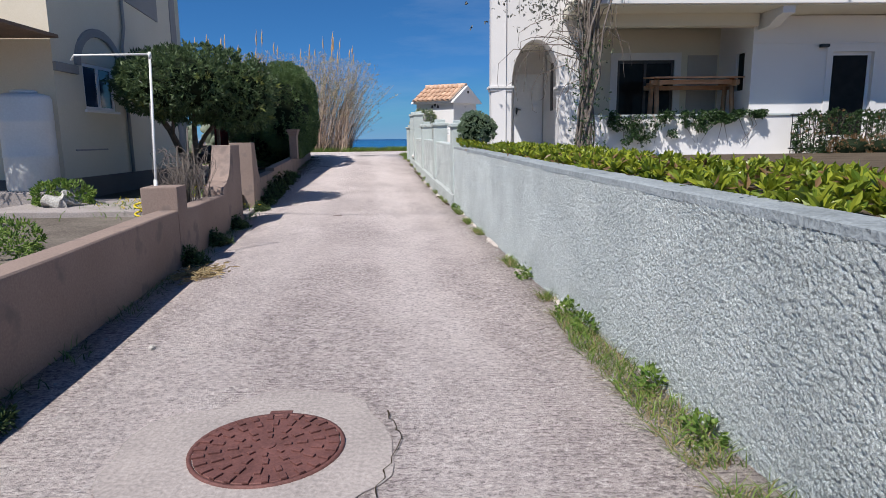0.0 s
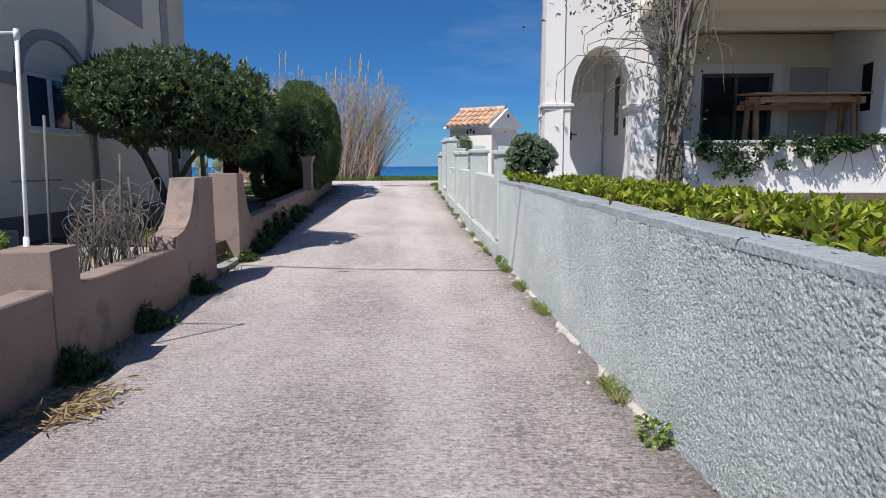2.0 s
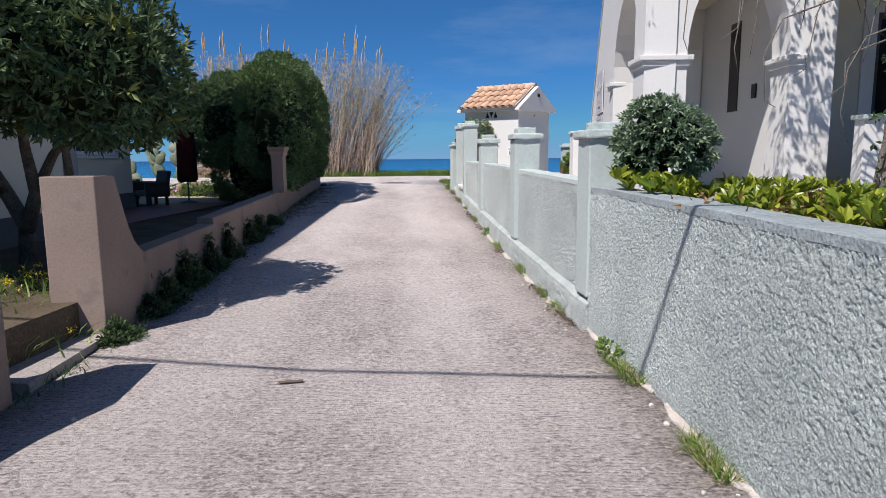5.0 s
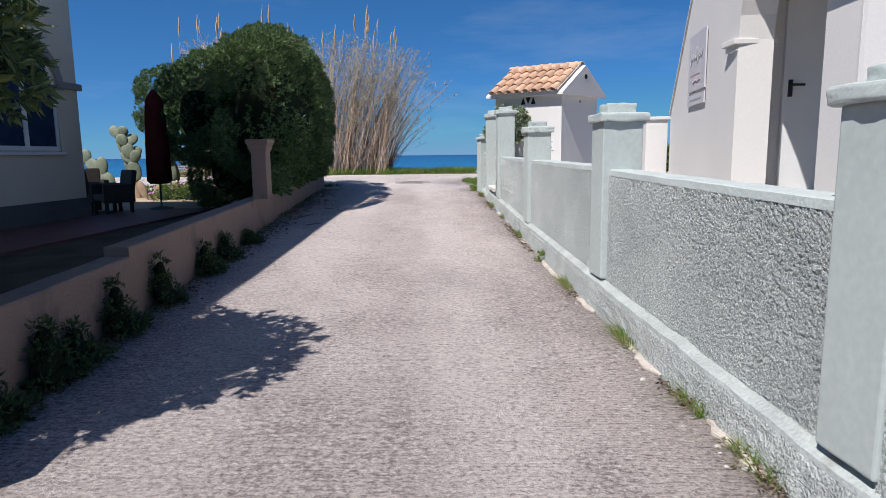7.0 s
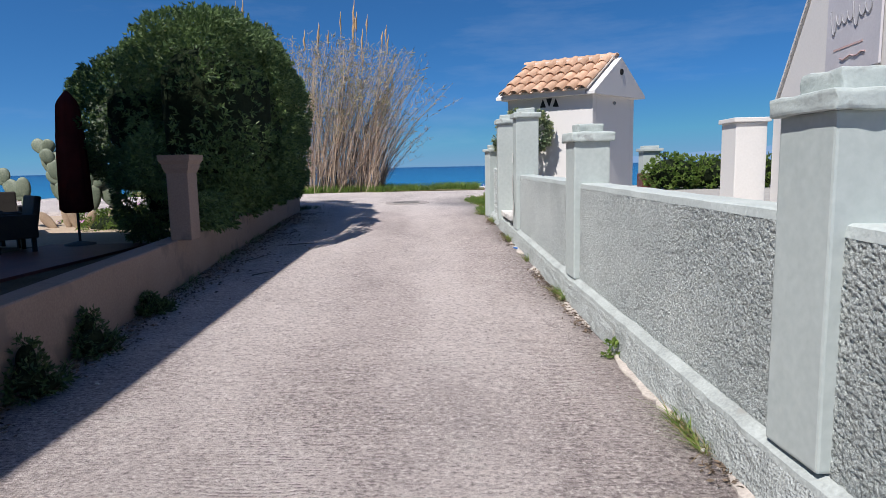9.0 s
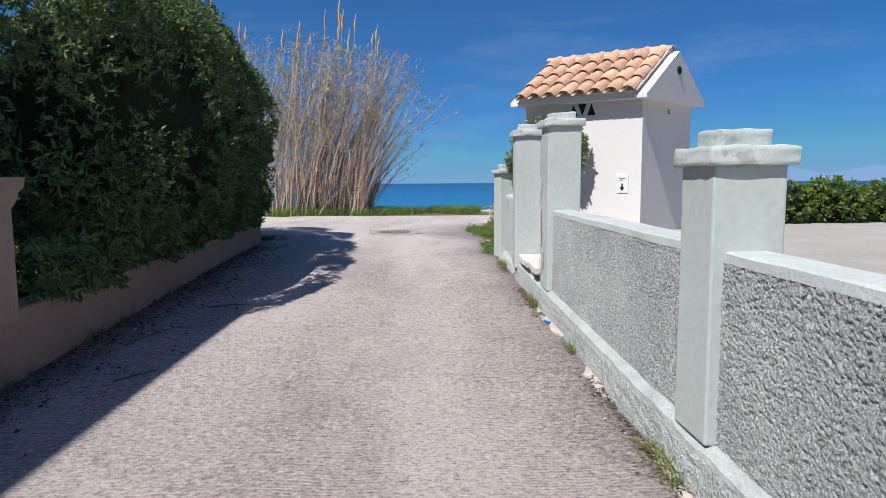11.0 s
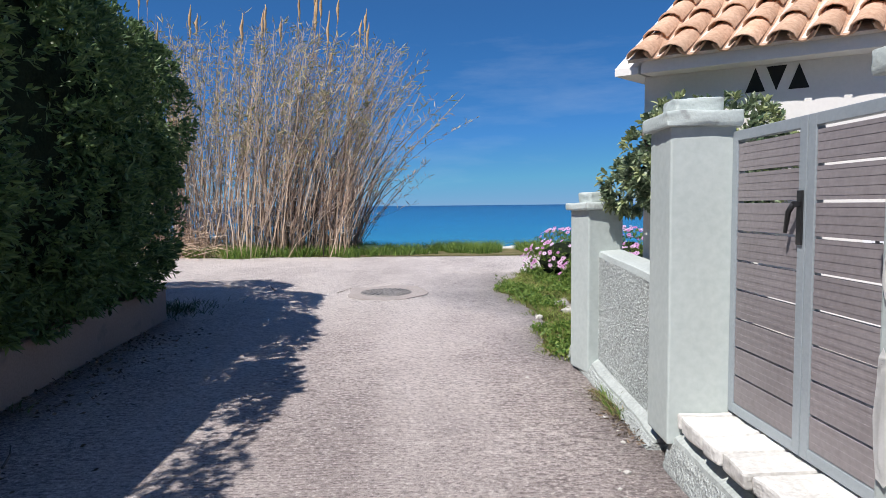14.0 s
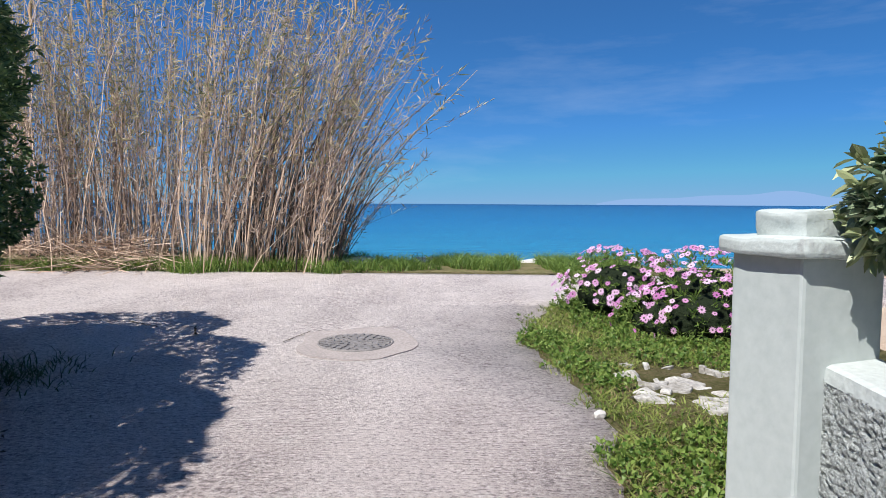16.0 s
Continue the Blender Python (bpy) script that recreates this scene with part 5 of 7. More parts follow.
# ---- the cream house ----
def cream_house():
    th = thing("cream_house", (-10, 16, 0.4), "two-storey cream rendered house with grey plinth and arched mouldings", "house")
    W = lambda nm, bm, m=M_CREAM, lab="", par=None: part(nm, bm, m, par or th, lab)
    X, ZT, ZF = -6.45, 7.6, 6.5
    # near block
    for q in (box(X - 0.3, X, 11.95, 12.93, 0.3, ZT), box(X - 0.3, X, 14.15, 17.9, 0.3, ZT), box(X - 0.3, X, 12.93, 14.15, 0.3, 2.09), box(X - 0.3, X, 12.93, 14.15, 2.97, ZT)):
        W("near_wall", q)
    W("south_wall", box(-14, X - 0.3, 11.95, 12.25, 0.3, ZT))
    W("return_wall", box(-14, X - 0.3, 17.6, 17.9, 0.3, ZT))
    W("near_plinth", box(X, X + 0.03, 11.92, 17.93, 0.3, 0.80), M_GREYTRIM)
    W("south_plinth", box(-14, X + 0.03, 11.92, 11.947, 0.3, 0.80), M_GREYTRIM)
    W("corner_strip", box(X, X + 0.02, 17.55, 17.9, 0.80, ZT), M_RELIEF)

    def arch_band(nm, x, c, half, spring, rise, w=0.16, legs=0.0):
        outer = arch_points(c - half - w, c + half + w, spring, rise + w)
        inner = arch_points(c - half, c + half, spring, rise)
        prof = outer + inner[::-1]
        bm = sheet(prof, (x, 0), (x, 1), -0.05)
        W(nm, bm, M_RELIEF)

    arch_band("arch_moulding", X, 13.62, 0.80, 2.90, 0.62)
    W("impost_band", box(X, X + 0.06, 11.94, 12.70, 2.72, 2.88, 0.008), M_RELIEF)
    W("impost_band", box(X, X + 0.06, 14.5, 14.75, 2.76, 2.88, 0.008), M_RELIEF)
    W("sill_line", box(X, X + 0.02, 12.4, 13.6, 1.30, 1.33), M_RELIEF)
    W("upper_panel", sheet([(15.0, 4.5), (16.7, 4.35), (16.7, 5.6), (15.0, 5.6), (14.9, 4.7)], (X, 0), (X, 1), -0.03), M_RELIEF)
    W("downpipe", tube([(X + 0.05, 14.6, 0.8), (X + 0.05, 14.6, 3.5), (X + 0.05, 14.75, 3.9), (X + 0.05, 14.75, ZT)], 0.035, 8), M_RELIEF)

    def casement(nm, x, y0, y1, z0, z1, glass):
        w = W(nm, joined(box(x - 0.08, x - 0.02, y0, y0 + 0.06, z0, z1), box(x - 0.08, x - 0.02, y1 - 0.06, y1, z0, z1), box(x - 0.08, x - 0.02, y0 + 0.06, y1 - 0.06, z0, z0 + 0.06), box(x - 0.08, x - 0.02, y0 + 0.06, y1 - 0.06, z1 - 0.06, z1), box(x - 0.08, x - 0.02, (y0 + y1) / 2 - 0.04, (y0 + y1) / 2 + 0.04, z0 + 0.06, z1 - 0.06)), M_FRAME, "white two-leaf casement window")
        W("pane", box(x - 0.06, x - 0.05, y0 + 0.06, (y0 + y1) / 2 - 0.04, z0 + 0.06, z1 - 0.06), glass, "", w)
        W("pane", box(x - 0.06, x - 0.05, (y0 + y1) / 2 + 0.04, y1 - 0.06, z0 + 0.06, z1 - 0.06), glass, "", w)
        W("window_sill", box(x - 0.02, x + 0.06, y0 - 0.06, y1 + 0.06, z0 - 0.05, z0, 0.006), M_FRAME, "", w)

    casement("window", X, 12.93, 14.15, 2.09, 2.97, M_BLUEGLASS)
    # far block
    F = -8.1
    hole = arch_points(20.5, 22.2, 2.75, 0.70)
    W("far_wall", sheet([(17.9, 0.3), (22.8, 0.3), (22.8, ZF), (17.9, ZF)], (F - 0.05, 0), (F - 0.05, 1), 0.3))
    seg = [(17.9, 0.3), (22.8, 0.3), (22.8, 1.66), (17.9, 1.66)]
    W("far_wall_face", sheet(seg, (F, 0), (F, 1), 0.048))
    W("far_wall_face", sheet([(17.9, 1.66), (20.5, 1.66), *hole, (22.2, 1.66), (22.8, 1.66), (22.8, ZF), (17.9, ZF)], (F, 0), (F, 1), 0.048))
    W("far_plinth", box(F, F + 0.03, 17.93, 22.83, 0.3, 0.80), M_GREYTRIM)
    W("far_end_wall", box(-14, F - 0.35, 22.5, 22.8, 0.3, ZF))
    arch_band("arch_moulding", F, 21.35, 0.86, 2.75, 0.71)
    W("impost_band", box(F, F + 0.07, 22.22, 22.86, 2.78, 2.90, 0.008), M_RELIEF)
    w = W("arched_window", joined(box(F - 0.045, F - 0.012, 20.52, 20.59, 1.68, 2.75), box(F - 0.045, F - 0.012, 22.11, 22.18, 1.68, 2.75), box(F - 0.045, F - 0.012, 20.59, 22.11, 1.68, 1.75), box(F - 0.045, F - 0.012, 21.30, 21.40, 1.75, 3.40), sheet(arch_points(20.52, 22.18, 2.75, 0.68) + arch_points(20.59, 22.11, 2.75, 0.61)[::-1], (F - 0.012, 0), (F - 0.012, 1), 0.033)), M_FRAME, "white arched double window")
    W("pane", sheet([(20.59, 1.75), (22.11, 1.75), *arch_points(20.59, 22.11, 2.75, 0.61)[::-1]], (F - 0.03, 0), (F - 0.03, 1), 0.008), M_BLUEGLASS, "", w)
    W("window_sill", box(F, F + 0.06, 20.45, 22.25, 1.60, 1.655, 0.006), M_FRAME, "", w)
    # unseen overhang past the wall, y 17.9 to 19.9, added to close the lane shadow
    W("roof_slab", box(-14.2, -6.4, 11.9, 19.9, ZT, ZT + 0.15))
    # 1.1 m eave added out of view so its shadow covers the lower hedge
    W("roof_slab", box(-14.2, F + 1.1, 17.95, 22.9, ZF, ZF + 0.15))
    W("back_wall", joined(box(-14.2, -14, 11.9, 17.9, 0.3, ZT), box(-14.2, -14, 17.9, 22.9, 0.3, ZF)))
    # porch canopy over the south side
    W("canopy_beam", box(-9.5, -6.32, 9.75, 9.9, 3.12, 3.26, 0.01), M_BROWN, "brown timber canopy beam")
    # board carried forward to y 9.7 to keep the water tank in shade
    W("canopy_board", box(-9.5, -6.28, 9.7, 11.92, 3.26, 3.32, 0.01), M_BROWN, "brown boarded canopy")
    # plain brown sheet added for the dark mass of the creeper tangle
    W("canopy_tangle_sheet", box(-9.5, -6.37, 9.75, 9.85, 3.32, 4.8), M_BROWN, "brown sheet standing in for the shaded creeper tangle")
    W("canopy_post", box(-6.36, -6.27, 9.72, 9.82, 3.32, 4.8, 0.008), M_WHITE)


cream_house()


def water_tank():
    x, y, z = -6.6, 11.25, 0.66
    th = thing("water_tank", (x, y, z), "upright white plastic water tank beside the cream house", "tank")
    prof = [(0.37, z), (0.40, z + 0.03), (0.40, z + 0.55), (0.41, z + 0.58), (0.40, z + 0.61), (0.40, z + 1.12), (0.41, z + 1.15), (0.40, z + 1.18), (0.40, z + 1.52), (0.37, z + 1.58), (0.28, z + 1.61), (0.2, z + 1.62)]
    part("tank_body", lathe(x, y, prof, 28), M_TANK, th)
    part("lid", lathe(x, y, [(0.2, z + 1.62), (0.2, z + 1.66), (0.15, z + 1.67)], 20), M_TANK, th)
    part("outlet", tube([(x + 0.44, y - 0.2, z + 0.12), (x + 0.56, y - 0.26, z + 0.12)], 0.03, 8), M_BLACK, th, "black outlet pipe")
    tagged(part("tank_stand", box(-7.2, -6.05, 10.7, 11.9, 0.40, 0.66, 0.01), M_PATCH), "low concrete block under the tank", "plinth")


water_tank()
bed = part("yard_slab", roughened(box(-6.3, -3.6, 9.2, 11.3, 0.40, 0.50, 0.01), 0.01, 3, 3), M_PATCH)
tagged(bed, "cracked pale concrete slab in the front yard", "paving", kind="structure")


def shower_pole():
    x, y = -3.14, 7.80
    th = thing("pipe_post", (x, y, 0.4), "white pipe post with a long sideways arm", "post")
    part("post", tube([(x, y, 0.4), (x + 0.08, y, 2.45)], 0.014, 8), M_PIPE, th)
    part("arm", tube([(x + 0.08, y, 2.45), (x - 0.80, y + 0.05, 2.45), (x - 0.84, y + 0.05, 2.39)], 0.011, 8), M_PIPE, th)
    part("elbow", tube([(x + 0.078, y, 2.40), (x + 0.08, y, 2.475)], 0.019, 8), M_PIPE, th)
    part("sleeve", tube([(x, y, 0.42), (x + 0.02, y, 1.02)], 0.021, 8), M_PIPE, th)


shower_pole()

# overhead cable crossing the lane out of sight above
tagged(part("overhead_cable", tube([(-6.6, 9.35, 6.05), (-4, 8.98, 5.9), (1, 8.72, 5.72), (6, 9.95, 5.85), (9, 13.75, 6.1)], 0.022, 6), M_CABLE), "black overhead cable crossing above the lane", "cable")


# ---- planting ----
def boxy_points(c, r, count, power=0.6, lump=0.11, scale=1.3, shell=0.12, dome=0.32):
    d = unit(rng.normal(size=(count, 3)))
    q = np.sign(d) * np.abs(d) ** power
    q /= np.maximum((np.abs(q) ** (2 / power)).sum(1, keepdims=True) ** (power / 2), 1e-6)
    q[:, :2] *= (1 - dome * np.clip(q[:, 2:], 0, 1) ** 3)
    p = np.array(c) + q * np.array(r)
    f = 1 + lumpy(p, scale, lump) + lumpy(p, scale * 3.5, lump * 0.6, 4) - rng.random(count) ** 2 * shell
    return np.array(c) + q * np.array(r) * f[:, None], unit(d / np.array(r))


def boxy_core(c, r, power=0.6, shrink=0.88, dome=0.32):
    bm = bmesh.new()
    bmesh.ops.create_icosphere(bm, subdivisions=4, radius=1)
    for v in bm.verts:
        d = np.array(v.co)
        q = np.sign(d) * np.abs(d) ** power
        q /= max(float((np.abs(q) ** (2 / power)).sum() ** (power / 2)), 1e-6)
        q[:2] *= 1 - dome * max(q[2], 0) ** 3
        q = np.array(c) + q * np.array(r) * shrink * (1 + 0.06 * noise.noise(Vector(d) * 2.5))
        v.co = Vector(q)
    return bm


def pittosporum_tree():
    th = thing("pittosporum_tree", (-5.3, 14.95, 0.4), "broad dark green clipped tree with forked grey trunks", "tree")
    forks = [
        [(-5.35, 14.95, 0.35), (-5.30, 14.93, 0.8), (-5.42, 14.8, 1.2), (-5.55, 14.6, 1.7), (-5.8, 14.3, 2.3), (-6.0, 14.1, 2.8)],
        [(-5.30, 14.93, 0.75), (-5.1, 14.85, 1.2), (-5.0, 14.6, 1.7), (-4.9, 14.4, 2.5)],
        [(-5.1, 14.85, 1.2), (-4.8, 14.75, 1.6), (-4.4, 14.6, 2.0), (-3.9, 14.5, 2.5)],
        [(-5.42, 14.8, 1.2), (-5.3, 14.2, 1.6), (-5.1, 13.7, 2.1), (-4.9, 13.4, 2.4)],
        [(-4.55, 14.6, 0.35), (-4.45, 14.5, 0.9), (-4.4, 14.4, 1.4), (-4.35, 14.2, 1.9), (-4.4, 14.1, 2.3)],
    ]
    for i, f in enumerate(forks):
        k = len(f)
        r0 = (0.10, 0.085, 0.06, 0.05, 0.06)[i]
        pts = [Vector(q) + Vector((noise.noise(Vector(q) * 3), noise.noise(Vector(q) * 4 + Vector((2, 2, 2))), 0)) * 0.05 for q in f]
        part("trunk" if i in (0, 1, 4) else "limb", tube(pts, [r0 * (1 - 0.6 * j / (k - 1)) for j in range(k)], 8), M_BARK, th)
    blobs = [(-4.72, 13.9, 2.62, 1.35, 1.4, 0.74), (-5.35, 13.8, 2.62, 0.85, 1.1, 0.62), (-3.86, 13.95, 2.46, 0.86, 1.0, 0.74), (-4.7, 13.0, 2.60, 1.0, 0.75, 0.56), (-5.05, 14.5, 2.65, 0.95, 0.8, 0.62), (-3.7, 14.4, 2.15, 0.5, 0.6, 0.45)]
    p, o = crown_points(blobs, 5600, 0.18, 2.0, 0.34)
    v, f = sprigs(p, o, 8, 0.10, 0.034, 0.9, 0.2)
    tagged(mesh_part("crown", v, f, M_TREE, th), kind="stuff")
    p2, o2 = crown_points(blobs, 260, 0.16, 1.7, 0.02)
    keep = lumpy(p2, 0.9, 1.0, 8.0) > 0.05
    v, f = sprigs(p2[keep], o2[keep], 9, 0.115, 0.034, 0.8, 0.3)
    tagged(mesh_part("young_leaves", v, f, M_TREEPALE, th, "yellow-green young leaf tips"), kind="stuff")
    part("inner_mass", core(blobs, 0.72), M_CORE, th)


pittosporum_tree()


def big_hedge():
    th = thing("clipped_hedge", (-5.8, 25.8, 0.4), "large dense dark green clipped shrub bulging over the wall", "hedge")
    # the body at y 29.3 is hidden bulk, added to lengthen the far shadow
    bodies = [((-5.26, 26.08, 2.62), (1.01, 2.22, 1.83), 0.74, 0.21), ((-5.77, 27.83, 3.05), (1.22, 1.95, 0.96), 0.57, 0.22), ((-8.32, 28.7, 2.95), (1.57, 1.3, 1.08), 0.77, 0.10), ((-6.50, 26.0, 2.6), (1.40, 1.8, 1.40), 0.75, 0.44), ((-4.75, 24.0, 2.5), (0.82, 1.9, 1.4), 0.55, 0.2), ((-5.72, 27.7, 1.9), (1.15, 1.7, 1.1), 0.6, 0.1), ((-6.7, 29.3, 2.7), (1.35, 1.7, 1.35), 0.6, 0.2), ((-6.05, 25.9, 1.3), (0.85, 2.1, 1.0), 0.7, 0.1)]
    vs, fs, n = [], [], 0
    cores = []
    for c, r, pw, dm in bodies:
        k = int(6800 * (r[0] * r[1] + r[1] * r[2] + r[0] * r[2]) / 9)
        p, o = boxy_points(c, r, k, pw, 0.10, 1.5, 0.16, dm)
        top = np.interp(p[:, 1], [16.2, 29.2], [0.78, 1.02])
        ok = (p[:, 2] > 0.5) & ((p[:, 2] > top + 0.17 + 0.08 * np.sin(p[:, 1] * 2.7) + 0.06 * np.sin(p[:, 1] * 7.1)) | (p[:, 0] < np.array([lx(q) for q in p[:, 1]]) - 0.2))
        p, o = p[ok], o[ok]
        v, f = sprigs(p, o, 8, 0.078, 0.026, 0.9, 0.15)
        vs.append(v)
        fs.append(f + n)
        n += len(v)
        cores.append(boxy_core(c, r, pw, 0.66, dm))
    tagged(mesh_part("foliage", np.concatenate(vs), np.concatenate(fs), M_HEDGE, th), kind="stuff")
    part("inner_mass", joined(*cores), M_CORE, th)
    # trailing skirt over the wall top
    yy = rng.uniform(21.6, 28.9, 900)
    xx = np.array([lx(y) for y in yy]) + rng.uniform(-0.05, 0.16, 900)
    zz = np.interp(yy, [16.2, 29.2], [0.78, 1.02]) + rng.uniform(0.04, 0.45, 900) + 0.06 * np.sin(yy * 3) + 0.05 * np.sin(yy * 7.7)
    v, f = sprigs(np.column_stack([xx, yy, zz]), np.tile([0.6, 0, -0.35], (900, 1)), 8, 0.095, 0.030, 0.7, 0)
    tagged(mesh_part("trailing_growth", v, f, M_HEDGE, th), kind="stuff")


big_hedge()


def leafy_mound(name, blobs, count, per, length, width, mat, label, category, inner=0.85, group="", whorls=False):
    base = (blobs[0][0], blobs[0][1], blobs[0][2] - blobs[0][5])
    th = thing(name, base, label, category, group)
    p, o = crown_points(blobs, count, 0.09, 2.5, 0.25)
    v, f = (rosettes if whorls else sprigs)(p, o, per, length, width, 0.8, 0.3)
    tagged(mesh_part("foliage", v, f, mat, th), kind="stuff")
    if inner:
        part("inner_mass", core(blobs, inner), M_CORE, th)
    return th


rb = leafy_mound("round_bush", [(1.10, 12.75, 1.66, 0.33, 0.33, 0.30), (1.02, 12.62, 1.76, 0.20, 0.2, 0.20), (1.24, 12.7, 1.62, 0.24, 0.24, 0.24), (0.95, 12.72, 1.56, 0.18, 0.2, 0.2)], 950, 11, 0.05, 0.019, M_ROUNDBUSH, "rounded grey-green bush of small leaf rosettes above the wall", "bush", 0.72, "", True)
part("stem", tube([(1.13, 12.75, 1.0), (1.13, 12.75, 1.5)], 0.03, 6), M_BARK, rb)
gs = leafy_mound("gate_shrub", [(-0.02, 26.35, 2.22, 0.35, 0.30, 0.37), (-0.19, 26.78, 2.06, 0.22, 0.18, 0.20), (0.26, 26.12, 2.22, 0.36, 0.26, 0.38)], 620, 12, 0.058, 0.026, M_SHRUB, "loose grey-green shrub leaning over the low wall", "shrub", 0.0, "", True)
pp, oo = crown_points([(-0.02, 26.35, 2.22, 0.37, 0.32, 0.39), (-0.19, 26.78, 2.06, 0.23, 0.19, 0.21), (0.26, 26.12, 2.22, 0.38, 0.28, 0.40)], 220, 0.12, 2.5, 0.05)
v, f = rosettes(pp, oo, 10, 0.062, 0.027, 0.8, 0.3)
tagged(mesh_part("pale_leaves", v, f, M_SHRUBPALE, gs, "pale yellow-green leaf rosettes"), kind="stuff")
for q in ([(0.12, 26.3, 1.0), (0.08, 26.3, 1.6), (-0.02, 26.33, 2.3)], [(0.08, 26.3, 1.5), (-0.1, 26.5, 1.85), (-0.2, 26.75, 2.1)], [(0.08, 26.3, 1.6), (0.2, 26.2, 1.95), (0.26, 26.14, 2.35)], [(0.05, 26.3, 1.8), (-0.15, 26.3, 2.15), (-0.28, 26.28, 2.4)]):
    part("stem", tube(q, [0.025, 0.018, 0.008], 6), M_BARK, gs)
leafy_mound("yard_bush", [(3.6, 28.6, 1.35, 0.6, 0.5, 0.42), (4.5, 28.7, 1.35, 0.65, 0.5, 0.40), (5.5, 28.8, 1.35, 0.7, 0.5, 0.42), (6.8, 28.9, 1.35, 0.9, 0.5, 0.42)], 1500, 8, 0.075, 0.036, M_GRASS, "bright green low hedge behind the hut", "hedge", 0.8)
def fence_hedge():
    """Clipped thin hedge grown through dark railings, half green and half withered."""
    blobs = [(8.62 + 0.55 * i, 14.05, 1.42 + 0.03 * (i % 2), 0.42, 0.24, 0.56) for i in range(7)]
    th = leafy_mound("fence_hedge", blobs, 3200, 7, 0.055, 0.026, M_IVY, "dark green and brownish hedge grown through a fence", "hedge", 0.0)
    p, o = crown_points(blobs, 700, 0.12, 2.5, 0.3)
    p, o = p[lumpy(p, 1.6, 1.0, 4.0) > -0.05], o[lumpy(p, 1.6, 1.0, 4.0) > -0.05]
    v, f = sprigs(p, o, 6, 0.05, 0.024, 0.9, 0.0)
    tagged(mesh_part("withered_leaves", v, f, M_DRYLEAF, th, "withered brown leaves"), kind="stuff")
    for i in range(26):
        x = 8.4 + 3.6 * i / 25
        q = [(x, 14.05, 0.95), (x + float(rng.normal()) * 0.08, 14.03, 1.4), (x + float(rng.normal()) * 0.15, 14.0, 1.9)]
        part("stem", tube(q, [0.012, 0.009, 0.004], 5), M_BARK, th)
    fn = thing("iron_railing", (10.3, 14.2, 0.95), "dark iron railing behind the thin hedge", "railing")
    for z in (1.15, 1.88):
        part("rail", box(8.2, 12.6, 14.19, 14.22, z, z + 0.03, 0.003), M_BLACK, fn)
    for i in range(34):
        x = 8.25 + i * 0.13
        part("bar", box(x - 0.008, x + 0.008, 14.197, 14.213, 0.92, 1.93, 0.002), M_BLACK, fn)
    leafy_mound("low_bush", [(9.2 + 0.7 * i, 13.55 - 0.06 * i, 1.18, 0.5, 0.3, 0.26) for i in range(5)], 700, 7, 0.05, 0.024, M_DRYLEAF, "low withered bush under the hedge", "bush", 0.7)


fence_hedge()
for y0, x0 in ((5.4, -3.55), (6.2, -3.9), (4.6, -3.5)):
    leafy_mound("herb_clump", [(x0, y0, 0.55, 0.30, 0.34, 0.22)], 160, 8, 0.055, 0.018, M_GRASS, "small wild herb clump in the sandy yard", "plant", 0.0, "herb clumps in the yard")
leafy_mound("yard_bush", [(-5.6, 10.3, 0.62, 0.45, 0.4, 0.25)], 200, 8, 0.07, 0.035, M_GRASS, "low green plant by the water tank", "plant", 0.0)


def low_shrubs():
    """Broad bright leaves in rosettes, planted in a row along the top of the wall."""
    y = 1.3
    while y < 12.7:
        for row in range(4):
            x = rx(y) + 0.36 + row * 0.29 + float(rng.uniform(-0.06, 0.06))
            yy = y + float(rng.uniform(-0.14, 0.14))
            if (x - 1.13) ** 2 + (yy - 12.75) ** 2 < 0.05:
                continue
            k = int(rng.integers(10, 14))
            cs = np.column_stack([np.maximum(x + rng.normal(size=k) * 0.13, rx(yy) + 0.24), yy + rng.normal(size=k) * 0.13, 1.07 + float(np.interp(yy, [0, 13], [-0.02, 0.12])) + rng.uniform(0.0, 0.14, k)])
            per = 11
            c = np.repeat(cs, per, 0)
            ang = rng.uniform(0, 2 * math.pi, k * per)
            tilt = rng.uniform(0.25, 1.7, k * per)
            a = np.column_stack([np.cos(ang) * tilt, np.sin(ang) * tilt, np.ones(k * per)])
            v, f = broad_leaves(c, a, 0.098, 0.035)
            th = thing("low_shrub", (x, yy, 1.08), "bright yellow-green broad-leaved low shrub on the wall top", "shrub", "row of low shrubs on the wall")
            tagged(mesh_part("leaves", v, f, M_LAUREL, th), kind="stuff")
            if rng.random() < (0.9 if yy > 10.2 else 0.3):
                n2 = 70 if yy > 10.2 else 24
                c2 = np.column_stack([x + rng.normal(size=n2) * 0.14 + 0.03, yy + rng.normal(size=n2) * 0.14, 1.16 + rng.random(n2) * 0.12])
                v, f = leaf_cards(c2, rng.normal(size=(n2, 3)) + np.array([0.3, 0, 0.2]), 0.07, 0.03)
                tagged(mesh_part("dry_leaves", v, f, M_DRYLEAF, th, "withered brown leaves"), kind="stuff")
        y += 0.40


low_shrubs()


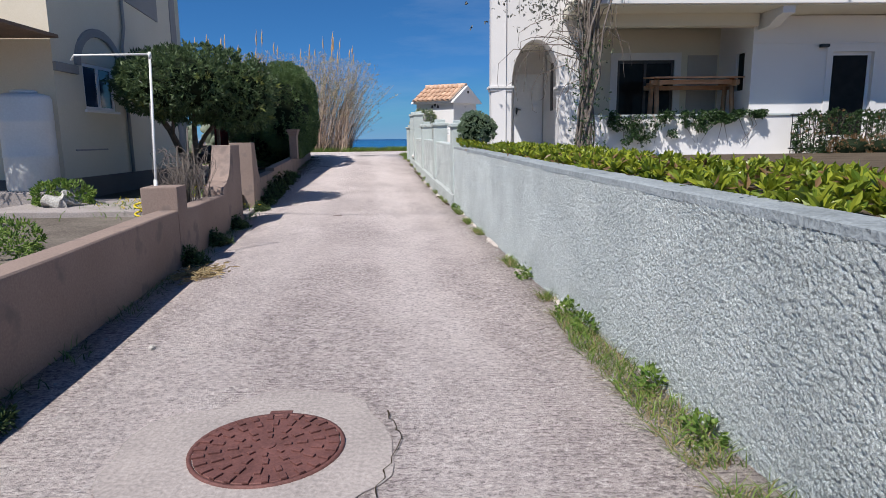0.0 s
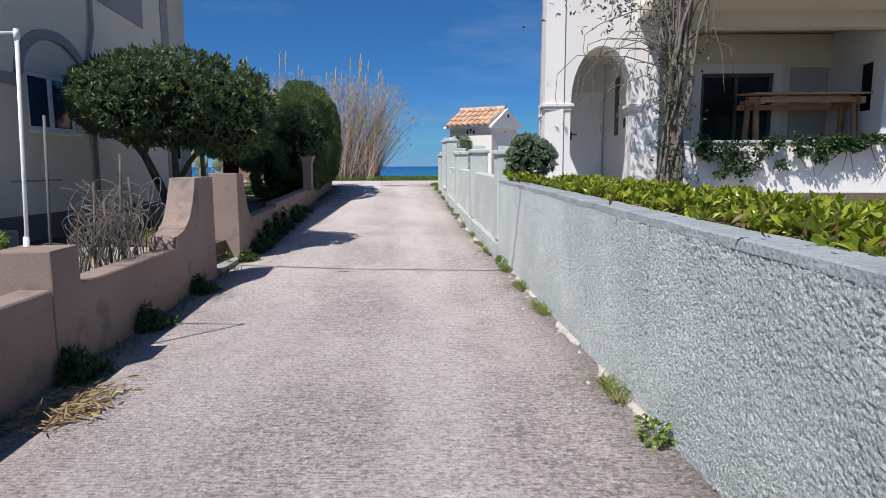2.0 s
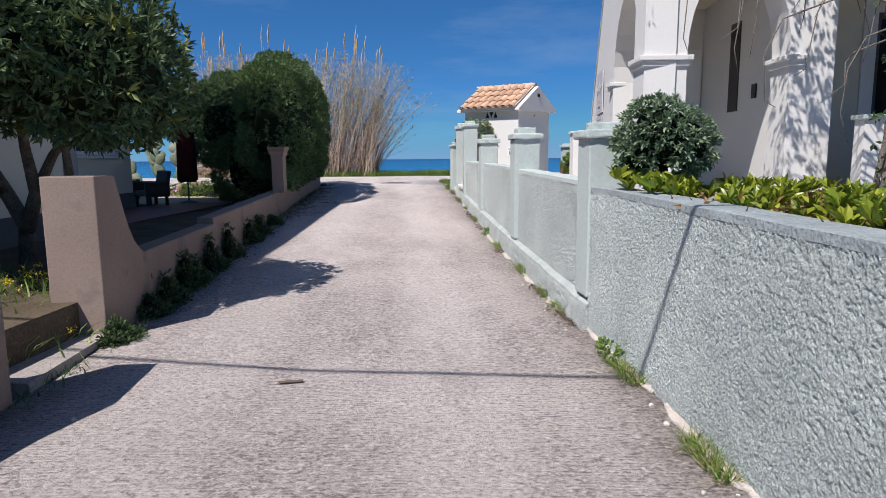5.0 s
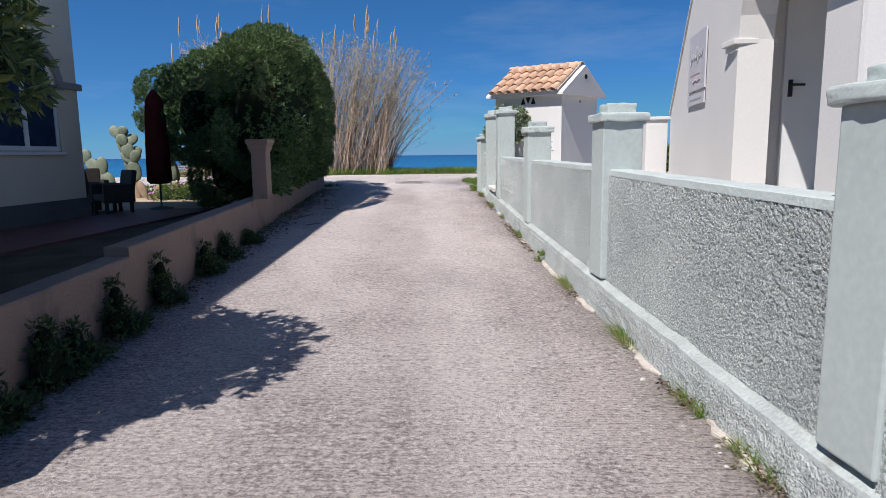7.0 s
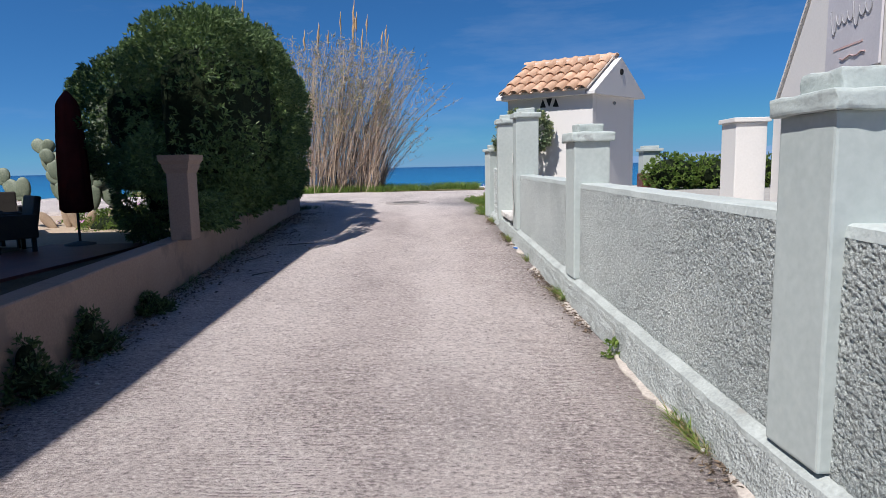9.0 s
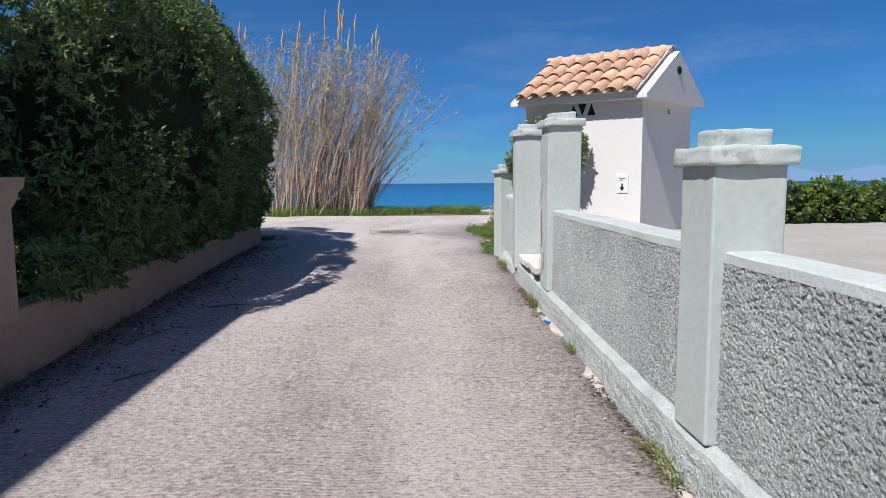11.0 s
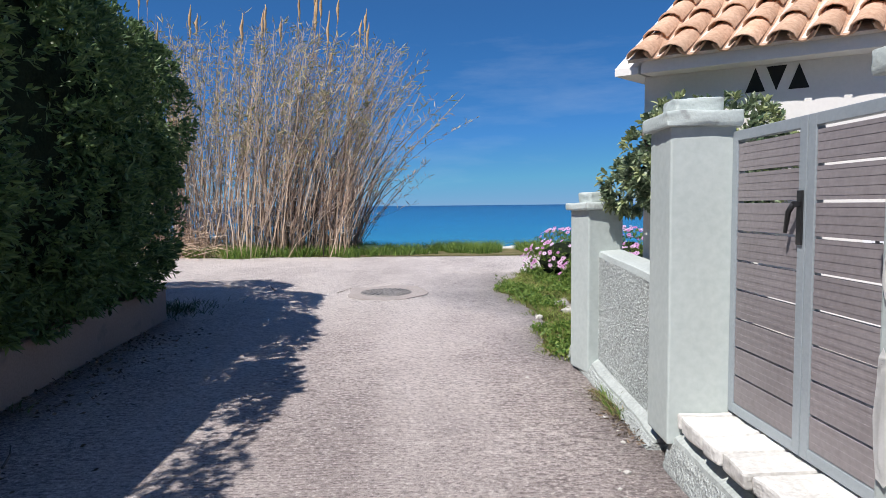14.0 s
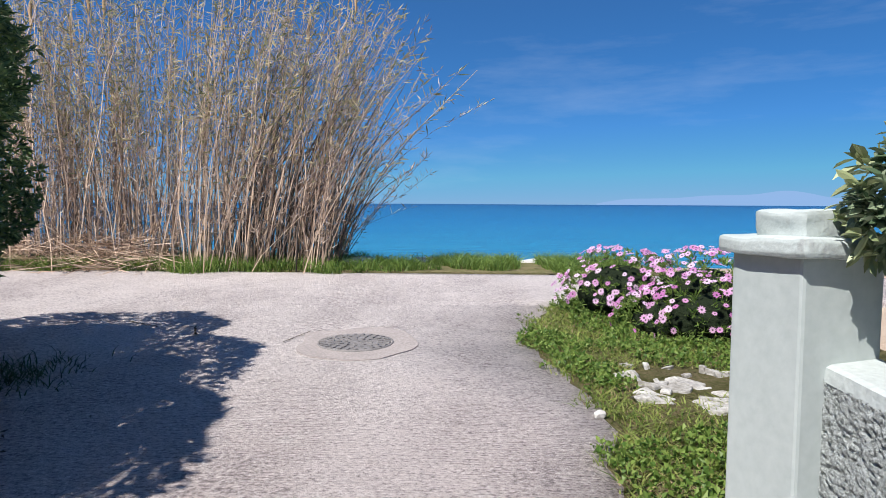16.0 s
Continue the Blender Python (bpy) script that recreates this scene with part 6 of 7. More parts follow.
def wall_end_shrub(x, y, z, k):
    per = 10
    cs = np.column_stack([x + rng.normal(size=k) * 0.07, y + rng.normal(size=k) * 0.12, z + rng.uniform(0.02, 0.13, k)])
    ang, tilt = rng.uniform(0, 2 * math.pi, k * per), rng.uniform(0.3, 1.6, k * per)
    v, f = broad_leaves(np.repeat(cs, per, 0), np.column_stack([np.cos(ang) * tilt, np.sin(ang) * tilt, np.ones(k * per)]), 0.12, 0.046)
    th = thing("low_shrub", (x, y, z), "bright yellow-green broad-leaved low shrub beside the pillar", "shrub", "row of low shrubs on the wall")
    tagged(mesh_part("leaves", v, f, M_LAUREL, th), kind="stuff")


wall_end_shrub(0.86, 12.62, 1.27, 9)
wall_end_shrub(0.98, 12.25, 1.25, 9)


def climbing_vine():
    th = thing("climbing_vine", (3.49, 13.55, 1.05), "twisted grey vine climbing to the balcony with withered leaves", "vine")
    for i in range(15):
        a = i * 0.9
        r = 0.05 + 0.15 * rng.random()
        top = Vector((3.49 + float(rng.normal()) * 0.22, 13.45, float(rng.uniform(4.2, 5.8))))
        base = Vector((3.42 + float(rng.normal()) * 0.06, 13.55, 1.05))
        pts = []
        for j in range(14):
            q = j / 13
            kink = Vector((noise.noise(Vector((i, q * 6, 1))), 0.5 * noise.noise(Vector((i, q * 6, 4))), 0)) * 0.13 * min(q * 4, 1)
            sw = r * (0.6 + 0.5 * math.sin(q * 6 + i))
            pts.append(base.lerp(top, q) + kink + Vector((math.cos(a + q * 4) * sw, math.sin(a + q * 4) * sw * 0.5, 0)))
        rad = float(rng.uniform(0.014, 0.042))
        part("stem", tube(pts, [rad * (1 - 0.5 * j / 13) for j in range(14)], 6), M_VINE, th)
    for i in range(44):
        s0 = Vector((3.49 + float(rng.normal()) * 0.12, 13.5, float(rng.uniform(2.4, 4.6))))
        reach = -abs(float(rng.normal())) * 0.7 - 0.1 if rng.random() < 0.75 else abs(float(rng.normal())) * 0.35 + 0.1
        e = s0 + Vector((reach, float(rng.uniform(-0.1, 0.5)), float(rng.uniform(-0.1, 0.7))))
        m = (s0 + e) / 2 + Vector((0, -0.06, float(rng.uniform(0.05, 0.3))))
        hang = e + Vector((reach * 0.25 + float(rng.normal()) * 0.06, 0, -float(rng.uniform(0.2, 0.9))))
        tip = hang + Vector((float(rng.normal()) * 0.1, 0, -float(rng.uniform(0.05, 0.3))))
        part("twig", tube([s0, m, e, (e + hang) / 2 + Vector((reach * 0.1, 0, 0.05)), hang, tip], [0.012, 0.010, 0.008, 0.006, 0.005, 0.003], 5), M_VINE, th)
    n = 900
    p = np.column_stack([rng.normal(2.75, 0.55, n), rng.uniform(13.45, 14.3, n), rng.uniform(3.3, 5.2, n)])
    keep = (p[:, 2] > 4.5 - 0.9 * rng.random(n)) | (np.abs(p[:, 0] - 3.49) < 0.3)
    v, f = sprigs(p[keep], np.tile([0, -0.3, -0.8], (int(keep.sum()), 1)), 3, 0.08, 0.035, 0.7, 0)
    tagged(mesh_part("withered_leaves", v, f, M_GREYLEAF, th, "grey-green and withered leaves"), kind="stuff")
    n = 170
    p = np.column_stack([rng.normal(3.45, 0.2, n), rng.uniform(13.3, 13.6, n), rng.uniform(1.2, 3.4, n)])
    v, f = sprigs(p, np.tile([0, -0.6, -0.3], (n, 1)), 3, 0.07, 0.035, 0.7, 0)
    tagged(mesh_part("leaves", v, f, M_IVY, th), kind="stuff")


climbing_vine()


def parapet_creeper():
    th = thing("parapet_creeper", (5.6, 14.5, 1.0), "dark green creeper hanging over the white veranda parapet", "creeper")
    n = 1900
    x = rng.uniform(4.2, 7.75, n)
    depth = np.interp(x, [4.2, 4.8, 5.6, 6.3, 6.8, 7.75], [0.75, 0.85, 0.9, 0.5, 0.28, 0.20]) * (0.75 + 0.35 * np.sin(x * 7.1) * np.sin(x * 3.3))
    z = 2.02 - rng.random(n) ** 0.9 * depth
    y = 14.50 - rng.random(n) ** 2 * 0.18
    p = np.column_stack([x, y, z])
    keep = lumpy(p, 3.2, 1.0, 2.0) > -0.18
    v, f = sprigs(p[keep], np.tile([0, -0.8, -0.2], (int(keep.sum()), 1)), 3, 0.07, 0.042, 0.6, 0)
    tagged(mesh_part("leaves", v, f, M_IVY, th), kind="stuff")
    for i in range(14):
        x0 = float(rng.uniform(4.2, 7.6))
        part("runner", tube([(x0, 14.5, 1.95), (x0 + 0.1, 14.49, 1.7), (x0 + float(rng.normal()) * 0.2, 14.5, 1.3)], [0.01, 0.008, 0.003], 5), M_VINE, th)


parapet_creeper()


# ---- reeds at the shore ----
def cane(base, tip, bend, r=0.013, k=6):
    b, t = Vector(base), Vector(tip)
    pts = []
    for i in range(k):
        s = i / (k - 1)
        pts.append(b.lerp(t, s) + Vector((bend[0], bend[1], 0)) * (s * s - s) + Vector((0, 0, 0.12 * abs(bend[0]) * (s - s * s))))
    return pts


def reed_bed():
    th = thing("reed_bed", (-7.4, 37.5, 0.76), "tall dry giant reeds with buff plumes at the shore", "reeds")
    V, F, n = [], [], 0
    LV, LA = [], []
    plumes = []
    for i in range(820):
        u = rng.random()
        x = -12.2 + 8.1 * u ** 0.85
        y = 37.4 + rng.normal() * 0.55
        h = (5.5 - 3.0 * rng.random() ** 1.6) * float(np.interp(x, [-12, -6, -4.6, -3.7], [1.0, 1.0, 0.95, 0.85]))
        lean = np.interp(x, [-12, -8, -6.4, -5.4, -4.3], [-0.1, 0.2, 0.8, 1.3, 1.5]) * rng.uniform(0.3, 1.3) + rng.normal() * 0.62
        tipz = 0.75 + math.sqrt(max(h * h - min(lean * lean, 6), 1.5))
        tip = (x + lean, y + rng.normal() * 0.4 - 0.2, tipz)
        pts = [q + Vector((rng.normal(), rng.normal(), 0)) * 0.05 * (0.2 + j / 5) for j, q in enumerate(cane((x, y, 0.7), tip, (lean * rng.uniform(0.2, 1.1) + rng.normal() * 0.25, rng.normal() * 0.4)))]
        r0 = rng.uniform(0.006, 0.016)
        ring = []
        for j, p in enumerate(pts):
            rr = r0 * (1 - 0.7 * j / 5)
            V += [(p.x + rr, p.y - rr * 0.5, p.z), (p.x - rr, p.y - rr * 0.5, p.z), (p.x, p.y + rr, p.z)]
        for j in range(5):
            a = n + j * 3
            for q in range(3):
                F.append((a + q, a + (q + 1) % 3, a + 3 + (q + 1) % 3, a + 3 + q))
        n += 18
        for q in range(int(rng.integers(30, 52))):
            s = 1 - 0.86 * rng.random() ** 1.35
            j = min(int(s * 5), 4)
            p = pts[j].lerp(pts[j + 1], s * 5 - j)
            LV.append(tuple(p))
            aa = rng.uniform(0, 2 * math.pi)
            LA.append((math.cos(aa) * 0.7 + lean * 0.15, math.sin(aa) * 0.7, rng.uniform(-0.3, 1.2)))
        if rng.random() < 0.10 and x < -4.8 and h > 4.3:
            plumes.append((pts[-1], rng.uniform(0.5, 0.95), lean * 0.4))
    # the one long cane leaning far out
    far = [Vector(q) for q in ((-4.3, 37.3, 0.7), (-3.7, 37.1, 2.0), (-2.9, 37.0, 3.1), (-2.1, 36.9, 3.85), (-1.45, 36.9, 4.5))]
    part("leaning_cane", tube(far, [0.016, 0.014, 0.011, 0.008, 0.004], 6), M_CANE, th)
    for q in range(60):
        s = rng.uniform(0.45, 0.86) * 4
        j = int(s)
        LV.append(tuple(far[j].lerp(far[min(j + 1, 4)], s - j)))
        LA.append((rng.normal() * 0.5 + 0.5, rng.normal() * 0.5, rng.normal() * 0.5 + 0.4))
    tagged(mesh_part("cane_growth", V, F, M_CANES, th), kind="stuff")
    LV, LA = np.array(LV), np.array(LA)
    green = (LV[:, 2] > 2.2 + 1.6 * rng.random(len(LV))) & (rng.random(len(LV)) < 0.8)
    v, f = leaf_cards(LV[green], LA[green], 0.22, 0.022, 0.2)
    tagged(mesh_part("reed_leaves", v, f, M_REEDLEAF, th, "narrow grey-green and straw leaves"), kind="stuff")
    v, f = leaf_cards(LV[~green], LA[~green] * np.array([1, 1, 1.3]), 0.17, 0.016, 0.2)
    tagged(mesh_part("dry_reed_leaves", v, f, M_REEDDRY, th, "dry mauve-grey and buff leaf shreds"), kind="stuff")
    for p, ln, lean in plumes:
        d = Vector((0.05 + lean * 0.06, 0, 1)).normalized()
        stem = tube([p - d * 0.3, p + d * 0.35], 0.006, 4)
        b0 = p + d * 0.3
        pb = tube([b0 + d * ln * s + Vector((0.012 * math.sin(9 * s), 0, 0)) for s in np.linspace(0, 1, 7)], [0.006, 0.022, 0.032, 0.034, 0.028, 0.016, 0.003], 7)
        for w in pb.verts:
            w.co += Vector((noise.noise(w.co * 22), noise.noise(w.co * 22 + Vector((3, 3, 3))), 0)) * 0.022
        part("plume", joined(stem, pb), M_PLUME, th, "buff feathery plume")
    # dark thick canes leaning out over the shore
    for i in range(46):
        x = float(rng.uniform(-6.6, -4.1))
        ln = float(rng.uniform(0.5, 2.1))
        hh = float(rng.uniform(1.8, 4.2))
        part("leaning_cane", tube(cane((x, 37.15 + float(rng.normal()) * 0.3, 0.7), (x + ln, 37.0, 0.75 + hh), (ln * 0.7 + float(rng.normal()) * 0.3, 0.1)), [0.019, 0.017, 0.014, 0.011, 0.008, 0.004], 5), M_BARK, th)
    # fallen straw at the foot
    k = 3200
    c = np.column_stack([-12.5 + 5.2 * rng.random(k) ** 1.1, rng.normal(36.75, 0.35, k), 0.78 + rng.random(k) ** 2 * 0.55])
    a = np.column_stack([rng.normal(size=k), rng.normal(size=k) * 0.7, rng.normal(size=k) * 0.35])
    v, f = leaf_cards(c, a, 0.75, 0.016, 0.1)
    tagged(mesh_part("fallen_straw", v, f, M_CANES, th, "tangle of fallen straw"), kind="stuff")


reed_bed()


# ---- grass and weeds ----
def grass_area(name, sample, count, height, width, mat, label, lean=0.4):
    xy = sample(count)
    z = gz(xy[:, 1]) - 0.01
    v, f = blades(xy, z, height, width, lean)
    return tagged(mesh_part(name, v, f, mat), label, "grass", kind="stuff")


def shore_strip(k):
    x = rng.uniform(-13, 1.5, k)
    y = rng.uniform(35.9, 38.5, k)
    keep = (y > 36.22 + 0.20 * np.sin(x * 2.1) + 0.12 * np.sin(x * 5) + np.interp(x, [-5, -3.5], [0, 0.25])) & (lumpy(np.column_stack([x, y, x * 0]), 1.3, 1.0) > np.interp(x, [-13, -4.4, -3.8, 1.5], [-0.6, -0.6, -0.05, -0.15]))
    return np.column_stack([x, y])[keep]


def right_verge(k):
    x = rng.uniform(-1.05, 1.9, k)
    y = rng.uniform(27.3, 34.2, k)
    edge = np.interp(y, [27.3, 28, 29.1, 30.2, 31.2, 32.3, 33.2, 34.2], [-0.62, -0.78, -0.56, -0.72, -1.0, -0.75, -0.42, 0.2]) + 0.08 * np.sin(y * 7) + rng.normal(size=k) * 0.05
    rock = ((x - 0.15) / 0.55) ** 2 + ((y - 29.9) / 0.55) ** 2
    keep = (x > edge) & ((y < 33.4) | (x < 1.5)) & (rock > 1.0 - 0.5 * rng.random(k)) & (lumpy(np.column_stack([x, y, x * 0]), 1.9, 1.0, 3.0) > -0.8)
    return np.column_stack([x, y])[keep]


def verge_soil():
    bm = bmesh.new()
    rows = []
    for y in np.arange(27.2, 34.0, 0.3):
        e = float(np.interp(y, [27.3, 28, 29.1, 30.2, 31.2, 32.3, 33.2, 34.2], [-0.66, -0.82, -0.60, -0.76, -1.04, -0.79, -0.46, 0.16]))
        rows.append([bm.verts.new((e + (2.4 - e) * k / 6, y, float(gz(y)) + (0.012 if k else -0.01) + 0.02 * noise.noise(Vector((k, y, 1))))) for k in range(7)])
    for a, b in zip(rows, rows[1:]):
        for k in range(6):
            bm.faces.new((a[k], a[k + 1], b[k + 1], b[k]))
    bmesh.ops.solidify(bm, geom=bm.faces[:], thickness=0.08)
    m = material("mossy_earth", (0.09, 0.10, 0.03), (0.24, 0.19, 0.11), 2.5, 30, 0.95, 0.8, 0.03, spec=0.1)
    tagged(part("verge_earth", bm, m), "mossy earth under the grass verge", "ground", kind="structure")
    bm = plate([(-13, 36.45), (-9, 36.35), (-5, 36.5), (-3, 36.42), (0, 36.5), (2, 36.4), (2, 38.9), (-13, 38.9)], 0.66, 0.785)
    tagged(part("shore_bank", bm, m), "low mossy bank between lane and shore", "ground", kind="structure")


verge_soil()
grass_area("shore_grass", shore_strip, 34000, 0.24, 0.017, M_GRASS, "fresh green grass strip along the shore edge")
grass_area("shore_dry_grass", shore_strip, 2000, 0.12, 0.012, M_DRYGRASS, "dry straw-coloured grass along the shore edge")
grass_area("verge_grass", right_verge, 36000, 0.06, 0.012, M_VERGE, "short green grass verge beside the lane", 0.6)
grass_area("verge_dry_grass", right_verge, 5500, 0.05, 0.010, M_DRYGRASS, "dry blades in the grass verge", 0.6)


def clover(k=8000):
    xy = right_verge(k)
    xy = xy[lumpy(np.column_stack([xy, xy[:, :1] * 0]), 1.1, 1.0, 9.0) > -0.1]
    p = np.column_stack([xy, gz(xy[:, 1]) + rng.uniform(0.03, 0.09, len(xy))])
    v, f = sprigs(p, np.tile([0, 0, 0.4], (len(p), 1)), 4, 0.04, 0.028, 0.8, 0)
    tagged(mesh_part("clover_patch", v, f, M_GRASS), "patches of clover leaves in the verge", "plant", kind="stuff")


clover()


def wall_weeds():
    """Grass and weeds growing in the joint at the foot of both walls."""
    def right_foot(k):
        y = rng.uniform(1.2, 27, k)
        dens = np.interp(y, [1.2, 4.6, 5.2, 9, 20, 23, 27], [0.55, 0.30, -0.06, -0.10, -0.10, -0.16, 0.0])
        w = np.interp(y, [1.2, 4.5, 6, 27], [0.30, 0.24, 0.10, 0.09])
        keep = np.array([noise.noise(Vector((q * 1.7, 0, 3))) for q in y]) > 0.02 - dens
        x = np.array([rx(q) for q in y]) - 0.03 - rng.random(k) * w
        return np.column_stack([x, y])[keep]

    def left_foot(k):
        y = rng.uniform(2.0, 27, k)
        keep = np.array([noise.noise(Vector((q * 1.3, 5, 3))) for q in y]) > -0.05
        x = np.array([lx(q) for q in y]) + 0.02 + rng.random(k) ** 2 * 0.2
        return np.column_stack([x, y])[keep]

    grass_area("wall_foot_grass", right_foot, 11000, 0.10, 0.007, M_GRASS, "green grass tufts in the joint at the wall's foot", 0.6)
    grass_area("wall_foot_dry_grass", right_foot, 8000, 0.075, 0.006, M_DRYGRASS, "dry grass tufts in the joint at the wall's foot", 0.8)
    grass_area("left_foot_grass", left_foot, 1800, 0.09, 0.009, M_HEDGE, "grass growing at the foot of the low wall", 0.6)
    spots = [(13.7, 0.20), (14.15, 0.30), (14.75, 0.40), (15.1, 0.28), (15.75, 0.42), (16.65, 0.44), (17.95, 0.36), (18.75, 0.34), (19.9, 0.18), (3.2, 0.3), (12.9, 0.16), (10.6, 0.2), (9.0, 0.2), (7.6, 0.2)]
    for y, h in spots:
        g = float(gz(y))
        leafy_mound("wall_weed", [(lx(y) + 0.07, y, g + h * 0.62, 0.07, 0.10, h * 0.42), (lx(y) + 0.10, y - 0.03, g + h * 0.34, 0.11, 0.17, h * 0.34), (lx(y) + 0.14, y + 0.02, g + h * 0.14, 0.13, 0.24, h * 0.18)], 150, 7, 0.045, 0.017, M_WEED, "dark green weed clump against the low wall", "weed", 0.7, "weeds along the low wall")
    for y, h in ((3.0, 0.12), (3.6, 0.14), (4.7, 0.16), (5.1, 0.14), (6.6, 0.14), (12.4, 0.14), (18.6, 0.10)):
        leafy_mound("wall_foot_weed", [(rx(y) - 0.10, y, float(gz(y)) + h * 0.45, 0.07, 0.12, h * 0.5)], 26, 6, 0.04, 0.022, M_GRASS, "leafy green weed at the roughcast wall's foot", "weed", 0.0, "weeds along the roughcast wall")


wall_weeds()


def daisy_bush(name, blobs, flowers, label):
    th = leafy_mound(name, blobs, 2400 if flowers > 100 else 350, 8, 0.06, 0.016, M_GRASS, label, "flowers", 0.66)
    p, o = crown_points(blobs, flowers, 0.10, 2.5, 0.0)
    up = o[:, 2] > -0.15
    keep = up & (lumpy(p, 2.2, 1.0, 6.0) > -0.25)
    p, o = p[keep] + o[keep] * 0.05, unit(o[keep] + np.array([-0.3, -0.5, 0.5]) + rng.normal(size=(int(keep.sum()), 3)) * 0.35)
    V, F, C, CF = [], [], [], []
    n = m = 0
    for q, d in zip(p, o):
        d = Vector(d)
        u = d.orthogonal().normalized()
        w = d.cross(u)
        r = float(rng.uniform(0.030, 0.050))
        V.append(tuple(Vector(q)))
        for i in range(20):
            a = 2 * math.pi * i / 20
            rr = r if i % 2 else r * 0.62
            V.append(tuple(Vector(q) + (u * math.cos(a) + w * math.sin(a)) * rr + d * 0.004))
        for i in range(20):
            F.append((n, n + 1 + i, n + 1 + (i + 1) % 20))
        n += 21
        for i in range(6):
            a = 2 * math.pi * i / 6
            C.append(tuple(Vector(q) + (u * math.cos(a) + w * math.sin(a)) * r * 0.24 + d * 0.006))
        CF.append(tuple(range(m, m + 6)))
        m += 6
    tagged(mesh_part("blossoms", V, F, M_PETAL, th, "mauve and white daisy blossoms"), kind="stuff")
    tagged(mesh_part("blossom_eyes", C, CF, M_BROWNFRAME, th, "dark blossom centres"), kind="stuff")


daisy_bush("daisy_bush", [(0.30, 32.75, 0.95, 0.75, 0.8, 0.52), (1.10, 32.2, 0.95, 0.8, 0.85, 0.55), (0.85, 31.5, 0.85, 0.55, 0.5, 0.42), (1.9, 32.2, 0.9, 0.6, 0.7, 0.45), (0.55, 31.75, 0.78, 0.5, 0.5, 0.34), (1.45, 31.2, 0.75, 0.5, 0.4, 0.36)], 1900, "large daisy bush full of mauve blossoms on the verge")
daisy_bush("garden_daisies", [(-7.6, 26.9, 0.55, 0.7, 0.7, 0.40), (-8.4, 27.2, 0.5, 0.7, 0.8, 0.36), (-9.2, 28.4, 0.5, 1.0, 1.0, 0.30), (-8.2, 28.6, 0.5, 1.1, 1.0, 0.38)], 320, "garden bed of green leaves and pale daisies")


def yellow_flowers(name, x, y, z, k):
    th = thing(name, (x, y, z), "patch of small yellow wild flowers in green leaves", "flowers", "yellow flower patches")
    xy = np.column_stack([rng.normal(x, 0.35, k * 8), rng.normal(y, 0.45, k * 8)])
    v, f = blades(xy, np.full(len(xy), z), 0.14, 0.014, 0.5)
    tagged(mesh_part("leaves", v, f, M_GRASS, th), kind="stuff")
    c = np.column_stack([rng.normal(x, 0.33, k), rng.normal(y, 0.42, k), z + rng.uniform(0.09, 0.17, k)])
    v, f = sprigs(c, np.tile([0, -0.2, 0.3], (k, 1)), 6, 0.022, 0.018, 1.0, 0)
    tagged(mesh_part("blossoms", v, f, M_YELLOW, th), kind="stuff")


yellow_flowers("yellow_flower_patch", -4.2, 10.1, 0.42, 60)
yellow_flowers("yellow_flower_patch", -4.1, 12.6, 0.14, 50)
yellow_flowers("yellow_flower_patch", -4.4, 13.4, 0.40, 40)


# ---- yard clutter on the left ----
def dry_tangle(x, y, z, size, count):
    th = thing("dry_vine_tangle", (x, y, z), "tangle of dry curling grey vine stems on stakes", "vine", "dry tangles in the yard")
    for i in range(count):
        c = Vector((x + float(rng.normal()) * size * 0.35, y + float(rng.normal()) * size * 0.35, z))
        pts = []
        a0, hh, r = float(rng.uniform(0, 6)), float(rng.uniform(0.5, 1.0)) * size * 2.1, float(rng.uniform(0.12, 0.38)) * size
        for j in range(15):
            s = j / 14
            pts.append(c + Vector((math.cos(a0 + s * 8) * r * (0.5 + 0.8 * s), math.sin(a0 + s * 8) * r * (0.5 + 0.8 * s), hh * math.sin(s * 2.6))))
        part("dry_stem", tube(pts, [0.0055 * (1 - 0.5 * j / 14) for j in range(15)], 5), M_VINE, th)
    for i in range(2):
        q = Vector((x + 0.12 * i, y + 0.1 * i, z))
        part("stake", tube([q, q + Vector((0.05 * (1 - 2 * i), 0.0, size * (2.6 - 0.5 * i)))], 0.012, 6), M_BARK, th)


dry_tangle(-3.42, 9.65, 0.45, 0.46, 46)
dry_tangle(-3.36, 9.05, 0.45, 0.36, 34)
tagged(part("garden_stake", tube([(-3.45, 8.55, 0.4), (-3.43, 8.6, 1.95)], 0.012, 6), M_GREYTRIM), "thin dark garden stake", "stake")
tagged(part("garden_hose", tube([(-3.42 + 0.05 * math.sin(a), 7.98 + 0.06 * math.cos(a), 0.43 + 0.045 * a * 0.35) for a in np.linspace(0, 19, 60)], 0.012, 6), M_YELLOWHOSE), "coiled yellow garden hose by the pillar", "hose")
tagged(part("yard_rock", roughened(box(-5.70, -5.28, 9.8, 10.1, 0.41, 0.68, 0.12), 0.12, 6, 3), M_FLATSTONE), "pale weathered rock in the yard", "rock")
tagged(part("low_post", box(-5.9, -5.6, 7.9, 8.1, 0.35, 1.25, 0.01), M_PATCH), "grey concrete post in the yard", "post")


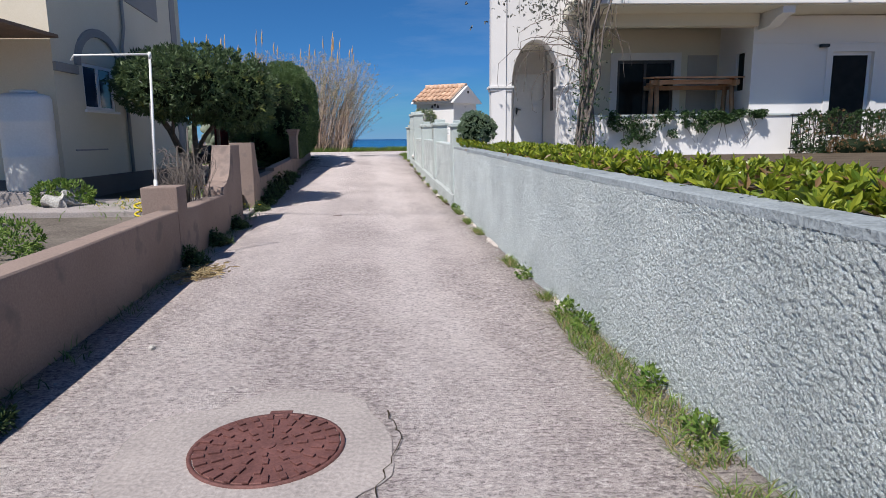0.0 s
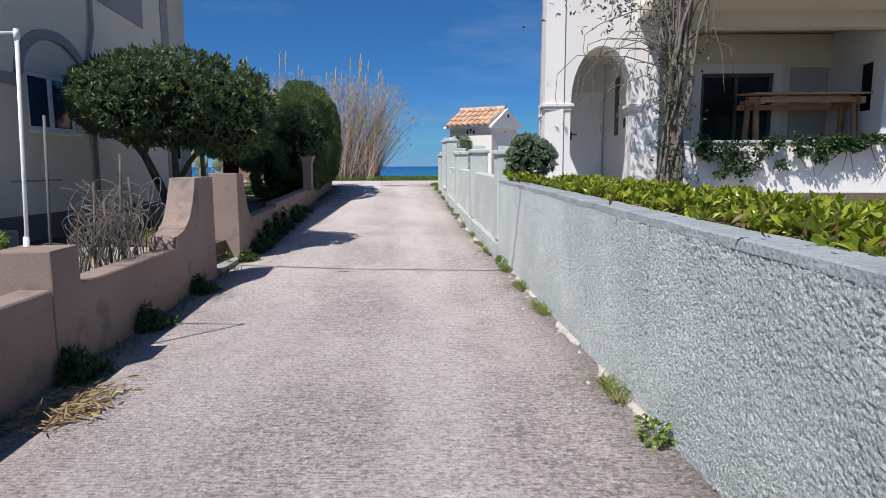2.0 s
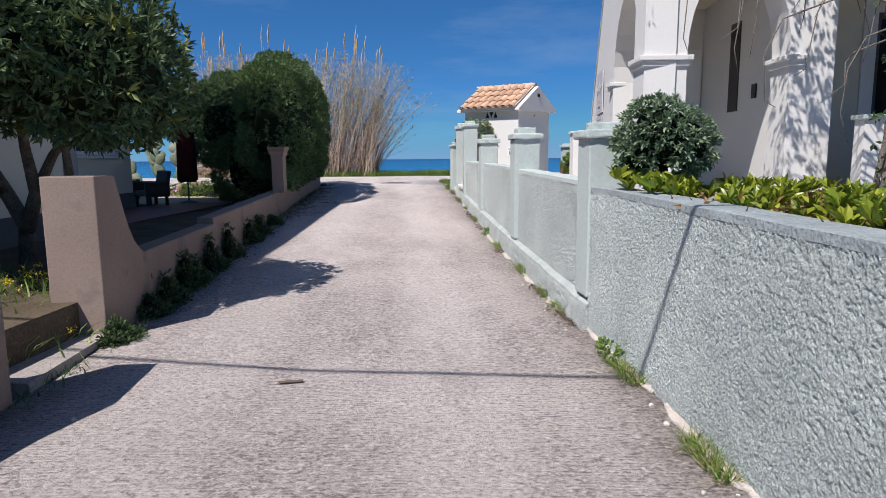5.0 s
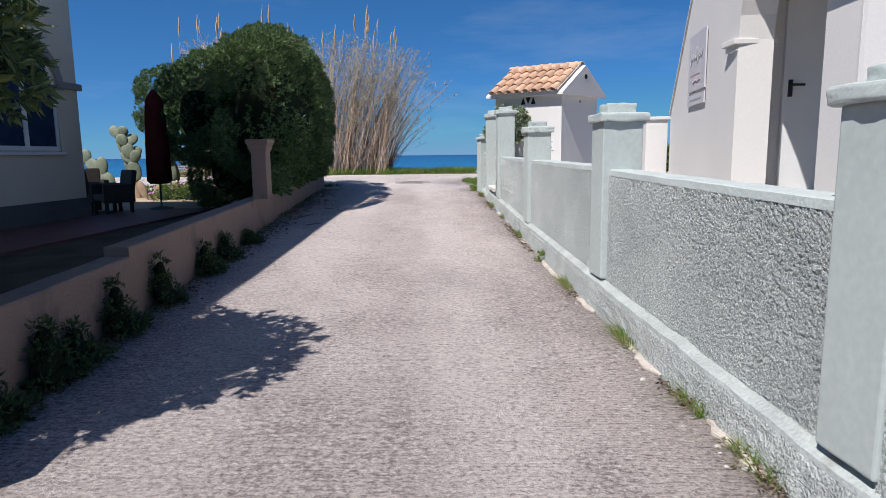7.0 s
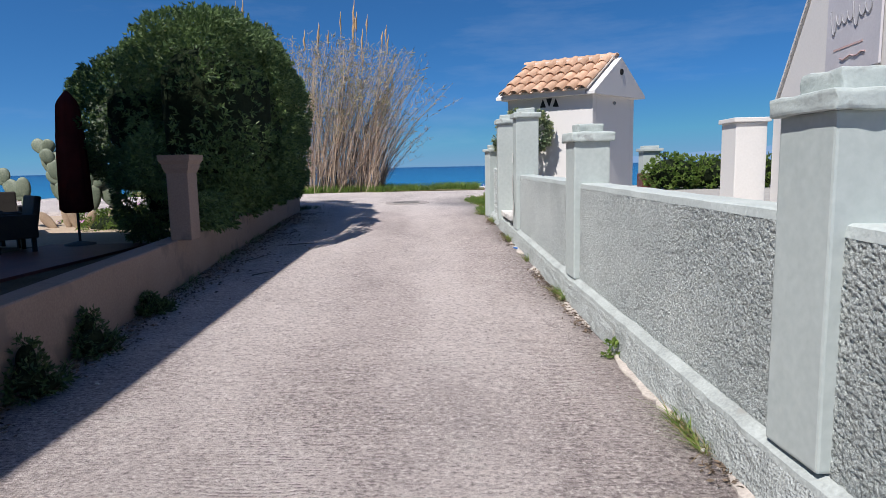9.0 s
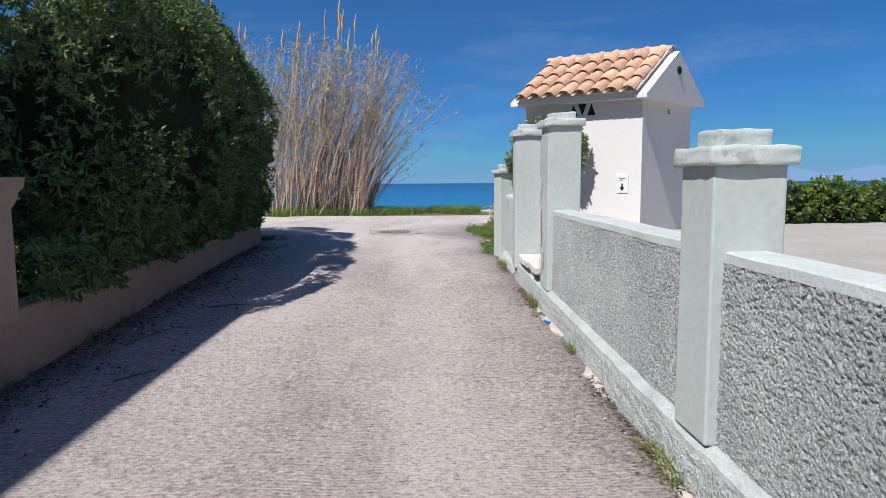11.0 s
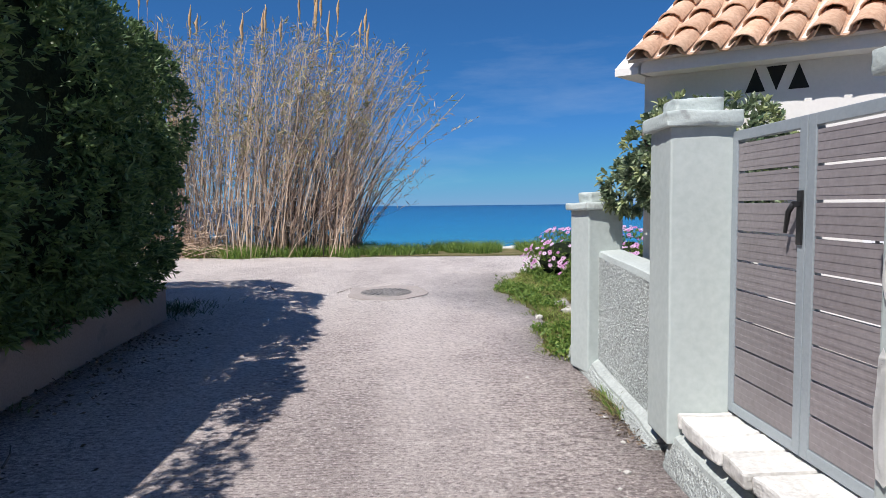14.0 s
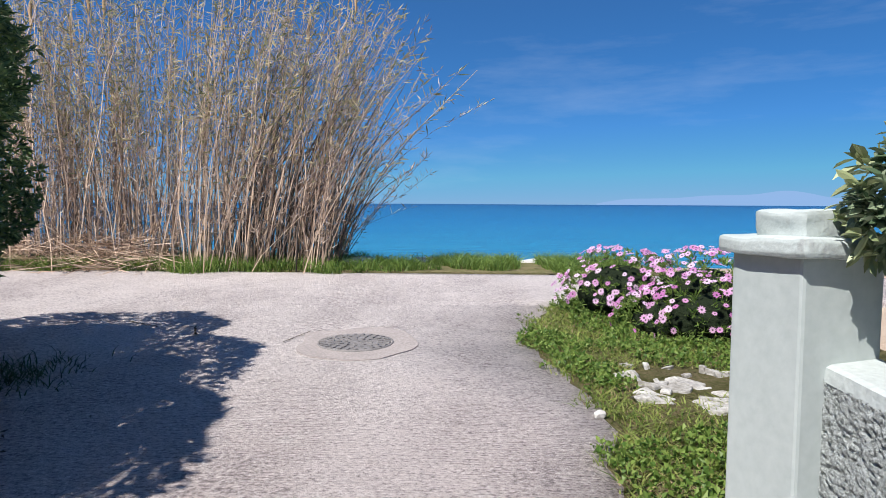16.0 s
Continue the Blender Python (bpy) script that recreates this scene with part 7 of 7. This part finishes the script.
def canopy_creeper():
    th = thing("canopy_creeper", (-7.0, 9.7, 3.3), "leafless brown creeper over the timber canopy", "creeper")
    for i in range(120):
        p = Vector((float(rng.uniform(-8.2, -6.25)), float(rng.uniform(9.5, 9.75)), float(rng.uniform(2.9, 4.2))))
        q = p + Vector((float(rng.normal()) * 0.4, -0.1, float(rng.normal()) * 0.4))
        part("twig", tube([p, (p + q) / 2 + Vector((0, -0.08, 0.08)), q], [0.012, 0.009, 0.004], 5), M_BARK, th)
    n = 900
    c = np.column_stack([rng.uniform(-8.2, -6.2, n), rng.uniform(9.4, 9.75, n), rng.uniform(2.95, 4.6, n)])
    v, f = sprigs(c, np.tile([0, -0.4, -0.4], (n, 1)), 3, 0.07, 0.03, 0.8, 0)
    tagged(mesh_part("dry_leaves", v, f, M_DRYLEAF, th), kind="stuff")


canopy_creeper()


def parasol():
    x, y = -7.45, 24.4
    th = thing("closed_parasol", (x, y, 0.4), "closed dark red canvas parasol on a pole in the garden", "parasol")
    part("pole", tube([(x, y, 0.4), (x, y, 2.96)], 0.02, 8), M_GREYTRIM, th)
    prof = [(0.17, 0.98), (0.235, 1.04), (0.22, 1.6), (0.20, 2.2), (0.16, 2.72), (0.13, 2.80), (0.03, 2.95)]
    bm = lathe(x, y, prof, 20)
    for w in bm.verts:
        a = math.atan2(w.co.y - y, w.co.x - x)
        k = 1 + 0.16 * math.sin(a * 8)
        w.co.x, w.co.y = x + (w.co.x - x) * k, y + (w.co.y - y) * k
    part("canvas", bm, M_RED, th)
    part("base", lathe(x, y, [(0.24, 0.40), (0.24, 0.46), (0.05, 0.5)], 16), M_GREYTRIM, th)


parasol()


def prickly_pear():
    th = thing("prickly_pear", (-9.9, 28.3, 0.45), "prickly pear cactus with old brown stems and green pads", "cactus")

    def pad(c, d, ln, wd, mat, nm):
        d = Vector(d).normalized()
        side = d.cross(Vector((0.2, -1, 0.1))).normalized()
        nrm = d.cross(side)
        bm = bmesh.new()
        bmesh.ops.create_uvsphere(bm, u_segments=14, v_segments=8, radius=1)
        for v in bm.verts:
            q = v.co.copy()
            v.co = Vector(c) + d * (q.z * ln * 0.5 + ln * 0.5) + side * q.x * wd * 0.5 * (1 + 0.15 * q.z) + nrm * q.y * 0.04
        for fc in bm.faces:
            fc.smooth = True
        part(nm, bm, mat, th)
        return Vector(c) + d * ln

    for i in range(6):
        c = Vector((-8.5 - 0.24 * i, 27.3 + float(rng.normal()) * 0.25, 0.42))
        d = Vector((float(rng.normal()) * 0.3 - (0.5 if i > 3 else 0), 0, 1))
        levels = 5 if i == 1 else 3
        for lv in range(levels):
            ln = float(rng.uniform(0.42, 0.62))
            old = lv < levels - 2
            c2 = pad(c, d, ln, 0.20 if old else 0.32, M_CACTUSOLD if old else M_CACTUS, "stem" if old else "pad")
            if lv >= 1:
                for q in (-1, 1):
                    pad(c2 - d.normalized() * 0.08, d + Vector((q * float(rng.uniform(0.6, 1.4)), float(rng.normal()) * 0.4, 0.1)), float(rng.uniform(0.32, 0.50)), 0.28, M_CACTUS, "pad")
            c, d = c2, d + Vector((float(rng.normal()) * 0.4, 0, 0.2))


prickly_pear()


def wicker_chair():
    th = thing("wicker_armchair", (0, 0, 0), "dark wicker garden armchair in the shade", "chair", "wicker armchairs")
    part("seat", box(-0.3, 0.3, -0.28, 0.28, 0.28, 0.42, 0.03), M_WICKER, th)
    part("backrest", moved(box(-0.3, 0.3, -0.05, 0.05, 0, 0.5, 0.03), Matrix.Translation((0, 0.27, 0.40)) @ Matrix.Rotation(radians(-10), 4, "X")), M_WICKER, th)
    for s in (-1, 1):
        part("armrest", box(s * 0.33 - 0.05, s * 0.33 + 0.05, -0.3, 0.3, 0.25, 0.62, 0.025), M_WICKER, th)
        for q in (-1, 1):
            part("leg", box(s * 0.3 - 0.03, s * 0.3 + 0.03, q * 0.24 - 0.03, q * 0.24 + 0.03, 0, 0.3), M_WICKER, th)
    return th


ch = wicker_chair()
ch.matrix_basis = pose(-10.0, 26.0, 0.40, 0, 0, 40)
copy_thing(ch, pose(-8.05, 23.6, 0.40, 0, 0, -40))
copy_thing(ch, pose(-8.85, 24.3, 0.40, 0, 0, 150))
tagged(part("garden_tiles", box(-8.05, -6.3, 18.0, 24.5, 0.39, 0.44), M_CLAY), "dark red tiled garden path along the cream house", "paving", kind="structure")


# ---- things on the road ----
def manhole(x, y, r, metal, label):
    z = float(gz(y)) + 0.006
    th = thing("manhole_cover", (x, y, z), label, "manhole cover", "manhole covers")
    part("frame_ring", lathe(x, y, [(r, z - 0.03), (r, z + 0.006), (r - 0.018, z + 0.006), (r - 0.02, z - 0.004)], 40), metal, th)
    part("lid", lathe(x, y, [(r - 0.026, z - 0.03), (r - 0.026, z + 0.004), (r - 0.03, z + 0.006)], 40), metal, th)
    for rr, k, ln, wd in ((r * 0.86, 26, 0.055, 0.030), (r * 0.66, 18, 0.055, 0.028), (r * 0.44, 12, 0.05, 0.028), (r * 0.26, 8, 0.035, 0.022)):
        for i in range(k):
            a = 2 * math.pi * i / k + rr
            m = Matrix.Translation((x + rr * math.cos(a), y + rr * math.sin(a), z + 0.006)) @ Matrix.Rotation(a, 4, "Z")
            part("raised_bar", moved(box(-ln / 2, ln / 2, -wd / 2, wd / 2, -0.002, 0.010, 0.003), m), metal, th)
    part("boss", cylinder(x, y, z + 0.004, z + 0.012, r * 0.1), metal, th)
    return th


def patch(name, x, y, r, label):
    bm = bmesh.new()
    k = 48
    z = float(gz(y))
    ring = []
    for i in range(k):
        a = 2 * math.pi * i / k
        q = r * (1 + 0.24 * noise.noise(Vector((math.cos(a) * 1.7, math.sin(a) * 1.7, x))) + 0.03 * noise.noise(Vector((math.cos(a) * 9, math.sin(a) * 9, 1))))
        ring.append(bm.verts.new((x + q * math.cos(a), y + q * math.sin(a), float(gz(y + q * math.sin(a))) + 0.011)))
    bm.faces.new(ring)
    ext = bmesh.ops.extrude_face_region(bm, geom=bm.faces[:])
    for v in [g for g in ext["geom"] if isinstance(g, bmesh.types.BMVert)]:
        v.co.z -= 0.03
    tagged(part(name, bm, M_PATCH), label, "paving", kind="structure")


patch("trim_patch_1", -0.72, 3.0, 0.66, "ring of smooth mortar round the manhole")
patch("trim_patch_2", -2.63, 31.05, 0.60, "ring of smooth mortar round the manhole")
mh = manhole(-0.72, 3.03, 0.365, M_RUST, "rusty red-brown cast iron manhole cover with raised bars")
mh.location.z += 0.008
part("hinge_tab", box(-0.80, -0.68, 3.39, 3.44, 0.008, 0.026, 0.003), M_RUST, mh)
mh2 = manhole(-2.63, 31.05, 0.37, M_IRON, "worn grey cast iron manhole cover with raised bars")
mh2.location.z += 0.008


def twig_and_litter():
    z = float(gz(13.0))
    tagged(part("fallen_leaf", moved(roughened(box(-0.10, 0.10, -0.02, 0.02, 0, 0.012, 0.004), 0.012, 8, 2), Matrix.Translation((-1.55, 11.95, float(gz(11.95)) + 0.008)) @ Matrix.Diagonal((0.8, 0.8, 0.5, 1)) @ Matrix.Rotation(radians(12), 4, "Z")), M_BROWN), "dry brown curled leaf on the concrete", "leaf")
    tagged(part("bottle_scrap", moved(roughened(box(-0.09, 0.09, -0.015, 0.015, 0, 0.03, 0.006), 0.012, 12, 2), Matrix.Translation((rx(23.0) - 0.12, 23.0, float(gz(23.0)) + 0.01)) @ Matrix.Diagonal((0.6, 0.6, 0.6, 1)) @ Matrix.Rotation(radians(115), 4, "Z")), M_BLUE), "crumpled bright blue plastic scrap at the wall's foot", "litter")
    n = 260
    c = np.column_stack([rng.normal(lx(8) + 0.42, 0.12, n), rng.normal(7.0, 0.2, n), np.full(n, 0.04) + rng.random(n) * 0.03])
    v, f = leaf_cards(c, rng.normal(size=(n, 3)) * np.array([1, 1, 0.15]), 0.13, 0.02)
    tagged(mesh_part("dry_leaf_litter", v, f, M_DRYGRASS), "heap of dry palm-like leaf litter at the wall's foot", "leaf litter", kind="stuff")
    n = 2600
    y = rng.uniform(14.5, 29.0, n)
    x = np.array([lx(q) for q in y]) + 0.03 + np.abs(rng.normal(size=n)) * np.interp(y, [14.5, 20, 23, 29], [0.10, 0.16, 0.38, 0.30])
    keep = lumpy(np.column_stack([x, y, x * 0]), 1.6, 1.0, 12.0) > -0.25
    c = np.column_stack([x, y, gz(y) + 0.012 + rng.random(n) * 0.012])[keep]
    v, f = leaf_cards(c, rng.normal(size=(len(c), 3)) * np.array([1, 1, 0.18]), 0.040, 0.018)
    tagged(mesh_part("hedge_leaf_litter", v, f, M_LITTER), "dead brown leaves dropped along the low wall's foot", "leaf litter", kind="stuff")
    for i, (x0, y0, a0, ln) in enumerate(((-3.9, 22.3, 70, 0.55), (-3.7, 23.6, 20, 0.4), (-4.0, 25.2, 120, 0.35), (-3.5, 21.4, 50, 0.3))):
        d = Vector((math.cos(radians(a0)), math.sin(radians(a0)), 0)) * ln
        zz = float(gz(y0)) + 0.018
        tagged(part("fallen_twig", tube([(x0, y0, zz), (x0 + d.x * 0.5 + 0.02, y0 + d.y * 0.5, zz + 0.012), (x0 + d.x, y0 + d.y, float(gz(y0 + d.y)) + 0.016)], [0.008, 0.006, 0.003], 5), M_BARK), "dry brown twig on the concrete below the hedge", "twig", "fallen twigs")
    stone = bpy.data.meshes.new("pebble")
    bm = bmesh.new()
    bmesh.ops.create_icosphere(bm, subdivisions=1, radius=1)
    for w in bm.verts:
        w.co *= 1 + 0.25 * noise.noise(w.co * 2)
    bm.to_mesh(stone)
    bm.free()
    stone.materials.append(M_PEBBLE)

    def pebble(x, y, s):
        ob = tagged(new("pebble", stone), "small bleached pebble on the concrete", "stone", "loose pebbles")
        ob.matrix_basis = pose(x, y, float(gz(y)) + s * 0.35, 0, 0, float(rng.uniform(0, 360))) @ Matrix.Diagonal((s, s * 0.8, s * 0.6, 1))

    for i in range(190):
        y = float(rng.uniform(2, 27))
        side = rng.random() < 0.72
        x = rx(y) - 0.06 - abs(float(rng.normal())) * 0.18 if side else lx(y) + 0.1 + abs(float(rng.normal())) * 0.3
        pebble(x, y, float(rng.uniform(0.006, 0.012) + 0.016 * rng.random() ** 4))
    pebble(-1.9, 4.55, 0.03)
    pebble(-0.63, 29.15, 0.055)
    for i in range(26):
        a, q = float(rng.uniform(0, 6.28)), float(rng.random()) ** 0.5
        x, y = 0.15 + math.cos(a) * q * 0.55, 29.9 + math.sin(a) * q * 0.6
        s = float(rng.uniform(0.03, 0.15))
        tagged(part("flat_stone", roughened(moved(box(-s, s, -s * 0.7, s * 0.7, -0.05, 0.022, 0.012), pose(x, y, float(gz(y)) + 0.012, 0, 0, float(rng.uniform(0, 180)))), 0.055, 6, 2), M_FLATSTONE), "flat pale stone sunk in the grass", "stone", "flat stones in the verge")
    tagged(part("shore_rock", roughened(box(-4.5, -3.5, 37.4, 38.0, 0.70, 0.92, 0.08), 0.08, 3, 3), M_STONE), "flat pale rock on the shore bank", "rock")
    for x0, x1, y0 in ((-2.8, -1.6, 38.35), (-1.2, 0.4, 38.45), (0.8, 2.0, 38.4)):
        tagged(part("shore_rock", roughened(box(x0, x1, y0, y0 + 0.5, 0.68, 0.84, 0.06), 0.07, 3, 3), M_STONE), "flat pale rock on the shore bank", "rock", "rocks on the shore bank")


twig_and_litter()

# far things behind the hut
fp = thing("yard_pillar", (3.3, 29.3, 1.0), "grey-green pillar with a brick foot in the far yard", "pillar")
part("shaft", box(3.1, 3.5, 29.1, 29.5, 1.35, 1.86, 0.01), M_PILLAR, fp)
part("brick_foot", box(3.08, 3.52, 29.08, 29.52, 1.0, 1.35, 0.008), M_CLAY, fp, "red brick foot")
part("cap", box(3.05, 3.55, 29.05, 29.55, 1.86, 1.93, 0.01), M_CAP, fp)
part("cap_block", box(3.13, 3.47, 29.13, 29.47, 1.93, 1.99, 0.01), M_CAP, fp)
gp = thing("fence_post", (3.65, 29.3, 1.0), "thin green painted metal fence post", "fence post")
part("post", box(3.62, 3.68, 29.27, 29.33, 1.0, 1.85, 0.004), M_BLUEGLASS, gp)


def far_hills():
    verts, faces = [], []
    k = 60
    for i in range(k + 1):
        x = 900 + i * 62
        h = 150 * math.sin(math.pi * min(i / k * 1.1, 1)) ** 0.7 * (0.55 + 0.45 * noise.noise(Vector((i * 0.16, 0, 3)))) + 6
        verts += [(x, 4780, -3), (x, 4780, max(h, 1)), (x, 4800, -3)]
    for i in range(k):
        a, b = i * 3, i * 3 + 3
        faces += [(a, b, b + 1, a + 1), (a + 1, b + 1, b + 2, a + 2)]
    m = bpy.data.materials.new("hills_haze_glow")
    m.use_nodes = True
    nt = m.node_tree
    # flat blue emission paints the haze; the sun does not light these hills
    e = nt.nodes.new("ShaderNodeEmission")
    e.inputs["Color"].default_value, e.inputs["Strength"].default_value = (0.21, 0.345, 0.58, 1), 1.0
    nt.links.new(e.outputs[0], nt.nodes["Material Output"].inputs["Surface"])
    tagged(mesh_part("backdrop_hills", verts, faces, m), "hills on the far shore, haze given as an even blue glow", "hills", kind="structure")


far_hills()


def corner_grass(k):
    return np.column_stack([rng.normal(-5.25, 0.28, k), rng.normal(29.7, 0.3, k)])


grass_area("corner_grass", corner_grass, 700, 0.10, 0.010, M_IVY, "shaded grass patch at the low wall's end", 0.6)


def road_crack(pts, w=0.006):
    """A narrow open crack in the concrete."""
    bm = bmesh.new()
    rows = []
    for i in range(len(pts) - 1):
        for k in range(8):
            f = k / 8
            x = pts[i][0] + (pts[i + 1][0] - pts[i][0]) * f + 0.03 * noise.noise(Vector((i * 3 + f * 5, 1, pts[0][1])))
            y = pts[i][1] + (pts[i + 1][1] - pts[i][1]) * f + 0.03 * noise.noise(Vector((i * 3 + f * 5, 7, pts[0][0])))
            ww = w * (0.5 + abs(noise.noise(Vector((i + f * 6, 3, 3)))))
            z = float(gz(y)) + 0.0125
            rows.append((bm.verts.new((x - ww, y - ww * 0.5, z)), bm.verts.new((x + ww, y + ww * 0.5, z))))
    for a, b in zip(rows, rows[1:]):
        bm.faces.new((a[0], a[1], b[1], b[0]))
    bmesh.ops.solidify(bm, geom=bm.faces[:], thickness=0.012)
    tagged(part("trim_crack", bm, M_SOIL), "narrow dark crack in the concrete lane", "crack", kind="structure")


road_crack([(-3.35, 31.0), (-3.2, 31.5), (-2.7, 31.75), (-2.2, 31.8)], 0.012)
road_crack([(-5.4, 31.9), (-4.9, 31.6), (-4.5, 31.65), (-4.3, 31.2)], 0.015)
road_crack([(-0.22, 2.4), (-0.15, 2.75), (-0.08, 3.1), (-0.2, 3.45)], 0.004)


def mortar_edge():
    """Ragged pale mortar spilt on the concrete along the wall's foot."""
    y = 5.2
    while y < 23.3:
        ln = float(rng.uniform(0.5, 1.6))
        bm = bmesh.new()
        rows = []
        k = max(int(ln / 0.045), 6)
        off = 0.085 if y > 13 else 0.015
        for i in range(k + 1):
            yy = y + ln * i / k
            end = min(1.0, 5.0 * min(i, k - i) / k + 0.15)
            w = end * (0.045 + 0.05 * noise.noise(Vector((yy * 2.3, 1, 9))) + 0.035 * noise.noise(Vector((yy * 11, 4, 9))) + 0.02 * noise.noise(Vector((yy * 29, 4, 2))))
            g, x = float(gz(yy)), rx(yy) - off
            rows.append([bm.verts.new(q) for q in ((x + 0.03, yy, g + 0.022), (x - w * 0.5, yy, g + 0.018 + 0.006 * noise.noise(Vector((yy * 15, 2, 2)))), (x - max(w, 0.012), yy, g + 0.010), (x - max(w, 0.012) - 0.004, yy, g - 0.02))])
        for a, b in zip(rows, rows[1:]):
            for j in range(3):
                bm.faces.new((a[j], b[j], b[j + 1], a[j + 1]))
        tagged(part("mortar_spill", bm, M_SPILL), "ragged pale mortar spilt along the wall's foot", "mortar", "mortar spills", kind="structure")
        y += ln + float(rng.uniform(0.1, 0.9))


mortar_edge()


def dark_seams():
    """Dead leaves and soil gathered in the joint between lane and footing."""
    k = 2600
    y = rng.uniform(13.2, 26.5, k)
    x = np.array([rx(q) for q in y]) - 0.085 - np.abs(rng.normal(size=k)) * 0.05
    keep = lumpy(np.column_stack([y, y * 0, y * 0]), 0.9, 1.0, 21.0) > -0.05
    c = np.column_stack([x, y, gz(y) + 0.008 + rng.random(k) * 0.02])[keep]
    v, f = leaf_cards(c, rng.normal(size=(len(c), 3)) * np.array([1, 1, 0.2]), 0.035, 0.014)
    tagged(mesh_part("joint_litter", v, f, M_LITTER), "dead leaves and soil in the joint at the footing", "leaf litter", kind="stuff")


dark_seams()
